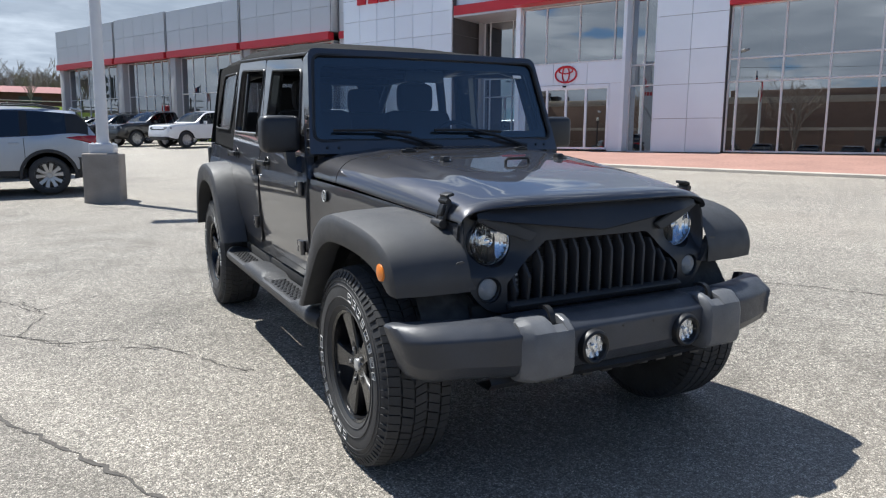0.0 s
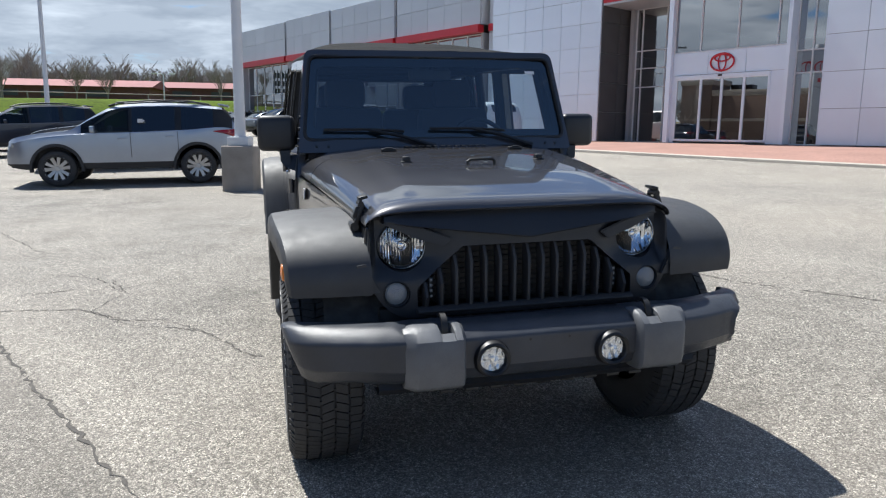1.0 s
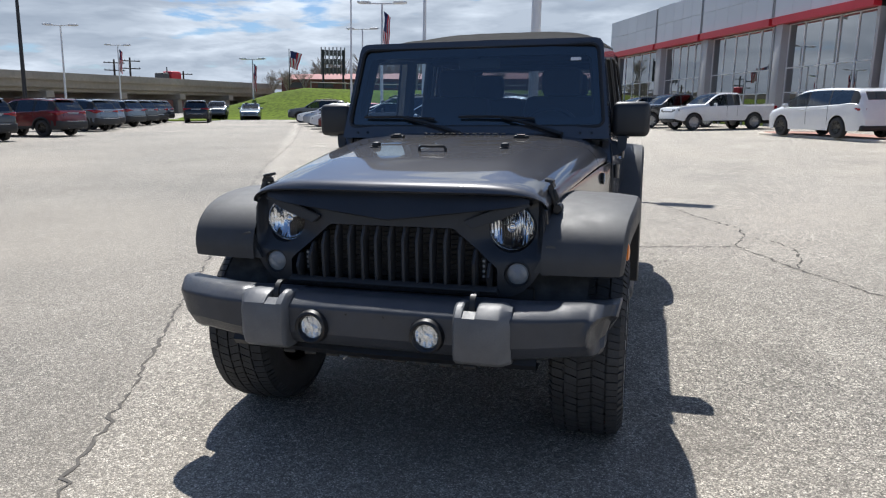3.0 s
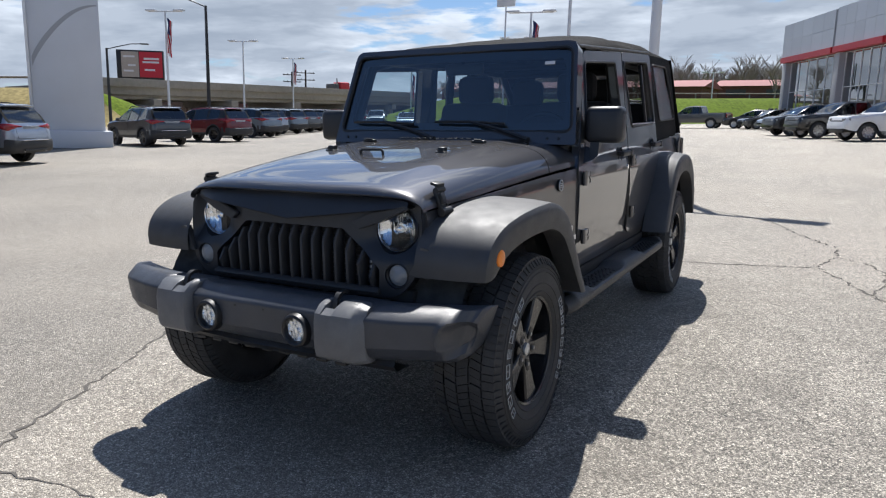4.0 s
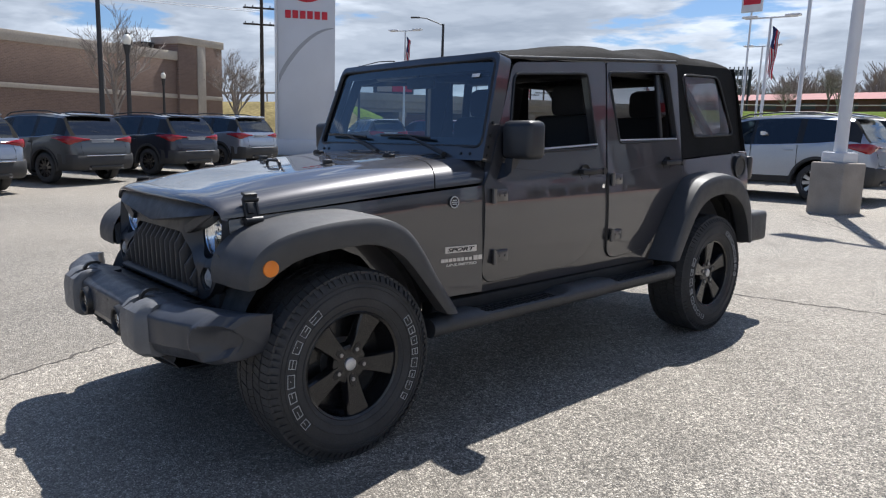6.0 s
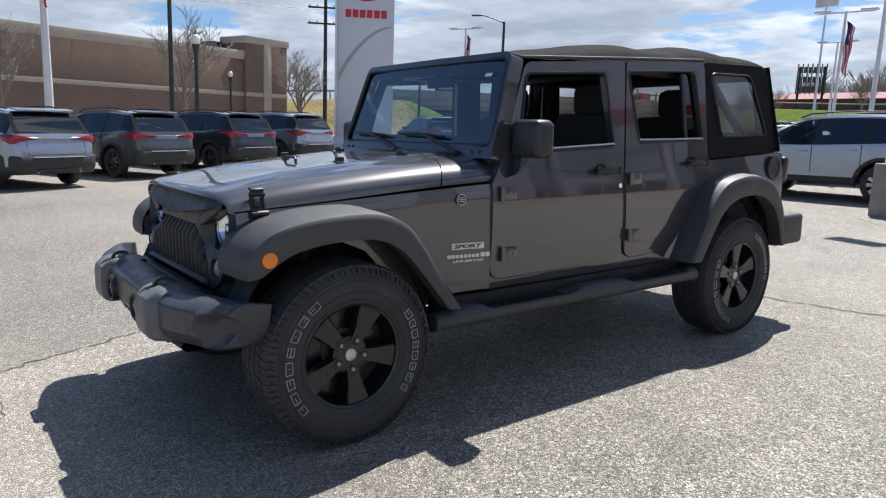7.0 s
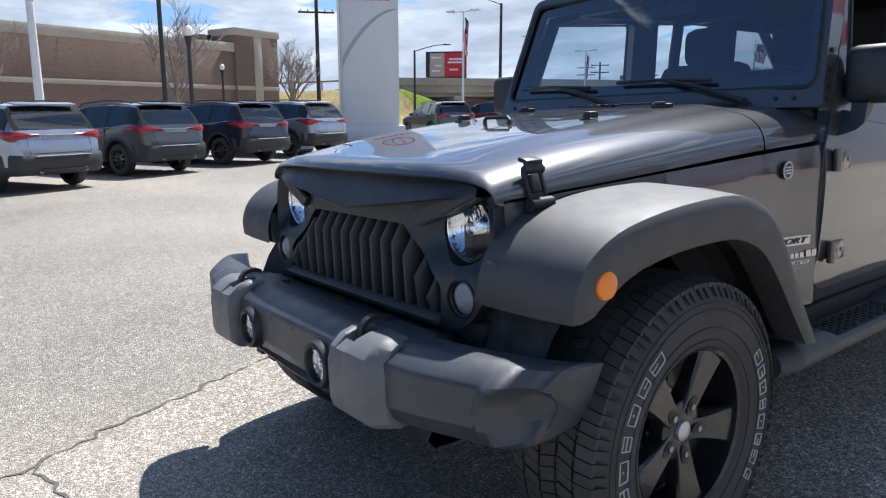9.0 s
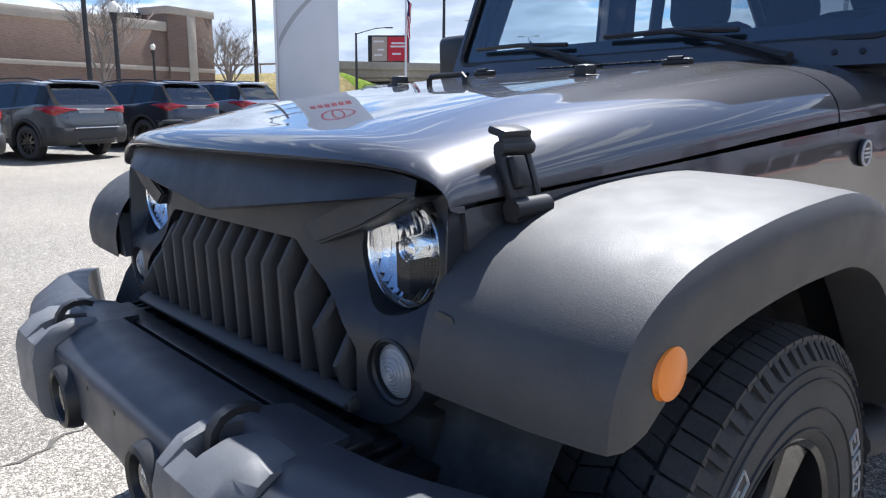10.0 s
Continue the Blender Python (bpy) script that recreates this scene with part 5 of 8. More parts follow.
    # rear quarter of the soft top, with its clear window
    q = [(2.70, 1.175), (3.605, 1.212), (3.50, 1.72), (3.42, 1.80), (2.71, 1.785)]
    qh = rounded([(2.845, 1.315), (3.40, 1.332), (3.235, 1.728), (2.765, 1.722)], 0.05, 5)

    def quarter_x(a, b, d):
        return (body_x(b) - 0.004 - d - 0.02 * max(0, (a - 3.35) / 0.25) ** 2 + 0.004 * math.sin(a * 21 + b * 9), a, b)

    for side, door in zip((1, -1), pair("top_quarter", lambda bm: plate(bm, rounded(q, [0.0, 0.01, 0.05, 0.05, 0.02], 3), [qh], quarter_x, 0.006), CANVAS, car, "black canvas soft top quarter with clear window")):
        bm = bmesh.new()
        n, m2 = 26, 18
        def quad(u, v):
            a0, b0 = 2.845 + u * 0.555, 1.315 + u * 0.017
            a1, b1 = 2.765 + u * 0.47, 1.722 + u * 0.006
            a, b = a0 + (a1 - a0) * v, b0 + (b1 - b0) * v
            wob = 0.010 * noise.noise(Vector((a * 6, b * 4, side))) + 0.006 * noise.noise(Vector((a * 15, b * 7, side))) * max(0, (u - 0.35) / 0.65)
            return Vector((side * (body_x(b) - 0.008 + wob), a, b))
        loft(bm, [[quad(i / n, j / m2) for j in range(m2 + 1)] for i in range(n + 1)])
        pane = part("vinyl_window", bm, VINYL, door)
        pane.visible_shadow = False
        bm = bmesh.new()
        tube(bm, [(side * (body_x(b) + 0.002), a, b) for a, b in qh + qh[:1]], 0.006, seg=6, caps=False)
        part("window_piping", bm, TRIM_BLACK, door)

    # roof of the soft top, sagging between its bows
    ROOF = [(1.035, 1.736), (1.25, 1.772), (1.5, 1.806), (1.8, 1.850), (2.03, 1.876), (2.25, 1.868), (2.48, 1.872), (2.7, 1.906), (2.86, 1.916), (3.0, 1.904), (3.2, 1.882), (3.35, 1.892), (3.46, 1.874), (3.52, 1.81)]
    bm = bmesh.new()
    secs = []
    for y in span(1.035, 3.52, 92):
        zc = smooth_table(ROOF, y)
        zd = lerp_table([(1.03, 1.722), (1.118, 1.72), (1.9, 1.748), (2.68, 1.79), (3.5, 1.80)], y) - (0.02 if y > 2.7 else 0.0)
        xd = body_x(zd) - 0.012
        row = []
        for u in span(-1, 1, 40):
            k = (1 - abs(u) ** 4) ** 0.55 if abs(u) < 1 else 0
            z = zd - 0.012 + (zc - zd + 0.012) * k + 0.007 * noise.noise(Vector((u * 3, y * 5, 0))) + 0.003 * noise.noise(Vector((u * 9, y * 14, 2)))
            row.append(Vector((u * xd * (1.0 + 0.012 * (1 - abs(u))), y, z)))
        secs.append(row)
    loft(bm, secs)
    roof = part("soft_top_roof", bm, CANVAS, car, "black canvas soft top", 60)
    # side drip rail above the doors
    def rail(bm):
        tube(bm, [(body_x(z) - 0.006, y, z) for y, z in ((1.03, 1.722), (1.10, 1.712), (1.9, 1.757), (2.70, 1.798))], 0.009, seg=8)

    pair("door_rail", rail, TRIM_BLACK, car)
    # rear curtain
    bm = bmesh.new()
    curt_hole = rounded([(-0.56, 1.34), (0.56, 1.34), (0.53, 1.71), (-0.53, 1.71)], 0.05, 4)
    plate(bm, [(-0.76, 1.212), (0.76, 1.212), (0.67, 1.80), (-0.67, 1.80)], [curt_hole], lambda a, b, d: (a, 3.605 - (b - 1.212) * 0.16 - d - 0.03 * (a / 0.7) ** 4, b), 0.006)
    curtain = part("rear_curtain", bm, CANVAS, car, "black canvas rear curtain with clear window")
    bm = bmesh.new()
    plate(bm, curt_hole, (), lambda a, b, d: (a, 3.60 - (b - 1.212) * 0.16 - d, b), 0.003)
    part("rear_window", bm, VINYL, curtain).visible_shadow = False

    # windscreen frame: leans back from the cowl
    def wind(a, b, d):
        k = (b - 1.215) / 0.51
        return (a, 0.822 + 0.178 * k + 0.022 * (a / 0.72) ** 2 + d * 0.95, b - d * 0.22)

    fr = rounded([(-0.752, 1.205), (0.752, 1.205), (0.692, 1.735), (-0.692, 1.735)], [0.015, 0.015, 0.05, 0.05], 6)
    gl = rounded([(-0.722, 1.268), (0.722, 1.268), (0.670, 1.703), (-0.670, 1.703)], [0.05, 0.05, 0.045, 0.045], 6)
    band = rounded([(-0.675, 1.318), (0.675, 1.318), (0.634, 1.655), (-0.634, 1.655)], [0.05, 0.05, 0.045, 0.045], 6)
    bm = bmesh.new()
    plate(bm, fr, [gl], wind, 0.085, cuts_a=span(-0.7, 0.7, 14))
    bmesh.ops.recalc_face_normals(bm, faces=bm.faces[:])
    frame_ob = part("windscreen_frame", bm, CAR_PAINT, car)
    bm = bmesh.new()
    loft(bm, [[Vector(wind(x * lerp_table([(1.260, 0.730), (1.712, 0.676)], z), z, 0.014)) for z in span(1.260, 1.712, 8)] for x in span(-1, 1, 20)])
    part("windscreen_glass", bm, GLASS, frame_ob).visible_shadow = False
    bm = bmesh.new()
    tube(bm, [Vector(wind(a, b, 0.004)) for a, b in gl + gl[:1]], 0.010, seg=6, caps=False)
    part("windscreen_seal", bm, TRIM_BLACK, frame_ob)
    bm = bmesh.new()
    plate(bm, gl, [band], lambda a, b, d: wind(a, b, 0.022 + d), 0.003, cuts_a=span(-0.7, 0.7, 14))
    part("black_glass_band", bm, TRIM_BLACK, frame_ob)
    bm = bmesh.new()
    box(bm, Vector(wind(0.555, 1.625, 0.008)), (0.055, 0.002, 0.018), 0, Matrix.Rotation(radians(-24), 3, "X"))
    part("sticker", bm, PAPER, frame_ob, "small white label inside the glass")
    # bolts along the pillars
    for s in (-1, 1):
        for z in (1.235, 1.275, 1.33, 1.39):
            bm = bmesh.new()
            p = Vector(wind(s * (0.752 - 0.113 * (z - 1.205)), z, 0.028))
            rod(bm, p, p + Vector((s * 0.007, 0, 0)), 0.009, seg=8)
            part("frame_bolt", bm, TRIM_BLACK, frame_ob)
        for x in (0.60, 0.66):
            bm = bmesh.new()
            p = Vector(wind(s * x, 1.235, 0))
            rod(bm, p, p + Vector((0, -0.006, 0.002)), 0.007, seg=8)
            part("frame_bolt", bm, TRIM_BLACK, frame_ob)
    # wipers
    for x0, x1 in ((-0.09, -0.50), (0.46, 0.06)):
        bm = bmesh.new()
        a, b = Vector(wind(x0 + 0.02, 1.232, -0.02)), Vector(wind(x1 + 0.12, 1.312, -0.022))
        tube(bm, [a + Vector((0.03, -0.01, -0.008)), a, (a + b) / 2 + Vector((0, -0.012, 0.008)), b], [0.014, 0.012, 0.009, 0.007], seg=8)
        p0, p1 = Vector(wind(x1 - 0.12, 1.318, -0.012)), Vector(wind(x1 + 0.30, 1.306, -0.012))
        tube(bm, [p0, (p0 + p1) / 2 + Vector((0, -0.006, 0.006)), p1], 0.0075, seg=6)
        part("wiper", bm, TRIM_BLACK, car)
    # cabin
    bm = bmesh.new()
    box(bm, (0, 1.80, 0.72), (1.44, 1.9, 0.06))
    box(bm, (0, 1.06, 1.12), (1.40, 0.28, 0.24), 0.05)
    box(bm, (0, 0.93, 0.95), (1.40, 0.10, 0.5))
    box(bm, (0, 3.30, 0.95), (1.40, 0.55, 0.5))
    part("dashboard", bm, SEAT, car)
    bm = bmesh.new()
    ring = [Vector((0.37 + 0.185 * math.cos(a), 1.33 + 0.07 * math.sin(a), 1.19 + 0.175 * math.sin(a))) for a in span(0, 2 * math.pi, 28)]
    tube(bm, ring, 0.015, seg=8, caps=False)
    for a in (0.2, 2.94, 4.71):
        rod(bm, (0.37, 1.32, 1.19), (0.37 + 0.18 * math.cos(a), 1.33 + 0.07 * math.sin(a), 1.19 + 0.17 * math.sin(a)), 0.014)
    rod(bm, (0.37, 1.33, 1.19), (0.37, 1.12, 1.13), 0.03)
    part("steering_wheel", bm, TRIM_BLACK, car)
    for x, y, wdt in ((-0.37, 1.72, 0.50), (0.37, 1.72, 0.50), (-0.34, 2.62, 0.62), (0.34, 2.62, 0.62)):
        bm = bmesh.new()
        box(bm, (x, y - 0.08, 0.90), (wdt, 0.52, 0.16), 0.06)
        box(bm, (x, y + 0.20, 1.17), (wdt, 0.15, 0.56), 0.06, Matrix.Rotation(radians(-12), 3, "X"))
        seat = part("seat", bm, SEAT, car)
        bm = bmesh.new()
        box(bm, (x, y + 0.275, 1.535), (0.27, 0.11, 0.20), 0.05)
        for dx in (-0.06, 0.06):
            rod(bm, (x + dx, y + 0.26, 1.40), (x + dx, y + 0.27, 1.48), 0.008)
        part("headrest", bm, SEAT, seat)
    # roll cage
    bm = bmesh.new()
    for s in (-1, 1):
        tube(bm, [(s * 0.69, 0.96, 1.26), (s * 0.645, 1.10, 1.64), (s * 0.60, 1.25, 1.69), (s * 0.575, 1.95, 1.71), (s * 0.575, 2.9, 1.70), (s * 0.60, 3.4, 1.25)], 0.030, seg=10)
        tube(bm, [(s * 0.63, 2.0, 0.9), (s * 0.60, 2.02, 1.5), (s * 0.575, 2.02, 1.70)], 0.030, seg=10)
    for y in (1.22, 2.02, 2.9):
        tube(bm, [(-0.58, y, 1.69), (0.58, y, 1.69)], 0.030, seg=10)
    part("roll_cage", bm, TRIM_BLACK, car)
    bm = bmesh.new()
    box(bm, (0.0, 1.09, 1.615), (0.24, 0.03, 0.065), 0.012)
    rod(bm, (0, 1.07, 1.65), (0, 1.02, 1.69), 0.012)
    part("interior_mirror", bm, TRIM_BLACK, car)

    # door mirrors
    def mirror(bm):
        box(bm, (0.855, 1.020, 1.303), (0.195, 0.125, 0.185), 0.032, seg=3)

    for s, ob in zip((1, -1), pair("door_mirror", mirror, GRILLE_BLACK, car, "black plastic door mirror")):
        bm = bmesh.new()
        box(bm, (s * 0.855, 1.0845, 1.303), (0.155, 0.004, 0.145))
        part("mirror_glass", bm, CHROME, ob)
        bm = bmesh.new()
        loft(bm, [[(s * (x + dx), y + dy, z + dz) for dx, dy, dz in ((-w, -0.022, -h), (w, -0.022, -h), (w, 0.030, h), (-w, 0.030, h))] for x, y, z, w, h in ((0.762, 0.945, 1.150, 0.004, 0.042), (0.780, 0.950, 1.150, 0.006, 0.036), (0.800, 0.972, 1.152, 0.016, 0.024), (0.812, 0.980, 1.168, 0.024, 0.018), (0.816, 0.985, 1.225, 0.024, 0.012))], closed=True, caps=True)
        part("mirror_arm", bm, GRILLE_BLACK, ob)

    # badges on the left and right front fenders
    for s in (-1, 1):
        x = smooth_table(FENDER, 0.672) + 0.006
        bm = bmesh.new()
        lathe(bm, [(0.0, x + 0.004), (0.026, x + 0.004), (0.029, x), (0.029, x - 0.004)], (0, 0.672, 1.013), axis="x", seg=28)
        for v in bm.verts:
            v.co.x *= s
        disc = part("round_emblem", bm, TRIM_BLACK, car)
        bm = bmesh.new()
        tube(bm, [(s * (x + 0.004), 0.672 + 0.026 * math.cos(a), 1.013 + 0.026 * math.sin(a)) for a in span(0, 2 * math.pi, 24)], 0.0028, seg=6, caps=False)
        for z, w in ((1.022, 0.028), (1.013, 0.036), (1.004, 0.028)):
            box(bm, (s * (x + 0.005), 0.672, z), (0.003, w, 0.0045))
        part("emblem_print", bm, LETTER_WHITE, disc)

        def on_fender(y, z, out=0.004):
            return Vector((s * (smooth_table(FENDER, y) + out), y, z))

        def lettering(words, y, z, wide, high, mat, out, parent, name):
            """Slanted raised words that follow the fender."""
            cu = bpy.data.curves.new(name, "FONT")
            cu.body, cu.size, cu.extrude, cu.offset, cu.shear, cu.align_x = words, 0.05, 0.001, 0.0011, 0.3, "CENTER"
            tmp = new(name, cu)
            me = bpy.data.meshes.new_from_object(tmp)
            bpy.data.objects.remove(tmp)
            us, vs = [v.co.x for v in me.vertices], [v.co.y for v in me.vertices]
            for v in me.vertices:
                v.co = on_fender(y + s * wide * ((v.co.x - min(us)) / (max(us) - min(us)) - 0.5), z + high * ((v.co.y - min(vs)) / (max(vs) - min(vs)) - 0.5), out + v.co.z)
            me.materials.append(mat)
            ob = new(name, me)
            ob.parent = parent
            return ob

        bm = bmesh.new()
        loft(bm, [[on_fender(y, z, o) for z, o in ((0.769, 0.002), (0.770, 0.005), (0.800, 0.005), (0.801, 0.002))] for y in span(0.626, 0.798, 12)], caps=True)
        plaque = part("badge", bm, BADGE_METAL, car, "pale badge with dark slanted letters")
        lettering("SPORT", 0.712, 0.785, 0.150, 0.019, TRIM_BLACK, 0.0065, plaque, "badge_text")
        bm = bmesh.new()
        for y, w in ((0.612, 0.020), (0.634, 0.017), (0.656, 0.018), (0.679, 0.018), (0.702, 0.018), (0.723, 0.015), (0.743, 0.016), (0.764, 0.018), (0.793, 0.024), (0.819, 0.022)):
            box(bm, on_fender(y, 0.736 + (0.003 if w > 0.021 else 0)), (0.004, w, 0.016 if w < 0.021 else 0.022), 0, Matrix.Rotation(s * radians(-10), 3, "Z"))
        part("name_badge", bm, BADGE_METAL, car)
        lettering("UNLIMITED", 0.716, 0.712, 0.168, 0.0125, BADGE_METAL, 0.004, car, "trim_badge")

    # running boards: a fat rounded rail with two sunken treads
    def sunk(y):
        """How far the step is let down at a place along the board."""
        t = 0.0
        for y0, y1 in ((0.70, 1.42), (1.76, 2.40)):
            t = max(t, min((y - y0) / 0.07, (y1 - y) / 0.12, 1))
        return t * t * (3 - 2 * t) if t > 0 else 0.0

    def board(bm):
        secs = []
        for y in span(0.44, 2.48, 102):
            end = 1 - max(0, min((y - 0.44) / 0.05, 1, (2.48 - y) / 0.16))
            d = sunk(y)
            zt, xo = 0.520 - 0.016 * end, 0.910 - 0.035 * end
            secs.append([(0.750, y, zt - 0.014 - 0.022 * d), (0.790, y, zt - 0.004 - 0.030 * d), (0.826, y, zt - 0.032 * d), (xo - 0.050 + 0.012 * d, y, zt + 0.002 - 0.034 * d), (xo - 0.034 + 0.014 * d, y, zt - 0.002 - 0.026 * d), (xo - 0.016, y, zt - 0.012 - 0.010 * d), (xo - 0.003, y, zt - 0.030), (xo, y, zt - 0.050), (xo - 0.010, y, zt - 0.072), (xo - 0.034, y, zt - 0.088), (0.78, y, zt - 0.090)])
        loft(bm, secs, closed=True, caps=True)

    for s, ob in zip((1, -1), pair("running_board", board, STEP_GREY, car, "black moulded side step", 40)):
        for y0, y1 in ((0.79, 1.29), (1.85, 2.28)):
            bm = bmesh.new()
            for i, y in enumerate(span(y0, y1, int((y1 - y0) / 0.030))):
                for x in (0.786, 0.808, 0.830, 0.852):
                    box(bm, (s * (x + 0.011 * (i % 2)), y, 0.4885), (0.013, 0.019, 0.008))
            part("tread_pad", bm, TRIM_BLACK, ob)

    # underside and axles
    def solo(name, fill, label=""):
        bm = bmesh.new()
        fill(bm)
        return part(name, bm, DARK, car, label)

    for s in (-1, 1):
        solo("frame_rail", lambda bm: box(bm, (s * 0.42, 1.6, 0.50), (0.09, 4.2, 0.13), 0.01))
        solo("arch_liner", lambda bm: loft(bm, [[(s * 0.45, 0.47 * math.cos(a), 0.42 + 0.50 * math.sin(a)), (s * 0.755, 0.47 * math.cos(a), 0.42 + 0.50 * math.sin(a))] for a in span(0.05 * math.pi, 0.95 * math.pi, 14)]), "dusty black inner wheel-arch liner").data.materials[0] = LINER
        solo("inner_wing", lambda bm: box(bm, (s * 0.45, 0.05, 0.78), (0.03, 0.85, 0.3)))
        solo("rear_arch_liner", lambda bm: loft(bm, [[(s * 0.60, BASE + 0.47 * math.cos(a), 0.45 + 0.50 * math.sin(a)), (s * 0.77, BASE + 0.47 * math.cos(a), 0.45 + 0.50 * math.sin(a))] for a in span(0.0, math.pi, 14)]))
        solo("inner_quarter", lambda bm: box(bm, (s * 0.60, 2.95, 0.80), (0.03, 0.95, 0.5)))
        solo("coil_spring", lambda bm: tube(bm, [(s * 0.46 + 0.055 * math.cos(k * 0.7), 0.10 + 0.055 * math.sin(k * 0.7), 0.45 + 0.0082 * k) for k in range(50)], 0.008, seg=6))
        solo("spring_tower", lambda bm: rod(bm, (s * 0.46, 0.10, 0.40), (s * 0.49, 0.10, 0.92), 0.032, seg=14))
        solo("shock_absorber", lambda bm: rod(bm, (s * 0.52, -0.12, 0.38), (s * 0.55, -0.05, 0.86), 0.028, seg=10))
        solo("sill_beam", lambda bm: box(bm, (s * 0.705, 1.48, 0.505), (0.08, 1.9, 0.07), 0.01))
    solo("floor_pan", lambda bm: box(bm, (0, 1.8, 0.60), (1.35, 3.6, 0.08)))
    solo("engine_block", lambda bm: box(bm, (0, 0.2, 0.72), (0.84, 0.9, 0.36), 0.03))
    solo("front_crossmember", lambda bm: box(bm, (0, -0.47, 0.58), (0.9, 0.06, 0.10), 0.01))
    solo("radiator_support", lambda bm: box(bm, (0, -0.40, 0.63), (1.12, 0.05, 0.14), 0.01))
    for y in (0.0, BASE):
        axle = solo("axle", lambda bm: rod(bm, (-0.70, y, 0.395), (0.70, y, 0.395), 0.042, seg=14))
        bm = bmesh.new()
        lathe(bm, [(0.0, -0.14), (0.10, -0.10), (0.14, 0.0), (0.10, 0.10), (0.0, 0.14)], (0.18, y, 0.395), seg=18)
        part("differential", bm, DARK, axle)
    solo("tie_rod", lambda bm: rod(bm, (-0.62, -0.18, 0.40), (0.62, -0.16, 0.42), 0.018, seg=10))
    solo("step_bracket", lambda bm: tube(bm, [(0.60, 0.42, 0.40), (0.66, 0.46, 0.44), (0.68, 0.55, 0.47)], 0.03, seg=10))
    bm = bmesh.new()
    box(bm, (0, 3.60, 0.90), (1.50, 0.03, 0.62), 0.01)
    part("tailgate", bm, CAR_PAINT, car)
    bm = bmesh.new()
    box(bm, (0, 3.74, 0.66), (1.50, 0.20, 0.20), 0.03, seg=3)
    for s in (-1, 1):
        box(bm, (s * 0.80, 3.60, 0.66), (0.14, 0.36, 0.22), 0.03, seg=3)
    part("rear_bumper", bm, FLARE, car)
    for s in (-1, 1):
        bm = bmesh.new()
        box(bm, (s * 0.715, 3.645, 1.09), (0.11, 0.07, 0.17), 0.015)
        tail = part("tail_lamp", bm, TRIM_BLACK, car)
        bm = bmesh.new()
        box(bm, (s * 0.717, 3.672, 1.09), (0.098, 0.04, 0.15), 0.012)
        part("lens", bm, RED_LENS, tail, "red tail lamp lens")
    bm = bmesh.new()
    lathe(bm, [(0.0, 0.772), (0.062, 0.772), (0.07, 0.779), (0.082, 0.779), (0.085, 0.768)], (0, 3.47, 1.10), axis="x", seg=28)
    part("fuel_filler", bm, TRIM_BLACK, car)
    # spare wheel on the tailgate
    for x, y, s in ((0.752, 0.0, 1), (0.752, BASE, 1), (0.752, 0.0, -1), (0.752, BASE, -1)):
        m = Matrix.Translation((s * x, y, 0.394)) @ Matrix.Rotation(0 if s > 0 else math.pi, 4, "Z") @ Matrix.Rotation(radians((-28 if s > 0 else 20) if y == 0 else 2), 4, "X")
        build_wheel("wheel", car, m, RIM_BLACK)
    m = Matrix.Translation((0.0, 3.82, 1.02)) @ Matrix.Rotation(math.pi / 2, 4, "Z")
    build_wheel("spare_wheel", car, m, RIM_BLACK, lettered=False)
    return car


build_offroader()


# ---- other cars: forward is -y, the origin lies on the ground midway between the axles ----
def silver_paint():
    return paint("silver_metallic_paint", (0.31, 0.34, 0.395), 0.75, 0.28)


SILVER, DKGREY, NAVY, WHITE, RED, BLACK, BLUEGREY = (silver_paint(), paint("dark_grey_paint", (0.075, 0.080, 0.085), 0.7), paint("navy_paint", (0.010, 0.014, 0.030), 0.5), paint("white_paint", (0.74, 0.75, 0.76), 0.0, 0.35),
                                                paint("deep_red_paint", (0.13, 0.008, 0.014), 0.5), paint("black_paint", (0.010, 0.010, 0.011), 0.3), paint("steel_blue_paint", (0.16, 0.20, 0.24), 0.7))
CLADDING = material("grey_black_cladding", (0.030, 0.030, 0.031), rough=0.6, stain=0.15, stain_scale=3)

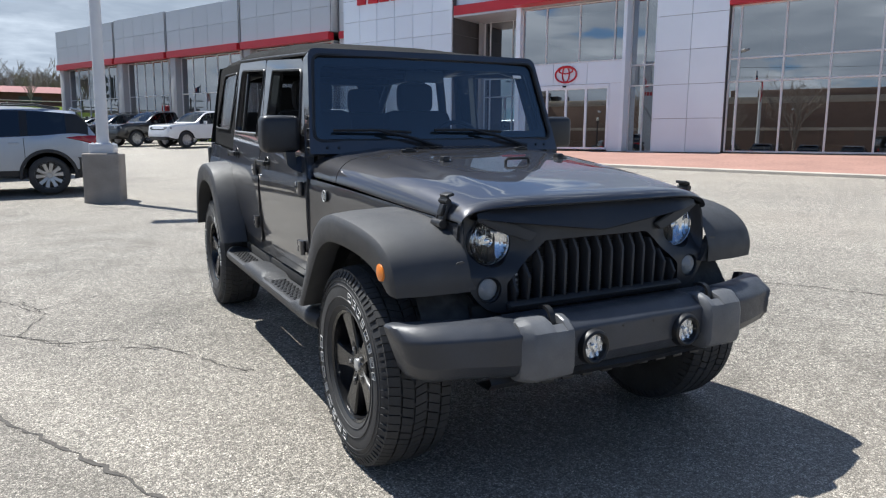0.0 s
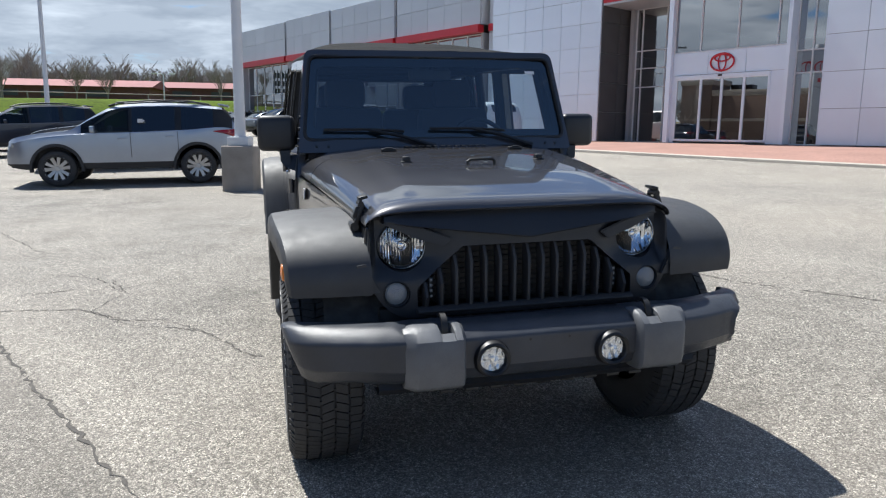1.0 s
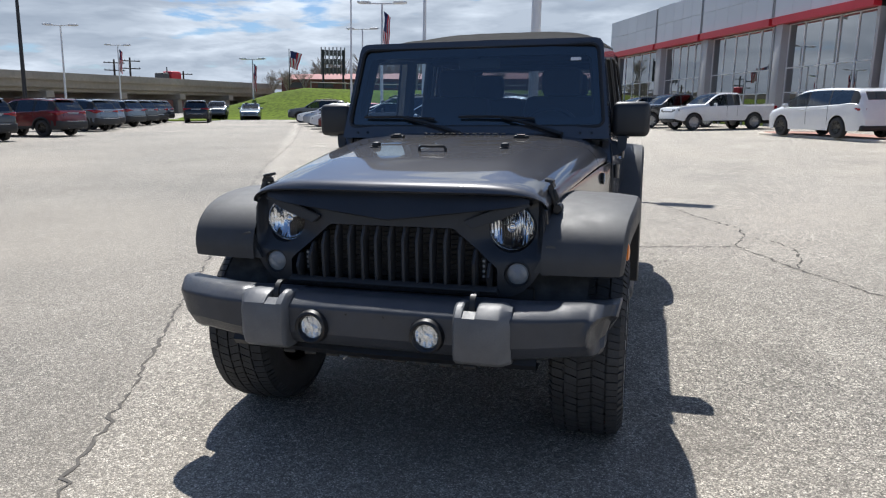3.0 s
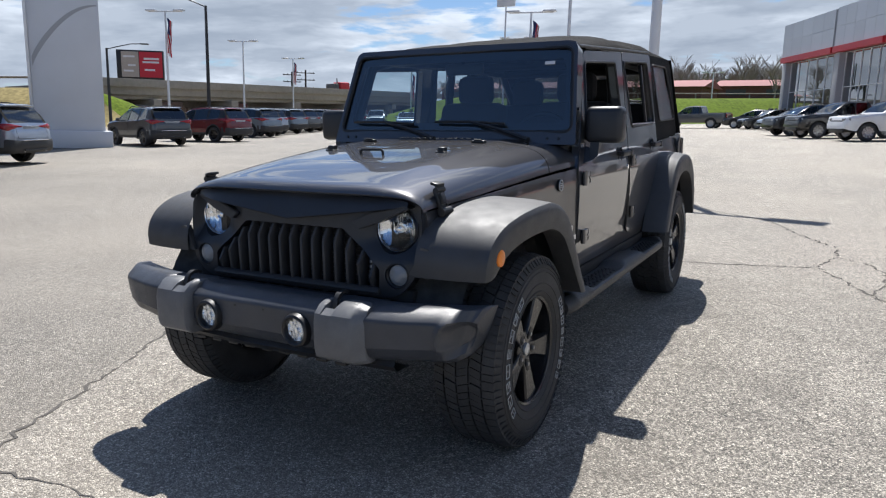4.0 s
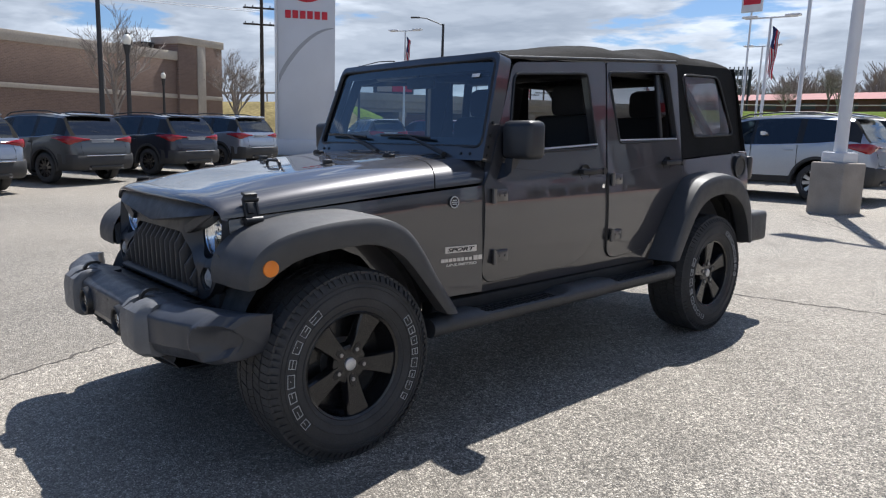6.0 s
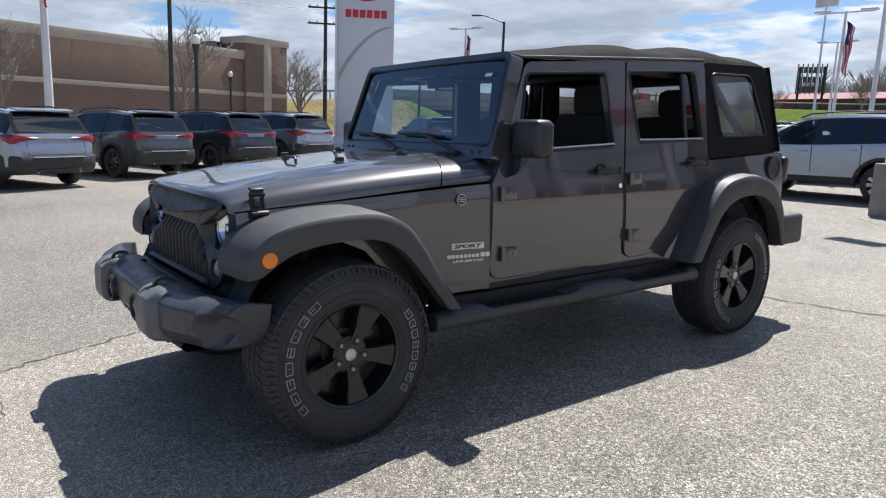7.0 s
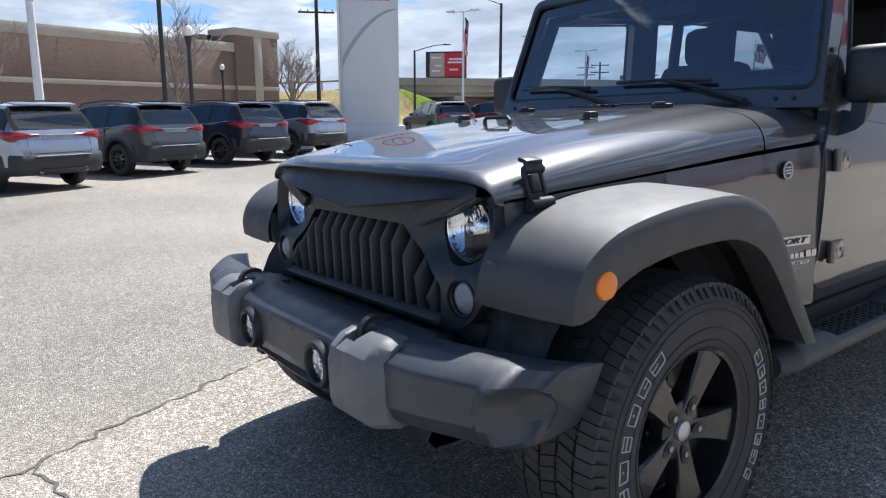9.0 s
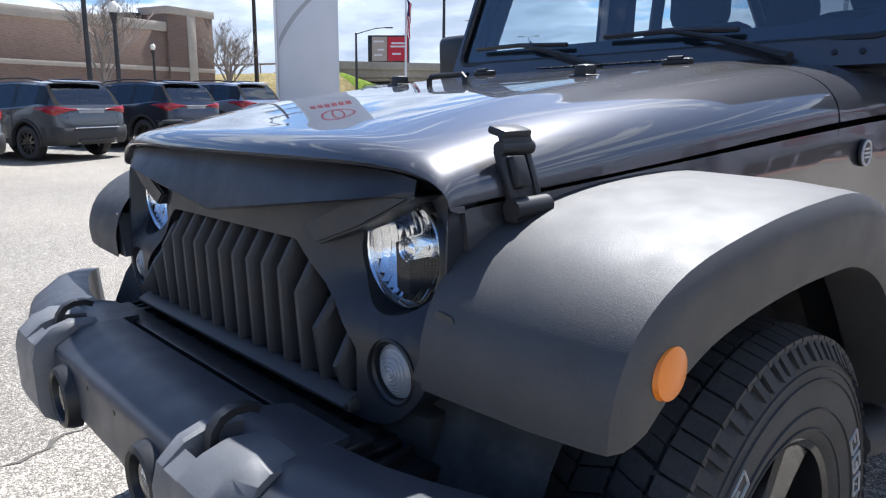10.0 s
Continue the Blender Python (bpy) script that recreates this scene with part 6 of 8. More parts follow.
STYLES = {
    # wheelbase, front and rear overhang, half width, wheel radius, sill; tables along y of hood/roof line, shoulder, roof half width
    "suv": dict(wb=2.69, fo=0.92, ro=0.98, w=0.925, r=0.362, sill=0.33, roof=[(-2.265, 0.72), (-2.23, 0.90), (-2.05, 1.00), (-1.6, 1.075), (-1.10, 1.13), (-1.02, 1.16), (-0.62, 1.42), (-0.32, 1.585), (-0.05, 1.645), (0.5, 1.675), (1.1, 1.66), (1.70, 1.60), (1.92, 1.545), (2.16, 1.18), (2.24, 1.06), (2.315, 0.80)],
                shoulder=[(-2.265, 0.62), (-2.2, 0.80), (-1.9, 0.93), (-1.1, 1.03), (0, 1.05), (1.2, 1.09), (1.9, 1.13), (2.2, 1.02), (2.315, 0.76)], screen=(-1.04, -0.20), back=(1.84, 2.17), panes=[(-0.86, 0.02), (0.10, 0.93), (1.03, 1.66)], rail=True, clad=0.47, lean=0.60),
    "van": dict(wb=3.06, fo=0.98, ro=1.13, w=0.985, r=0.355, sill=0.24, roof=[(-2.51, 0.66), (-2.47, 0.82), (-2.25, 0.94), (-1.75, 1.06), (-1.55, 1.12), (-1.0, 1.45), (-0.6, 1.62), (-0.2, 1.695), (0.6, 1.725), (1.6, 1.70), (2.2, 1.655), (2.36, 1.58), (2.58, 1.15), (2.62, 1.02), (2.66, 0.70)],
                shoulder=[(-2.51, 0.56), (-2.4, 0.74), (-1.9, 0.92), (-1.5, 1.02), (0, 1.06), (1.5, 1.12), (2.3, 1.16), (2.55, 1.02), (2.66, 0.66)], screen=(-1.58, -0.40), back=(2.34, 2.515), panes=[(-1.15, -0.12), (-0.04, 1.02), (1.10, 2.10)], rail=False, clad=0.0),
    "sedan": dict(wb=2.70, fo=0.93, ro=0.97, w=0.89, r=0.33, sill=0.22, roof=[(-2.28, 0.56), (-2.24, 0.68), (-2.0, 0.78), (-1.4, 0.88), (-1.05, 0.94), (-0.95, 0.98), (-0.35, 1.28), (-0.05, 1.39), (0.35, 1.435), (0.8, 1.40), (1.3, 1.27), (1.7, 1.12), (1.95, 1.06), (2.2, 1.0), (2.32, 0.72)],
                  shoulder=[(-2.28, 0.48), (-2.2, 0.62), (-1.8, 0.76), (-1.0, 0.88), (0, 0.92), (1.3, 0.97), (2.0, 0.97), (2.2, 0.93), (2.32, 0.66)], screen=(-0.98, -0.02), back=(1.0, 1.72), panes=[(-0.62, 0.22), (0.30, 1.00)], rail=False, clad=0.0),
    "pickup": dict(wb=3.24, fo=0.93, ro=1.20, w=0.93, r=0.385, sill=0.42, roof=[(-2.55, 0.78), (-2.51, 1.00), (-2.3, 1.09), (-1.6, 1.155), (-1.08, 1.19), (-1.0, 1.22), (-0.55, 1.58), (-0.30, 1.72), (0.1, 1.775), (0.55, 1.765), (0.82, 1.70), (0.93, 1.26), (0.96, 1.20), (2.7, 1.20), (2.80, 1.18), (2.82, 0.80)],
                   shoulder=[(-2.55, 0.70), (-2.45, 0.92), (-1.8, 1.04), (-1.0, 1.10), (0, 1.12), (0.9, 1.14), (0.95, 1.12), (2.7, 1.13), (2.80, 1.10), (2.82, 0.76)], screen=(-1.02, -0.25), back=(0.80, 0.94), panes=[(-0.78, 0.06), (0.14, 0.62)], rail=False, clad=0.0),
}


def build_car(name, label, style, colour, rim_mat, m, group="", lamp_style="suv"):
    p = STYLES[style]
    car = thing(name, label, "car", m, group)
    wb, w, r = p["wb"], p["w"], p["r"]
    y0, y1 = -wb / 2 - p["fo"], wb / 2 + p["ro"]
    ys = span(y0, y1, 72)
    rows = []
    for y in ys:
        zr, zs = smooth_table(p["roof"], y), smooth_table(p["shoulder"], y)
        end = min((y - y0) / 0.45, (y1 - y) / 0.35, 1.0)
        ww = w * (0.80 + 0.20 * math.sin(max(end, 0) * math.pi / 2) ** 0.7)
        zb = p["sill"] + (0.02 + 0.10 * (1 - max(end, 0)) ** 2)
        for yw in (-wb / 2, wb / 2):
            d = abs(y - yw)
            R = r + 0.075
            if d < R:
                zb = max(zb, r + math.sqrt(R * R - d * d) * 0.98)
        top = max(zr - zs, 0.0)
        lean = p.get("lean", 0.34) * top
        zmid = max(zb + 0.02, min(p["clad"] or 0.56, zs - 0.05))
        half = []
        half.append(Vector((ww * 0.965, y, zb)))
        half.append(Vector((ww * 0.992, y, max(zmid, zb + 0.015))))
        half.append(Vector((ww, y, max(zb + 0.03, (zmid + zs) / 2 + 0.04))))
        half.append(Vector((ww * 0.985, y, max(zs, zb + 0.045))))
        g = max(0.0, min(top / 0.3, 1.0))
        half.append(Vector((ww * (0.985 - 0.028 * g), y, max(zs, zb + 0.045) + 0.02 * g)))
        xw = ww * 0.955 - lean * 0.62
        half.append(Vector((xw, y, max(zs + (zr - zs) * 0.86, zb + 0.05))))
        half.append(Vector((xw - 0.07 - 0.08 * (1 - g), y, max(zs + (zr - zs) * 0.965, zb + 0.052))))
        half.append(Vector((xw * (0.76 if style == "van" else 0.5), y, max(zr - 0.006, zb + 0.054))))
        half.append(Vector((0, y, max(zr, zb + 0.055))))
        rows.append(half)
    groups = {}

    def kind(i, j):
        y = (ys[i] + ys[i + 1]) / 2
        if j == 4:
            for n, (a, b) in enumerate(p["panes"]):
                if a <= y <= b:
                    return f"side_window{n}"
            if p["screen"][0] + 0.18 < y < p["back"][1] - 0.1:
                return f"pillar{sum(y > b for a, b in p['panes'])}"
        if j >= 6 and p["screen"][0] <= y <= p["screen"][1]:
            return "windscreen"
        if j >= (7 if style == "van" else 6) and p["back"][0] <= y <= p["back"][1]:
            return "rear_window"
        if style == "suv" and j == 5 and p["back"][0] + 0.02 <= y <= p["back"][1]:
            return "rear_pillar"
        if p["clad"] and j == 0:
            return "cladding"
        return "body"

    for i in range(len(ys) - 1):
        for j in range(8):
            groups.setdefault(kind(i, j), []).append((i, j))
    mats = {"body": colour, "cladding": CLADDING, "windscreen": SIDE_GLASS, "rear_window": TINT}
    made = {}
    for key, cells in groups.items():
        window, post = key.startswith("side_window"), key.startswith(("pillar", "rear_pillar"))
        for sides in ((1,), (-1,)) if window or post else ((1, -1),):
            bm = bmesh.new()
            for s in sides:
                cache = {}
                def vert(i, j):
                    if (i, j) not in cache:
                        q = rows[i][j]
                        cache[i, j] = bm.verts.new((s * q.x, q.y, q.z))
                    return cache[i, j]
                for i, j in cells:
                    bm.faces.new((vert(i, j), vert(i + 1, j), vert(i + 1, j + 1), vert(i, j + 1)))
            if key == "body":
                for i, flip in ((0, 1), (len(ys) - 1, -1)):
                    ring = [bm.verts.new(q) for q in rows[i]] + [bm.verts.new((-q.x, q.y, q.z)) for q in rows[i][-2::-1]]
                    bm.faces.new(ring)
            bmesh.ops.remove_doubles(bm, verts=bm.verts[:], dist=1e-4)
            made[key] = part("side_window" if window else "pillar" if post else key, bm, (SIDE_GLASS if key == "side_window0" else TINT) if window else (CANVAS if key == "rear_pillar" else TRIM_BLACK) if post else mats[key], car, angle=32)
    body = made["body"]
    body.material_slots[0].link = "OBJECT"
    body.material_slots[0].material = colour
    # floor and dark cabin below the windows
    bm = bmesh.new()
    box(bm, (0, 0, p["sill"] + 0.10), (w * 1.7, y1 - y0 - 0.5, 0.12))
    box(bm, (0, (p["screen"][0] + p["back"][0]) / 2 + 0.1, 0.72), (w * 1.72, p["back"][0] - p["screen"][0] + 0.3, 0.45))
    for x in (-0.38, 0.38):
        for y in (0.1, 1.0) if style != "pickup" else (0.1,):
            box(bm, (x, y, 1.12), (0.46, 0.14, 0.55), 0.05)
            box(bm, (x, y + 0.03, 1.44), (0.24, 0.1, 0.16), 0.04)
    for y in (-wb / 2, wb / 2):
        box(bm, (0, y, 0.62), (w * 1.72, 0.86, 0.5))
    part("cabin", bm, DARK, car)
    # wheels
    for x in (-1, 1):
        for y in (-wb / 2, wb / 2):
            bm = bmesh.new()
            lathe(bm, [(r * 0.62, 0.10), (r * 0.68, 0.115), (r * 0.85, 0.12), (r * 0.96, 0.10), (r, 0.07), (r, -0.07), (r * 0.96, -0.10), (r * 0.68, -0.11)], axis="x", seg=32)
            wheel = part("wheel", bm, RUBBER, car)
            wheel.matrix_basis = Matrix.Translation((x * (w - 0.125), y, r)) @ Matrix.Rotation(0 if x > 0 else math.pi, 4, "Z")
            bm = bmesh.new()
            lathe(bm, [(0.0, 0.03), (r * 0.60, 0.028), (r * 0.64, 0.09), (r * 0.69, 0.118), (r * 0.70, 0.108)], axis="x", seg=28)
            part("rim_well", bm, rim_mat, wheel)
            bm = bmesh.new()
            for k in range(5):
                for da in (-0.26, 0.26):
                    a = 2 * math.pi * k / 5 + 0.4
                    c, t = Vector((0, math.cos(a), math.sin(a))), Vector((0, -math.sin(a), math.cos(a)))
                    secs = []
                    for rr, off, hw, xf in ((0.03, da * r * 0.10, 0.034, 0.085), (r * 0.35, da * r * 0.40, 0.036, 0.097), (r * 0.68, da * r * 0.80, 0.046, 0.108)):
                        q = c * rr + t * off
                        secs.append([q + t * hw * sg + Vector((xx, 0, 0)) for sg, xx in ((-1, xf - 0.03), (-0.8, xf), (0.8, xf), (1, xf - 0.03))])
                    loft(bm, secs, closed=True, caps=True)
            lathe(bm, [(0.0, 0.10), (0.045, 0.098), (0.055, 0.08)], axis="x", seg=16)
            lathe(bm, [(r * 0.655, 0.10), (r * 0.70, 0.118), (r * 0.705, 0.105)], axis="x", seg=28)
            part("rim", bm, rim_mat, wheel)
            if p["clad"]:
                # arch moulding
                bm = bmesh.new()
                secs = []
                for a in span(-0.10 * math.pi, 1.10 * math.pi, 20):
                    ca, sa = math.cos(a), math.sin(a)
                    secs.append([Vector((x * xx, y + rr * ca, max(r + rr * sa, 0.30))) for xx, rr in ((w - 0.03, r + 0.145), (w + 0.012, r + 0.135), (w + 0.016, r + 0.085), (w - 0.06, r + 0.070))])
                loft(bm, secs)
                part("arch_moulding", bm, CLADDING, car)
    # lamps, bumpers, grille, mirrors, handles
    zf = smooth_table(p["roof"], y0 + 0.06)
    for s in (-1, 1):
        bm = bmesh.new()
        box(bm, (s * w * 0.70, y0 + 0.13, zf - 0.09), (0.42, 0.16, 0.11), 0.03, Matrix.Rotation(s * radians(24), 3, "Z"))
        part("headlamp", bm, FROST, car)
        bm = bmesh.new()
        zt = smooth_table(p["shoulder"], y1 - 0.20) - 0.02
        if style == "pickup":
            box(bm, (s * (w - 0.08), y1 - 0.02, 0.98), (0.15, 0.07, 0.30), 0.02)
        elif style == "suv":
            # a wedge that wraps from the tailgate round to the flank
            loft(bm, [[(s * px, py, pz + up * 1.3), (s * (px + ox), py + oy, pz + up * 0.6), (s * (px + ox), py + oy, pz - dn * 0.8), (s * px, py, pz - dn * 1.2), (s * (px - 0.06), py - 0.06, pz)] for px, py, pz, up, dn, ox, oy in (
                (0.38 * w, 2.262, 1.030, 0.014, 0.014, 0.0, 0.014), (0.58 * w, 2.262, 1.032, 0.024, 0.028, 0.0, 0.016), (0.74 * w, 2.258, 1.030, 0.045, 0.065, 0.004, 0.020), (0.88 * w, 2.240, 1.025, 0.060, 0.090, 0.014, 0.020), (0.955 * w, 2.185, 1.025, 0.065, 0.085, 0.022, 0.012), (0.995 * w, 2.09, 1.035, 0.060, 0.060, 0.020, 0.0), (1.0 * w, 1.90, 1.052, 0.040, 0.028, 0.016, 0.0), (1.0 * w, 1.70, 1.068, 0.012, 0.006, 0.010, 0.0))], closed=True, caps=True)
        else:
            box(bm, (s * (w * 0.84), y1 - 0.15, zt - 0.12), (0.30, 0.11, 0.09), 0.03, Matrix.Rotation(s * radians(-26), 3, "Z"))
            box(bm, (s * (w * 0.965), y1 - 0.36, zt - 0.10), (0.05, 0.30, 0.06), 0.02, Matrix.Rotation(radians(4), 3, "X"))
        part("tail_lamp", bm, RED_LENS, car, "red tail lamp")
        bm = bmesh.new()
        ym = p["screen"][0] + 0.42
        zm = smooth_table(p["shoulder"], ym) + 0.07
        box(bm, (s * (w + 0.09), ym, zm + 0.02), (0.19, 0.10, 0.14), 0.03)
        rod(bm, (s * (w - 0.05), ym + 0.02, zm - 0.02), (s * (w + 0.06), ym, zm), 0.02)
        part("door_mirror", bm, colour, car)
        for a, b in p["panes"][:2]:
            bm = bmesh.new()
            zh = smooth_table(p["shoulder"], b) - 0.10
            box(bm, (s * (w + 0.012), b - 0.12, zh), (0.03, 0.17, 0.028), 0.01)
            part("door_handle", bm, colour, car)
        for a, b in p["panes"][:2]:
            # door shut line
            bm = bmesh.new()
            box(bm, (s * (w + 0.0005), b + 0.04, (p["sill"] + 0.12 + zh) / 2 + 0.1), (0.006, 0.010, zh - p["sill"] - 0.12))
            part("shut_line", bm, TRIM_BLACK, car)
        if p["rail"]:
            bm = bmesh.new()
            xr = w * 0.955 - p.get("lean", 0.34) * 0.6 * 0.62 - 0.06
            tube(bm, [(s * (xr - 0.01), -0.35, 1.60), (s * xr, -0.15, 1.675), (s * xr, 0.5, 1.715), (s * xr, 1.2, 1.70), (s * (xr - 0.01), 1.62, 1.63)], 0.016, seg=8)
            part("roof_rail", bm, TRIM_BLACK, car)
    bm = bmesh.new()
    box(bm, (0, y0 + 0.07, zf - 0.20), (w * 1.1, 0.10, 0.16), 0.03)
    box(bm, (0, y0 + 0.06, 0.47), (w * 1.25, 0.12, 0.20), 0.04)
    part("grille", bm, TRIM_BLACK, car)
    bm = bmesh.new()
    if style == "suv":
        secs = []
        for u in span(-1, 1, 28):
            x = u * w * 1.012
            y = y1 + 0.045 - 0.10 * abs(u) ** 2.4 - 0.42 * max(0.0, (abs(u) - 0.90) / 0.10) ** 1.6
            rise_end = 0.05 * abs(u) ** 4
            secs.append([(x, y - 0.10, 0.655 + rise_end), (x, y, 0.650 + rise_end), (x * 1.004, y + 0.022, 0.615 + rise_end), (x * 1.004, y + 0.018, 0.46), (x * 0.99, y - 0.010, 0.36), (x * 0.97, y - 0.07, 0.305), (x * 0.94, y - 0.16, 0.30)])
        loft(bm, secs)
    else:
        box(bm, (0, y1 - 0.13, 0.36), (w * 1.80, 0.30, 0.20), 0.06, seg=3)
    part("rear_bumper", bm, CLADDING if p["clad"] else TRIM_BLACK, car)
    if style == "suv":
        bm = bmesh.new()
        box(bm, (0, y1 + 0.052, 0.655), (w * 1.18, 0.05, 0.022), 0.008)
        part("bumper_strip", bm, CHROME, car)
        bm = bmesh.new()
        box(bm, (0, 1.90, 1.615), (1.20, 0.22, 0.035), 0.012, Matrix.Rotation(radians(-10), 3, "X"))
        part("roof_spoiler", bm, colour, car)
        for x in (-0.45, 0.45):
            bm = bmesh.new()
            rod(bm, (x, y1 - 0.1, 0.36), (x, y1 + 0.03, 0.36), 0.035)
            part("exhaust", bm, STEEL, car)
        bm = bmesh.new()
        tube(bm, [(-0.02, 2.15, 1.19), (0.10, 2.13, 1.22), (0.30, 2.11, 1.23)], 0.011, seg=6)
        part("rear_wiper", bm, TRIM_BLACK, car)
        bm = bmesh.new()
        box(bm, (-0.5, 2.24, 0.96), (0.22, 0.01, 0.03))
        box(bm, (0.45, 2.24, 0.96), (0.22, 0.01, 0.03))
        part("tail_badge", bm, CHROME, car)
        bm = bmesh.new()
        box(bm, (0, 2.262, 0.93), (0.62, 0.012, 0.20), 0.004, Matrix.Rotation(radians(-8), 3, "X"))
        part("plate_recess", bm, colour, car)
        bm = bmesh.new()
        box(bm, (0, 2.272, 1.030), (0.72, 0.018, 0.022), 0.006)
        part("tailgate_strip", bm, STEEL, car)
        bm = bmesh.new()
        box(bm, (0, y1 + 0.01, 0.385), (w * 1.0, 0.12, 0.06), 0.02)
        part("skid_plate", bm, CLADDING, car)
        # shut line round the tailgate
        bm = bmesh.new()
        tube(bm, [(-0.60, 2.255, 1.0), (-0.62, 2.305, 0.86), (-0.60, 2.335, 0.70), (0.60, 2.335, 0.70), (0.62, 2.305, 0.86), (0.60, 2.255, 1.0)], 0.006, seg=5, caps=False)
        part("shut_line", bm, TRIM_BLACK, car)
    if style == "pickup":
        bm = bmesh.new()
        box(bm, (0, 1.86, 1.212), (w * 1.55, 1.62, 0.012))
        part("bed_cover", bm, TRIM_BLACK, car)
    return car


def heading(x, y, fx, fy, lift=0.0):
    """A car at a place that looks along (fx, fy)."""
    return Matrix.Translation((x, y, rise(x, y) + lift)) @ Matrix.Rotation(math.atan2(fx, -fy), 4, "Z")


def recolour(car, colour, rim_mat=None):
    for o in car.children_recursive:
        stem = o.name.split(".")[0]
        if stem in ("body", "door_mirror", "door_handle", "roof_spoiler") or (rim_mat and stem == "rim"):
            o.material_slots[0].link = "OBJECT"
            o.material_slots[0].material = rim_mat if stem == "rim" else colour


def another(base, m, colour, label, rim_mat=None):
    car = copy_thing(base, m)
    recolour(car, colour, rim_mat)
    car["label"] = label
    return car


# the row seen from behind
ROW = "row of parked cars"
fx, fy = -0.92, -0.39
suv = build_car("parked_suv", "silver compact SUV with black wheels parked nose-in", "suv", SILVER, RIM_BLACK, heading(-15.35, 0.10, fx, fy), ROW)
another(suv, heading(-17.2, 2.85, fx, fy), DKGREY, "dark grey compact SUV with black wheels parked nose-in")
another(suv, heading(-18.45, 5.7, fx, fy), NAVY, "navy blue compact SUV with black wheels parked nose-in")
another(suv, heading(-19.9, 8.4, fx, fy), SILVER, "silver compact SUV beside the sign pylon")
# the row beyond the pylon
for x, y, colour, word in ((-25.0, 18.9, DKGREY, "dark grey SUV parked by the sign pylon"), (-26.0, 23.2, RED, "deep red SUV parked in the far row"), (-28.8, 28.6, BLUEGREY, "steel blue SUV with alloy wheels in the far row"), (-30.5, 31.1, SILVER, "silver SUV parked in the far row"), (-32.0, 34.8, BLUEGREY, "slate blue SUV parked in the far row"), (-33.4, 37.9, DKGREY, "dark grey SUV parked in the far row"), (-34.8, 40.8, DKGREY, "grey SUV near the end of the far row"), (-36.8, 44.2, NAVY, "dark SUV at the end of the far row")):
    another(suv, heading(x, y, -0.97, 0.22 if y < 20 else -0.05), colour, word, RIM_ALLOY if colour is BLUEGREY else None)
another(suv, heading(-32.7, 45.5, -0.52, 0.85), BLACK, "black minivan standing in the drive lane")
another(suv, heading(-37.5, 55.5, 0.50, -0.86), DKGREY, "dark SUV coming in from the street")
# the row that faces the lane, with the silver SUV in front
front_suv = another(suv, heading(-3.55, 13.72, -1.0, -0.02), SILVER, "silver compact SUV with alloy wheels and window stickers", RIM_ALLOY)
for y, z in ((0.24, 1.30), (0.30, 1.30)):
    bm = bmesh.new()
    box(bm, (0.842, y + 0.02, z), (0.006, 0.10 if y < 0.27 else 0.05, 0.075 if y < 0.27 else 0.03), 0.0)
    part("window_sticker", bm, PAPER, front_suv, "white paper label on the window")
another(suv, heading(-4.3, 17.6, -0.97, -0.22), BLACK, "black compact SUV behind the silver one", RIM_ALLOY)
another(suv, heading(-8.4, 23.5, -0.93, -0.36), NAVY, "dark navy SUV facing the lane", RIM_ALLOY)
sedan = build_car("parked_sedan", "white sedan facing the lane", "sedan", WHITE, RIM_ALLOY, heading(-10.6, 27.3, -0.92, -0.40), ROW)
for k, (colour, word) in enumerate(((RED, "dark red sedan facing the lane"), (WHITE, "white sedan in the middle of the row"), (SILVER, "silver sedan near the end of the row"), (WHITE, "white sedan near the end of the row"))):
    another(sedan, heading(-12.9 - 2.25 * k, 31.0 + 3.6 * k, -0.92, -0.40), colour, word)
another(suv, heading(-23.0, 46.8, -0.92, -0.40), DKGREY, "dark SUV at the end of the row")
another(sedan, heading(-33.7, 55.0, 0.46, -0.88), BLUEGREY, "pale blue sedan near the grass bank")
# along the dealership
truck = build_car("pickup_truck", "white extended-cab pickup truck parked at the dealership", "pickup", WHITE, RIM_ALLOY, heading(4.15, 34.6, -0.88, -0.47), ROW)
another(truck, heading(2.2, 37.6, -0.88, -0.47), BLACK, "black pickup truck parked at the dealership")
another(suv, heading(0.6, 41.2, -0.88, -0.47), BLACK, "black SUV parked at the dealership", RIM_ALLOY)
another(sedan, heading(-0.6, 51.5, -0.9, -0.42), SILVER, "pale grey sedan parked at the dealership")
another(sedan, heading(-2.3, 55.5, -0.9, -0.42), DKGREY, "dark grey sedan parked at the dealership")
another(sedan, heading(1.6, 47.5, -0.9, -0.42), RED, "dark red sedan parked at the dealership")
another(truck, heading(-8.3, 58.2, -1.0, 0.12), DKGREY, "grey pickup truck crossing behind the lot")
another(sedan, heading(-3.6, 57.4, -1.0, 0.1), BLACK, "black sedan at the back of the lot")
van = build_car("minivan", "white minivan with black wheels on the brick forecourt", "van", WHITE, RIM_BLACK, heading(7.45, 26.05, -0.42, 0.91, 0.06), ROW)


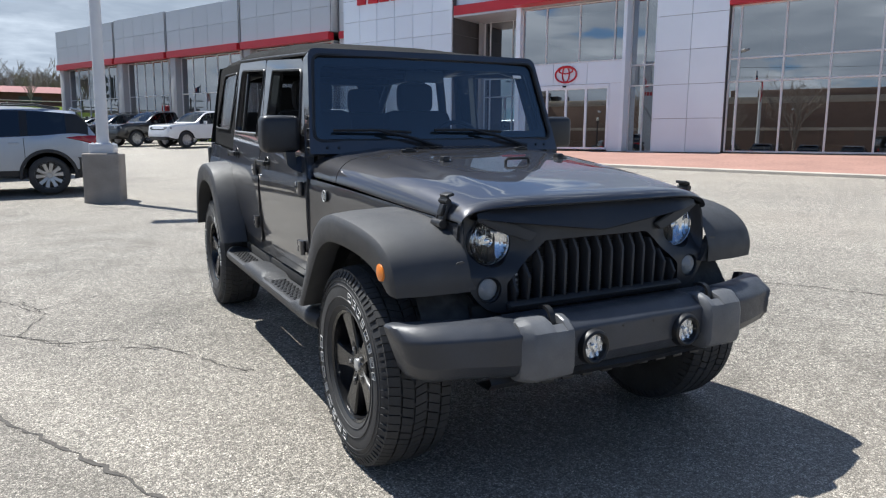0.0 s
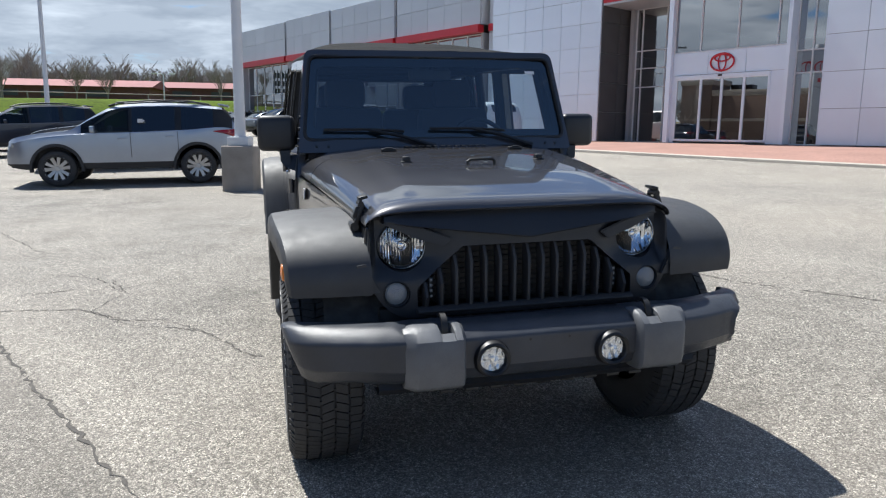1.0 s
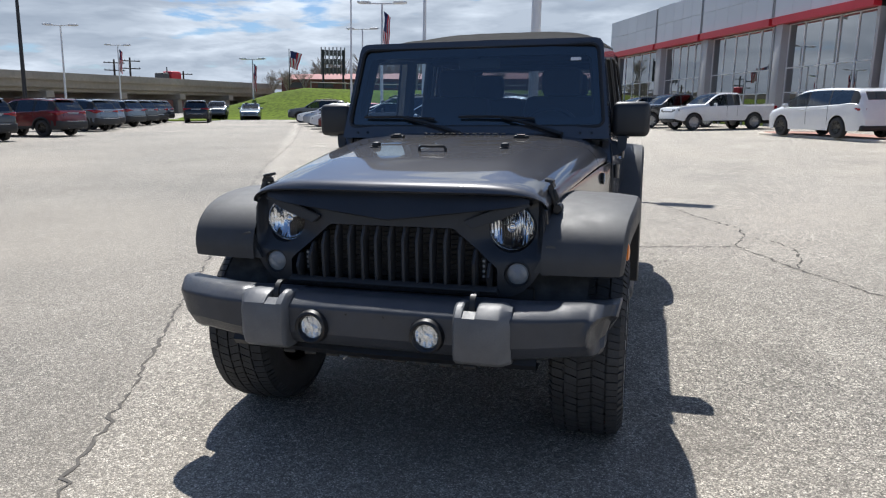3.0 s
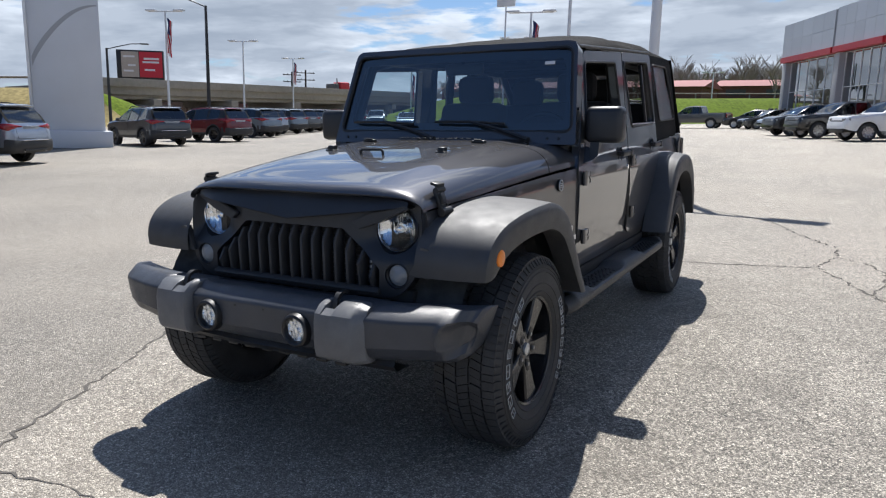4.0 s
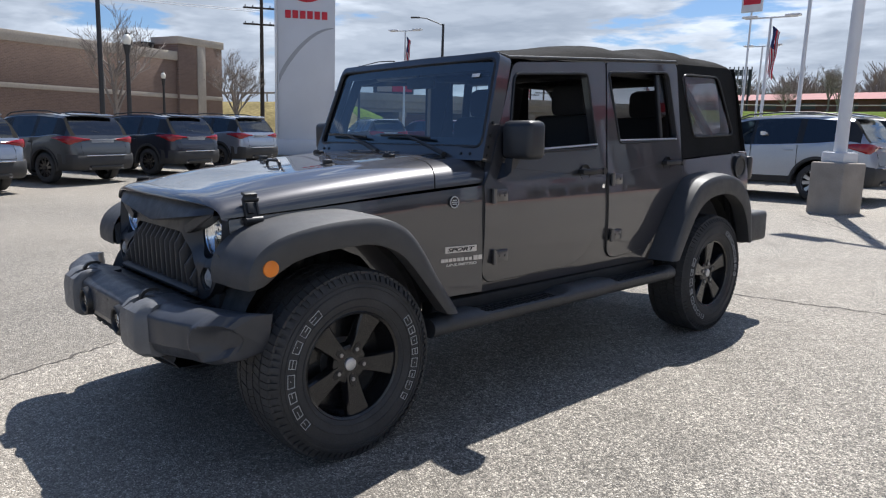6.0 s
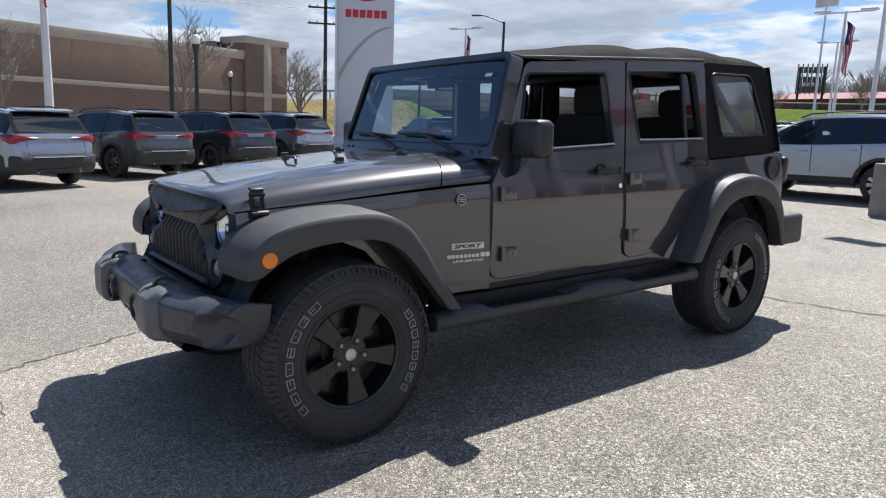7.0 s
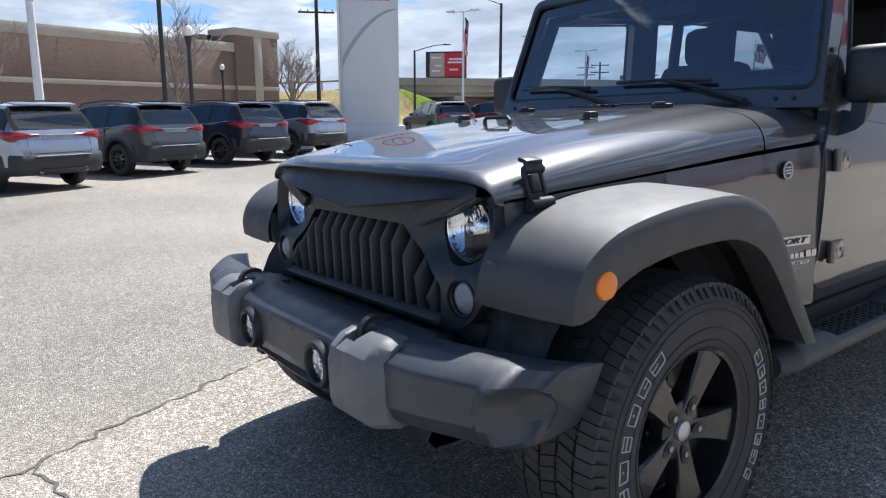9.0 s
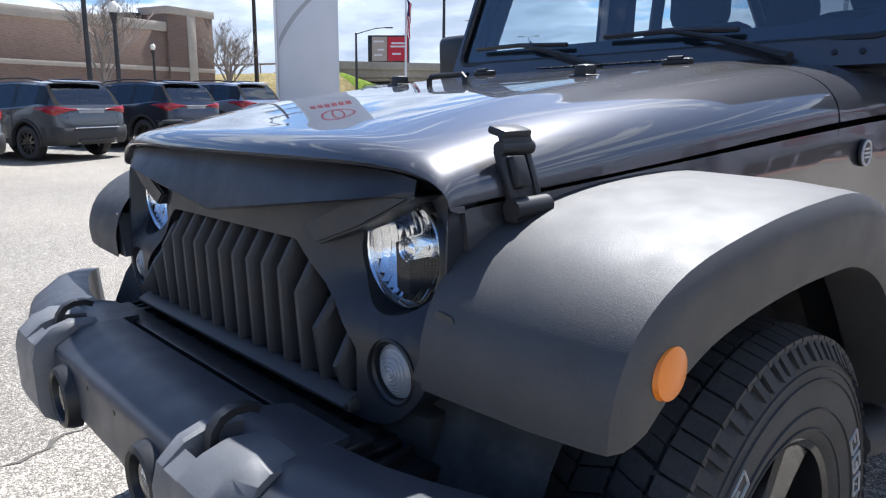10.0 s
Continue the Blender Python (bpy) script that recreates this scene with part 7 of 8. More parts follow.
# ---- poles, sign pylon, trees and distance ----
def light_pole(x, y, h, arms=True, base=0.0, turn=0.0, flagged=False, label="white steel light pole with a crossbar", thick=0.10):
    pole = thing("light_pole", label, "light pole", stand(x, y, turn), "light poles on the lot")
    z = 0.0
    if base:
        bm = bmesh.new()
        box(bm, (0, 0, base / 2 - 0.05), (0.60, 0.60, base + 0.1), 0.03, seg=3)
        part("concrete_base", bm, BASE_CONC, pole, "square weathered concrete base")
        bm = bmesh.new()
        box(bm, (0, 0, base + 0.085), (0.40, 0.40, 0.17), 0.02)
        for dx in (-0.14, 0.14):
            for dy in (-0.14, 0.14):
                rod(bm, (dx, dy, base + 0.16), (dx, dy, base + 0.19), 0.018, seg=6)
        part("base_flange", bm, POLE_WHITE, pole)
        z = base + 0.16
    bm = bmesh.new()
    rod(bm, (0, 0, z), (0, 0, h), 0.104 if base else thick, 0.08 if base else thick * 0.6, seg=16)
    part("shaft", bm, POLE_WHITE, pole)
    if arms:
        bm = bmesh.new()
        box(bm, (0, 0, h + 0.02), (2.6, 0.10, 0.08), 0.02)
        part("crossbar", bm, POLE_WHITE, pole)
        for s in (-1, 1):
            bm = bmesh.new()
            box(bm, (s * 1.05, 0, h + 0.09), (0.75, 0.36, 0.11), 0.03)
            part("lamp_head", bm, POLE_WHITE, pole)
    if flagged:
        add_flag(pole, h - 0.4, 2.4)
    return pole


def add_flag(pole, top, drop, fly=0.42):
    """A striped flag that hangs along the pole or flies out from it."""
    def strip(name, mat, a, b, lo, hi):
        bm = bmesh.new()
        rows = []
        for i in range(7):
            v = lo + (hi - lo) * i / 6
            row = []
            for j in range(5):
                u = a + (b - a) * j / 4
                x = 0.10 + fly * u * (0.55 + 0.45 * (1 - v)) + 0.04 * math.sin(v * 9 + u * 4)
                row.append((x, 0.09 * math.sin(u * 9 + v * 5), top - drop * v - 0.35 * u))
            rows.append(row)
        loft(bm, rows)
        part(name, bm, mat, pole)

    for k in range(7):
        strip("flag_stripe", FLAG_RED if k % 2 == 0 else FLAG_WHITE, k / 7, (k + 1) / 7, 0.42 if k < 4 else 0.0, 1.0)
    strip("flag_canton", FLAG_BLUE, 0.0, 4 / 7, 0.0, 0.42)


light_pole(-1.30, 11.35, 6.6, base=0.85, turn=-14)
light_pole(-9.0, 28.6, 8.6, arms=False, label="tall white steel pole among parked cars")
light_pole(-14.0, 36.4, 6.95, turn=10, flagged=True, label="white light pole with a hanging flag")
light_pole(-22.6, 54.5, 7.5, turn=5)
light_pole(-37.4, 61.7, 5.75, turn=0, flagged=True, label="far white light pole with a flag")
light_pole(-40.1, 32.9, 8.4, turn=20, flagged=True, label="white light pole with a hanging flag")
light_pole(-47.0, 47.4, 7.9, turn=20)
light_pole(-57.0, 66.0, 7.9, turn=20, flagged=True, label="far white light pole with a flag")
light_pole(-32.6, 3.6, 9.2, arms=False, flagged=True, thick=0.2, label="white flag pole behind the parked cars")
light_pole(-12.0, 92.0, 6.0)
banner = light_pole(-22.7, 52.3, 11.5, arms=False, label="tall white sign pole")
bm = bmesh.new()
box(bm, (0, 0, 10.6), (1.6, 0.18, 1.5), 0.04)
part("sign_box", bm, POLE_WHITE, banner)
bm = bmesh.new()
box(bm, (0, -0.10, 10.6), (1.3, 0.02, 0.4))
part("sign_print", bm, SIGN_RED, banner)
for x, y in ((-36.6, 67.9),):
    pole = thing("flag_pole", "slender flag pole on the grass bank", "flag pole", stand(x, y))
    bm = bmesh.new()
    rod(bm, (0, 0, 0), (0, 0, 7.2), 0.06, 0.04)
    part("shaft", bm, POLE_BLACK, pole)
    add_flag(pole, 7.0, 1.7, 1.5)

# the sign pylon
pylon = thing("sign_pylon", "tall white and grey sign pylon with red characters", "sign", stand(-25.4, 15.5, 0) @ Matrix.Rotation(radians(58), 4, "Z"))


def pylon_box(name, mat, centre, size, bevel=0.02, label=""):
    bm = bmesh.new()
    box(bm, centre, size, bevel)
    return part(name, bm, mat, pylon, label)


pylon_box("slab", PYLON_WHITE, (0, 0.35, 4.6), (2.55, 0.85, 9.2), 0.03)
pylon_box("plinth", PYLON_WHITE, (0.05, 0.35, 0.35), (2.95, 1.2, 0.7), 0.03)
pylon_box("edge_strip", FRAME_ALU, (-1.33, 0.30, 4.6), (0.10, 1.0, 9.2), 0.01)
bm = bmesh.new()
arc = [(-1.2 + 2.4 * t, 3.55 + 2.15 * math.sin(t * math.pi / 2) ** 0.8) for t in span(0, 1, 24)]
for (xa, za), (xb, zb) in zip(arc, arc[1:]):
    t = (xa + 1.2) / 2.4
    th = 0.55 * (1 - t) + 0.06
    vs = [bm.verts.new(q) for q in ((xa, -0.083, za), (xb, -0.083, zb), (xb, -0.083, zb - th * 0.6), (xa, -0.083, za - th * 0.6))]
    bm.faces.new(vs)
part("swoosh", bm, SIGN_GREY, pylon, "grey curved stripe")
for k in range(6):
    pylon_box("sign_block", SIGN_RED, (-0.80 + 0.32 * k, -0.09, 6.2), (0.25, 0.03, 0.34), 0.01)
bm = bmesh.new()
for rx, rz, w in ((0.75, 0.5, 0.055), (0.25, 0.46, 0.045)):
    tube(bm, [(rx * math.cos(2 * math.pi * k / 36), -0.09, 7.3 + rz * math.sin(2 * math.pi * k / 36)) for k in range(37)], w, seg=6, caps=False)
part("emblem", bm, SIGN_RED, pylon)


def street_lamp(x, y, h, arm, turn, label="black street lamp with an arm"):
    lamp = thing("street_lamp", label, "street lamp", stand(x, y, turn), "street lamps")
    bm = bmesh.new()
    rod(bm, (0, 0, 0), (0, 0, h), 0.16, 0.10)
    part("pole", bm, POLE_BLACK, lamp)
    bm = bmesh.new()
    tube(bm, [(0, 0, h - 0.1), (arm * 0.3, 0, h + 0.15), (arm * 0.7, 0, h + 0.45), (arm, 0, h + 0.5)], 0.045)
    part("arm", bm, POLE_BLACK, lamp)
    bm = bmesh.new()
    box(bm, (arm * 1.12, 0, h + 0.5), (0.75, 0.28, 0.12), 0.04)
    part("lamp_head", bm, POLE_BLACK, lamp)


street_lamp(-41.9, 38.3, 9.6, -2.1, 40)
street_lamp(-58.5, 41.6, 7.4, 3.0, 40)
street_lamp(-43.0, 11.9, 15.0, -1.5, 20, "tall black pole behind the parked cars")


def globe_lamp(x, y, h, s=1.0):
    lamp = thing("globe_lamp", "black lamp post with a milky acorn globe", "street lamp", stand(x, y), "globe lamps")
    bm = bmesh.new()
    rod(bm, (0, 0, 0), (0, 0, h), 0.15 * s, 0.10 * s, seg=12)
    lathe(bm, [(0.0, h + 0.05), (0.22 * s, h + 0.02), (0.16 * s, h - 0.3), (0.12 * s, h - 0.5)], axis="z", seg=14)
    part("post", bm, POLE_BLACK, lamp)
    bm = bmesh.new()
    lathe(bm, [(0.13 * s, h), (0.20 * s, h + 0.10 * s), (0.245 * s, h + 0.28 * s), (0.235 * s, h + 0.42 * s), (0.15 * s, h + 0.56 * s), (0.10 * s, h + 0.60 * s), (0.0, h + 0.64 * s)], axis="z", seg=18)
    part("globe", bm, LAMP_GLOBE, lamp)
    bm = bmesh.new()
    lathe(bm, [(0.11 * s, h + 0.58 * s), (0.09 * s, h + 0.66 * s), (0.03 * s, h + 0.72 * s), (0.035 * s, h + 0.78 * s), (0.0, h + 0.95 * s)], axis="z", seg=12)
    part("finial", bm, POLE_BLACK, lamp)


globe_lamp(-39.7, 12.4, 5.75)
globe_lamp(-55.0, 20.1, 4.9, 0.8)


def utility_pole(x, y, h, turn):
    pole = thing("utility_pole", "tarred wooden utility pole with crossarms", "utility pole", stand(x, y, turn), "utility poles")
    bm = bmesh.new()
    rod(bm, (0, 0, 0), (0, 0, h), 0.22, 0.15)
    part("pole", bm, WOOD_POLE, pole)
    for k, z in enumerate((h - 0.6, h - 1.9, h - 3.4)):
        bm = bmesh.new()
        box(bm, (0, -0.15, z), (3.4, 0.14, 0.16))
        for x in (-1.5, -0.8, 0.8, 1.5):
            rod(bm, (x, -0.15, z), (x, -0.15, z + 0.25), 0.05)
        part("crossarm", bm, WOOD_POLE, pole)


utility_pole(-61.1, 31.95, 14.2, 62)
utility_pole(-87.8, 105.5, 9.6, 40)
utility_pole(-90.4, 104.6, 9.3, 40)
utility_pole(-86.6, 119.0, 7.9, 40)

# overhead wires
for dz, off in ((0, 0), (-1.3, 0.5), (-1.3, -0.5)):
    bm = bmesh.new()
    a, b = Vector((-61.1, 31.95, 14.0 + dz)), Vector((-52.0, -60.0, 15.5 + dz))
    tube(bm, [a.lerp(b, k / 16) + Vector((off, 0, -1.6 * 4 * (k / 16) * (1 - k / 16))) for k in range(17)], 0.02, seg=5)
    lone("overhead_wire", bm, POLE_BLACK, "dark overhead wire strung from the utility pole", "wire", "overhead wires")

# the big brick store
store = thing("brick_store", "long brown brick store building with pale stone bands", "building", Matrix.Translation((-59.0, 0.7, 0.5)) @ TILT @ Matrix.Rotation(math.atan2(25.1, -7.9), 4, "Z"))


def store_box(name, mat, x, y, z, label=""):
    bm = bmesh.new()
    box(bm, (sum(x) / 2, sum(y) / 2, sum(z) / 2), (x[1] - x[0], y[1] - y[0], z[1] - z[0]), 0.02)
    return part(name, bm, mat, store, label)


store_box("wall", WALL_BRICK, (-45, 26.4), (0, 25), (-0.5, 8.0))
store_box("stone_band", STONE_BAND, (-45, 26.4), (-0.08, 0.0), (4.25, 4.65))
store_box("cornice", STONE_BAND, (-45, 26.4), (-0.18, 0.3), (7.85, 8.7))
store_box("tower", WALL_BRICK, (26.4, 31.8), (-0.3, 3.4), (-0.5, 9.6))
store_box("tower_cap", STONE_BAND, (26.25, 31.95), (-0.45, 3.6), (9.45, 10.15))
store_box("tower_band", STONE_BAND, (26.4, 31.85), (-0.36, -0.29), (4.25, 4.65))
store_box("tower_pilaster", STONE_BAND, (28.6, 29.6), (-0.42, -0.3), (-0.5, 9.5))
store_box("roof_unit", TRIM_BLACK, (25.0, 26.2), (3, 5), (8.6, 9.6))
store_box("raised_parapet", WALL_BRICK, (-45, -2.0), (-0.1, 1.0), (7.8, 9.6))
for x in (-6.0, 20.0):
    store_box("wall_lamp", POLE_WHITE, (x, x + 0.4), (-0.35, 0.0), (6.9, 7.2))

# overpass on piers, with open bays below
over = thing("overpass", "long concrete road overpass on piers", "bridge", Matrix.Translation((-70.0, 82.0, 0.0)) @ Matrix.Rotation(radians(-4.6), 4, "Z"))
bm = bmesh.new()
box(bm, (-6, 1, 4.95), (11.6, 74, 1.0), 0.05)
part("deck", bm, BRIDGE, over)
bm = bmesh.new()
box(bm, (0.15, 1, 5.85), (0.34, 78, 0.95), 0.03)
part("parapet", bm, BRIDGE, over)
for k, y in enumerate(span(-33, 35, 34)):
    bm = bmesh.new()
    box(bm, (0.325, y, 5.85), (0.02, 0.04, 0.93))
    part("parapet_joint", bm, BASE_CONC, over)
for x in (-1.0, -3.6, -6.2, -8.8):
    bm = bmesh.new()
    box(bm, (x, 1, 4.22), (0.45, 74, 0.5), 0.02)
    part("girder", bm, BRIDGE, over)
for y in (-24, -12, 0, 12, 24, 34):
    bm = bmesh.new()
    box(bm, (-5.0, y, 3.6), (10.5, 1.2, 0.8), 0.06)
    part("pier_cap", bm, BRIDGE, over)
    for x in (-0.9, -4.9, -9.0):
        bm = bmesh.new()
        box(bm, (x, y, 1.7), (1.0, 1.0, 3.4), 0.10)
        part("pier_column", bm, BRIDGE, over)
# shops on the far side of the street, seen through the bays
for y0, y1, mat, top in ((-33, -21, BARN_WALL, 4.6), (-21, -9, WALL_BRICK, 4.6), (-9, 6, BARN_WALL, 4.5), (6, 19, WALL_BRICK, 4.3)):
    bm = bmesh.new()
    box(bm, (-17.0, (y0 + y1) / 2, top / 2), (6, y1 - y0 - 0.4, top), 0.03)
    row = part("street_shop", bm, mat, over)
    for k in range(3):
        bm = bmesh.new()
        y = y0 + (y1 - y0) * (k + 0.5) / 3
        box(bm, (-13.98, y, 1.75), (0.08, 2.3, 1.9))
        part("shop_window", bm, DARK_WALL, row)
# abutments with sloped paving
for y, way in ((-33.5, 1), (37.0, -1)):
    bm = bmesh.new()
    loft(bm, [[(x, y - way * 5, -0.5), (x, y - way * 5, 4.4), (x, y + way * 1.0, 4.4), (x, y + way * 8.5, 0.2), (x, y + way * 8.5, -0.5)] for x in (-11.8, -0.2)], closed=True, caps=True)
    part("slope_paving", bm, BASE_CONC, over, "sloping concrete paving under the end of the bridge")
# lorry and billboard beyond it
lorry = thing("lorry", "dark red lorry crossing the overpass", "lorry", Matrix.Translation((-71.4, 95.2, 5.47)) @ Matrix.Rotation(radians(-4.6), 4, "Z"))
bm = bmesh.new()
box(bm, (0, 0, 1.35), (1.9, 2.3, 1.5), 0.25, seg=3)
part("load", bm, RED_BAND, lorry)
bm = bmesh.new()
box(bm, (0, -2.2, 1.0), (1.8, 1.4, 1.6), 0.2)
rod(bm, (0.3, -1.4, 1.2), (0.3, -1.4, 2.7), 0.09)
part("cab", bm, DARK_WALL, lorry)
bm = bmesh.new()
box(bm, (0, -0.6, 0.4), (1.7, 5.0, 0.5), 0.05)
part("chassis", bm, TRIM_BLACK, lorry)
board = thing("billboard", "red and grey roadside billboard", "billboard", stand(-100.0, 78.4, 40))
bm = bmesh.new()
box(bm, (-0.2, 0.25, 9.3), (7.3, 0.9, 4.7), 0.03)
part("board", bm, TRIM_BLACK, board)
for x0, w, mat in ((-1.75, 2.7, STONE_BAND), (1.5, 3.6, SIGN_RED)):
    bm = bmesh.new()
    box(bm, (x0, -0.24, 9.35), (w, 0.04, 4.1))
    part("poster", bm, mat, board)
for z, x, w in ((10.3, 1.6, 2.4), (9.75, 1.5, 2.6), (8.5, 1.3, 1.6), (10.6, -1.9, 1.8), (9.2, -1.5, 1.2), (8.3, -2.0, 1.5)):
    bm = bmesh.new()
    box(bm, (x, -0.28, z), (w, 0.03, 0.30))
    part("poster_bar", bm, FLAG_WHITE, board)
for x in (-3, 3):
    bm = bmesh.new()
    rod(bm, (x, 0, 0), (x, 0, 7.2), 0.25)
    part("leg", bm, POLE_BLACK, board)
back_board = thing("roadside_hoarding", "dark steel back of a roadside billboard", "billboard", stand(-38.6, 83.6, 20))
bm = bmesh.new()
for k in range(7):
    rod(bm, (-1.5 + 0.5 * k, 0, 5.0), (-1.5 + 0.5 * k, 0, 8.5), 0.07)
for k in range(6):
    for z in (5.6, 6.7, 7.8):
        box(bm, (-1.25 + 0.5 * k, 0.15, z), (0.30, 0.12, 0.70))
part("board_back", bm, DARK_WALL, back_board)
for x in (-1.3, 1.3):
    bm = bmesh.new()
    rod(bm, (x, 0.2, 0), (x, 0.2, 8.2), 0.14)
    part("leg", bm, POLE_BLACK, back_board)


# grass banks
def bank(name, base, top, label, mat=GRASS, crest=True):
    bm = bmesh.new()
    rows = []
    for (bx, by), (tx, ty, tz) in zip(base, top):
        row = []
        for k in range(9):
            t = k / 8
            z = rise(bx, by) - 0.05 + (tz - rise(bx, by)) * (t * t * (3 - 2 * t))
            row.append((bx + (tx - bx) * t, by + (ty - by) * t, z + 0.06 * noise.noise(Vector((bx * 0.3, by * 0.3, k)))))
        if crest:
            row.append((tx + (tx - bx) * 3, ty + (ty - by) * 6, tz + 0.2))
        rows.append(row)
    loft(bm, rows)
    lone(name, bm, mat, label, "grass", kind="structure")


bank("grass_bank", [(-39.5, 52.5), (-34.7, 52.8), (-31, 53), (-27.5, 53.5), (-22, 60), (-15, 72), (-5, 85), (10, 95), (30, 110)], [(-44, 58, 0.7), (-39.5, 63, 2.3), (-36, 64, 3.3), (-32.8, 64.2, 3.7), (-27, 69, 3.5), (-19, 82, 3.7), (-8, 95, 3.8), (8, 106, 3.8), (28, 122, 3.8)], "bright mown grass bank")
bank("grass_bank", [(-66, 20), (-65, 30), (-64.5, 37), (-63, 44), (-61.5, 48)], [(-90, 20, 5.0), (-87, 31, 5.0), (-82, 39, 5.05), (-75, 44.5, 5.05), (-72.4, 47.5, 5.05)], "dry tan grass bank beside the overpass", DRY_GRASS)
bank("grass_bank", [(-61.5, 48), (-61, 51), (-62.5, 55), (-66, 57)], [(-72.4, 47.5, 5.05), (-71.5, 48, 5.0), (-70.5, 49, 4.4), (-69.5, 50, 3.8)], "green grass slope under the end of the overpass", crest=False)
lane_grass = bmesh.new()
plate(lane_grass, rounded([(-40.5, 47), (-34.5, 48), (-34.8, 52.4), (-41, 52)], 1.0, 4), (), lambda a, b, d: (a, b, rise(a, b) + 0.08 - d), 0.3)
lone("grass_island", lane_grass, GRASS, "small grass island at the lane's end", "grass", kind="structure")
# rail along the top of the bank
rail = thing("guard_rail", "grey guard rail on posts above the dry bank", "guard rail")
line = [(-91, 21.5), (-88, 31.5), (-83, 39.5), (-76, 45.2), (-72.6, 47.8)]
bm = bmesh.new()
tube(bm, [(x, y, 6.15) for x, y in line], 0.13, seg=6)
part("rail_beam", bm, BASE_CONC, rail)
for x, y in line + [((a[0] + b[0]) / 2, (a[1] + b[1]) / 2) for a, b in zip(line, line[1:])]:
    bm = bmesh.new()
    rod(bm, (x, y, 4.9), (x, y, 6.15), 0.09)
    part("post", bm, BASE_CONC, rail)
rail = thing("guard_rail", "long low grey guard rail on the grass bank", "guard rail")
bm = bmesh.new()
tube(bm, [(-32.8, 65.5, 4.25), (-27, 70.5, 4.1), (-19, 83.5, 4.3), (-8, 96.5, 4.4), (8, 107.5, 4.4), (28, 123, 4.4)], 0.06, seg=6)
part("rail_beam", bm, BASE_CONC, rail)
for a, b in ((-32.8, 65.5), (-30, 68), (-27, 70.5), (-23, 77), (-19, 83.5), (-13.5, 90), (-8, 96.5), (0, 102), (8, 107.5)):
    bm = bmesh.new()
    rod(bm, (a, b, 3.3), (a, b, 4.3), 0.08)
    part("post", bm, BASE_CONC, rail)

# long red-roofed sheds behind the bank
for x, y, ln, turn, zb in ((-38, 114, 46, -6, 5.0), (6, 122, 42, -6, 4.6), (50, 132, 44, -6, 4.4)):
    shed = thing("red_roofed_shed", "long low shed with a faded red metal roof", "building", Matrix.Translation((x, y, zb)) @ TILT @ Matrix.Rotation(radians(turn), 4, "Z"), "red-roofed sheds")
    bm = bmesh.new()
    box(bm, (0, 0, -0.6), (ln, 9, 3.8))
    part("wall", bm, BARN_WALL, shed)
    bm = bmesh.new()
    loft(bm, [[(s * (ln / 2 + 0.6), -5.3, 1.25), (s * (ln / 2 + 0.6), 0, 2.45), (s * (ln / 2 + 0.6), 5.3, 1.25), (s * (ln / 2 + 0.6), 0, 1.2)] for s in (-1, 1)], closed=True, caps=True)
    part("roof", bm, RED_ROOF, shed)
    for k in range(int(ln / 6)):
        bm = bmesh.new()
        box(bm, (-ln / 2 + 3 + 6 * k, -4.53, 0.3), (3.0, 0.1, 0.9))
        part("window", bm, DARK_WALL, shed)


# ---- bare trees ----
def grow(bm, rnd, start, way, length, radius, depth, seg):
    pts, p, w = [start], start, way
    n = 3
    for i in range(n):
        w = (w + Vector((rnd.gauss(0, 0.13), rnd.gauss(0, 0.13), rnd.gauss(0.05, 0.06)))).normalized()
        p = p + w * length / n
        pts.append(p)
    tube(bm, pts, [max(radius * (1 - 0.5 * i / n), 0.010) for i in range(n + 1)], seg=seg, caps=False)
    if depth == 0:
        return
    kids = rnd.randint(2, 4) if depth > 1 else rnd.randint(3, 5)
    for k in range(kids):
        t = rnd.uniform(0.35, 1.0)
        i = min(int(t * n), n - 1)
        q = pts[i].lerp(pts[i + 1], t * n - i)
        a = rnd.uniform(0, 2 * math.pi)
        spread = rnd.uniform(0.35, 0.72)
        side = Vector((math.cos(a), math.sin(a), 0.15))
        grow(bm, rnd, q, (w * (1 - spread * 0.45) + side * spread).normalized(), length * rnd.uniform(0.55, 0.78), radius * 0.52, depth - 1, 4 if depth < 3 else 5)


def bare_tree(seed, h):
    rnd = random.Random(seed)
    tree = thing("bare_tree", "leafless deciduous tree with fine branches", "tree", None, "bare trees")
    bm = bmesh.new()
    tube(bm, [(0, 0, -0.2), (0.02 * h, 0, h * 0.12), (0.01 * h, 0.01 * h, h * 0.3)], [h * 0.022, h * 0.018, h * 0.015], seg=8)
    part("trunk", bm, BARK, tree)
    bm = bmesh.new()
    for k in range(8):
        a = k * 0.8 + rnd.uniform(0, 0.6)
        s = rnd.uniform(0.12, 0.5)
        grow(bm, rnd, Vector((0.01 * h, 0.01 * h, h * rnd.uniform(0.18, 0.30))), Vector((math.cos(a) * s, math.sin(a) * s, 1)).normalized(), h * 0.30, h * 0.0105, 4, 5)
    part("crown", bm, BARK, tree, angle=0)
    return tree


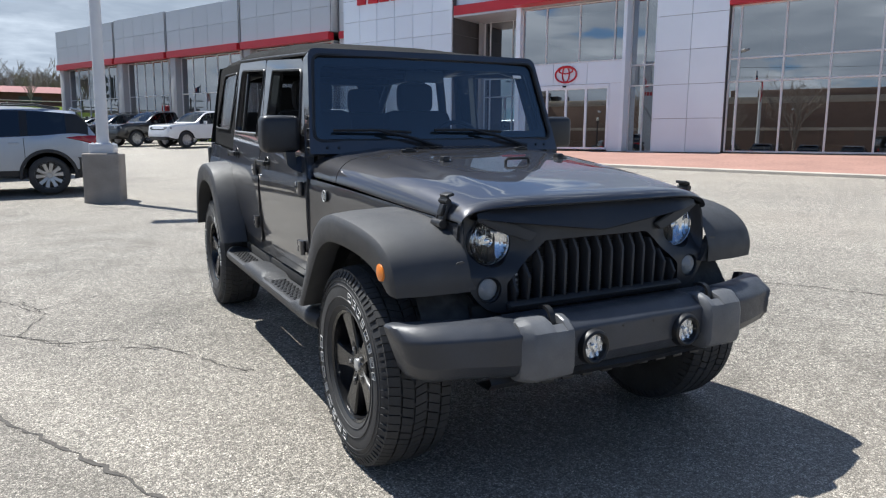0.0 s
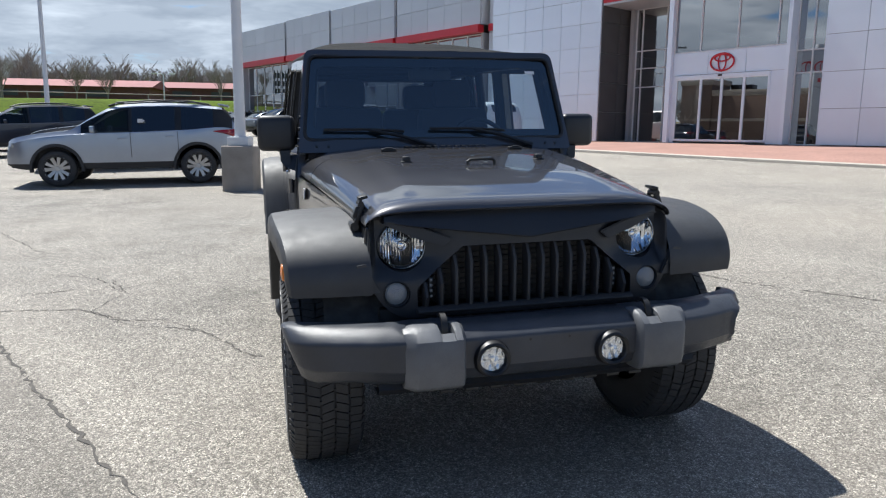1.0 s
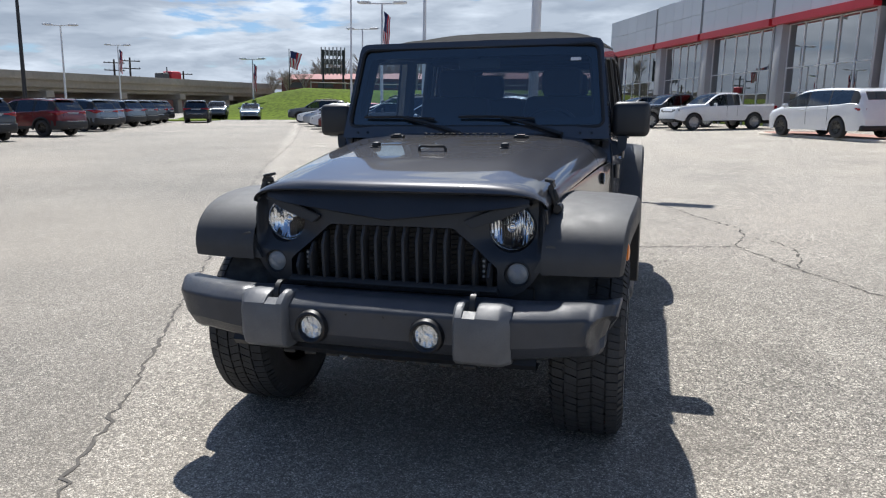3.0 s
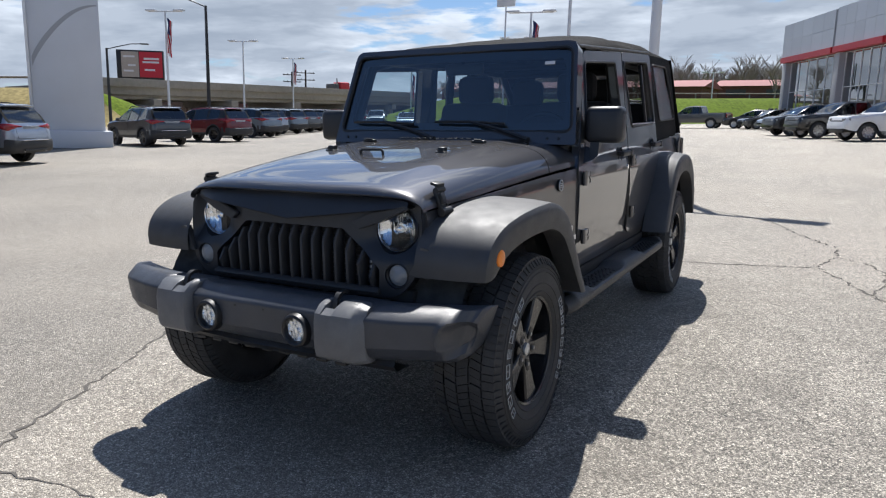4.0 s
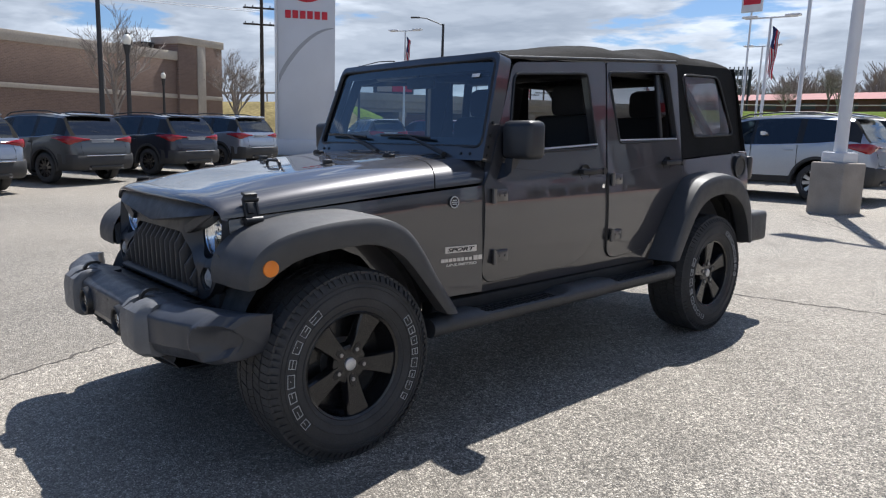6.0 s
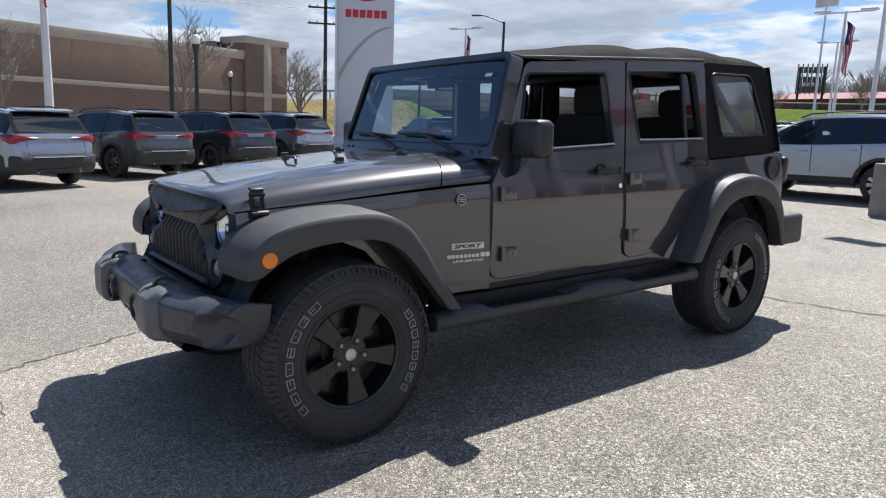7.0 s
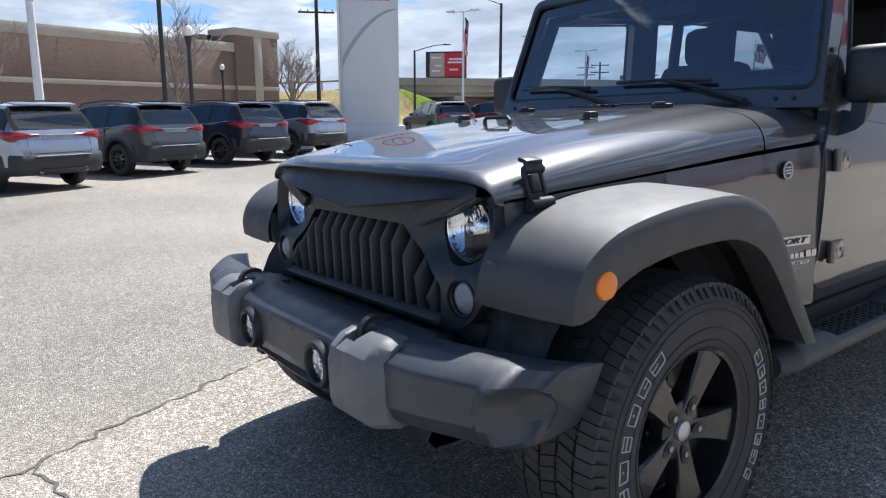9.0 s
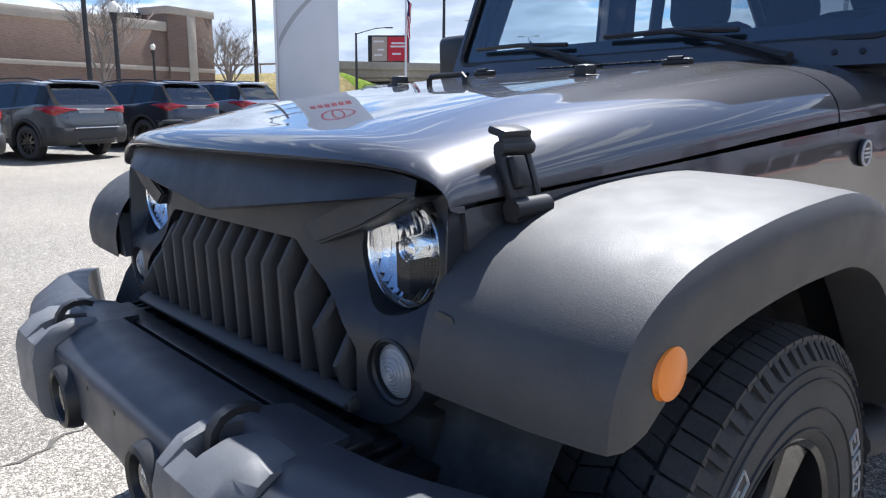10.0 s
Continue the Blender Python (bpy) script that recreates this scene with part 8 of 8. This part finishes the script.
t1, t2, t3 = bare_tree(3, 10.5), bare_tree(8, 9.6), bare_tree(21, 8.6)
t1.matrix_basis = stand(-52.5, 15.5, 0)
t2.matrix_basis = stand(-62.0, 29.5, 40)
t3.matrix_basis = stand(-50.0, 3.2, 10)
for base, x, y, turn, s, lift in ((t1, -47.0, -3.0, 90, 1.1, 0), (t2, -60.0, 106.3, 60, 0.62, 3.0), (t3, -55.5, 103.1, 150, 0.66, 3.0), (t1, -51.0, 99.8, 20, 0.52, 3.2), (t2, -39.3, 99.5, 75, 0.60, 3.4), (t3, -25.4, 76.7, 5, 0.62, 3.4), (t1, -29.9, 92.5, 130, 0.66, 3.4), (t3, -23.4, 99.6, 200, 0.64, 3.4), (t2, -20.6, 104.0, 280, 0.56, 3.6), (t1, -6.0, 108.0, 40, 0.60, 3.6)):
    copy_thing(base, Matrix.Translation((x, y, lift if lift else rise(x, y))) @ TILT @ Matrix.Rotation(radians(turn), 4, "Z") @ Matrix.Scale(s, 4))

# far leafless wood on the skyline
rnd = random.Random(5)
verts, faces = [], []


def stick(a, b, r0, r1):
    """A three-sided twig."""
    n = len(verts)
    for p, r in ((a, r0), (b, r1)):
        for k in range(3):
            verts.append((p.x + r * math.cos(2.1 * k), p.y + r * math.sin(2.1 * k), p.z))
    for k in range(3):
        j = (k + 1) % 3
        faces.append((n + k, n + j, n + 3 + j, n + 3 + k))


for k in range(2200):
    a = radians(-26 + 52 * k / 2200 + rnd.uniform(-0.2, 0.2))
    d = rnd.uniform(150, 215)
    x, y = d * math.sin(a), d * math.cos(a)
    h = rnd.uniform(6.5, 11.5) * (0.8 + 0.35 * noise.noise(Vector((k * 0.013, 4, 0))))
    z0 = 3.0
    stick(Vector((x, y, z0)), Vector((x, y, z0 + h * 0.85)), 0.12, 0.04)
    for i in range(10):
        t = rnd.uniform(0.3, 0.9)
        b = rnd.uniform(0, 6.28)
        ln = h * rnd.uniform(0.2, 0.4)
        q = Vector((x, y, z0 + h * t))
        e = q + Vector((math.cos(b) * ln * 0.6, math.sin(b) * ln * 0.6, ln * 0.8))
        stick(q, e, 0.07, 0.035)
        for j in range(4):
            b2 = b + rnd.uniform(-1, 1)
            f = q.lerp(e, 0.6)
            stick(f, f + Vector((math.cos(b2) * ln * 0.4, math.sin(b2) * ln * 0.4, ln * 0.5)), 0.045, 0.025)
me = bpy.data.meshes.new("far_wood")
me.from_pydata(verts, [], faces)
me.materials.append(BARK)
tagged(new("far_wood", me), "distant leafless brown wood on the skyline", "trees", kind="stuff")
bm = bmesh.new()
rows = []
for k in range(60):
    a = radians(-75 + 110 * k / 59)
    x, y = 240 * math.sin(a), 240 * math.cos(a)
    h = 6.5 + 1.5 * noise.noise(Vector((k * 0.7, 0, 0)))
    rows.append([(x, y, 0.5), (x, y, h)])
loft(bm, rows)
lone("backdrop_ridge", bm, BARN_WALL, "low dark wooded ridge in the distance", "hill", kind="structure")

# cracks in the asphalt
crack([(-24, 45), (-20, 38), (-11.45, 20.5), (-7.5, 11.5), (-5.5, 7.5), (-4.0, 4.7), (-3.3, 3.3), (-2.6, 1.95), (-2.2, 1.17), (-1.9, 0.6), (-1.7, 0.22), (-1.5, -0.15), (-1.3, -0.6), (-1.15, -0.96), (-0.95, -1.3), (-0.9, -1.6), (-0.7, -2.3)], 0.020, 1)
crack([(-0.96, -1.27), (-0.53, -1.17), (-0.3, -1.19), (-0.05, -1.5)], 0.013, 2)
crack([(0.1, -1.7), (0.23, -1.51), (0.35, -1.47), (0.5, -1.45)], 0.012, 3)
crack([(-3.6, 2.95), (-2.3, 2.7), (-2.1, 2.49), (-1.91, 2.3), (-1.66, 2.23), (-1.39, 1.9), (-1.24, 1.67), (-1.12, 1.37), (-0.99, 1.25)], 0.013, 4)
crack([(-2.9, 4.1), (-2.38, 3.77), (-2.13, 3.27), (-2.02, 3.36), (-1.7, 3.6)], 0.013, 5)
crack([(-3.91, 5.57), (-4.14, 6.94), (-3.58, 5.93), (-3.2, 5.2)], 0.013, 6)
crack([(-2.77, 3.27), (-2.46, 3.4), (-2.23, 3.65), (-2.06, 3.17), (-2.19, 2.6), (-1.86, 2.15), (-1.39, 1.9)], 0.012, 7)
crack([(0.2, 4.1), (0.7, 4.16), (1.11, 4.24), (1.86, 4.43), (2.0, 4.1), (2.24, 3.48), (2.48, 3.02), (2.7, 2.6), (2.9, 2.1), (3.36, 1.5), (3.66, 1.06), (3.87, 0.63), (4.6, -0.4), (5.4, -1.2)], 0.028, 8)
crack([(1.86, 4.43), (1.93, 4.8), (2.01, 5.08), (2.25, 4.85), (2.38, 4.44), (2.34, 3.87), (2.24, 3.48)], 0.022, 9)
crack([(-1.6, 10.6), (-0.44, 9.34), (0.53, 8.09), (1.21, 7.53), (1.62, 6.45), (2.02, 5.6), (2.01, 5.08)], 0.026, 10)
crack([(-12, 9.5), (-8, 9.0), (-4.5, 9.8), (-0.9, 9.9), (3.5, 9.3), (9, 10.5)], 0.02, 11)
crack([(-20, 20), (-14, 17), (-9, 18.5), (-6, 16.5)], 0.03, 12)
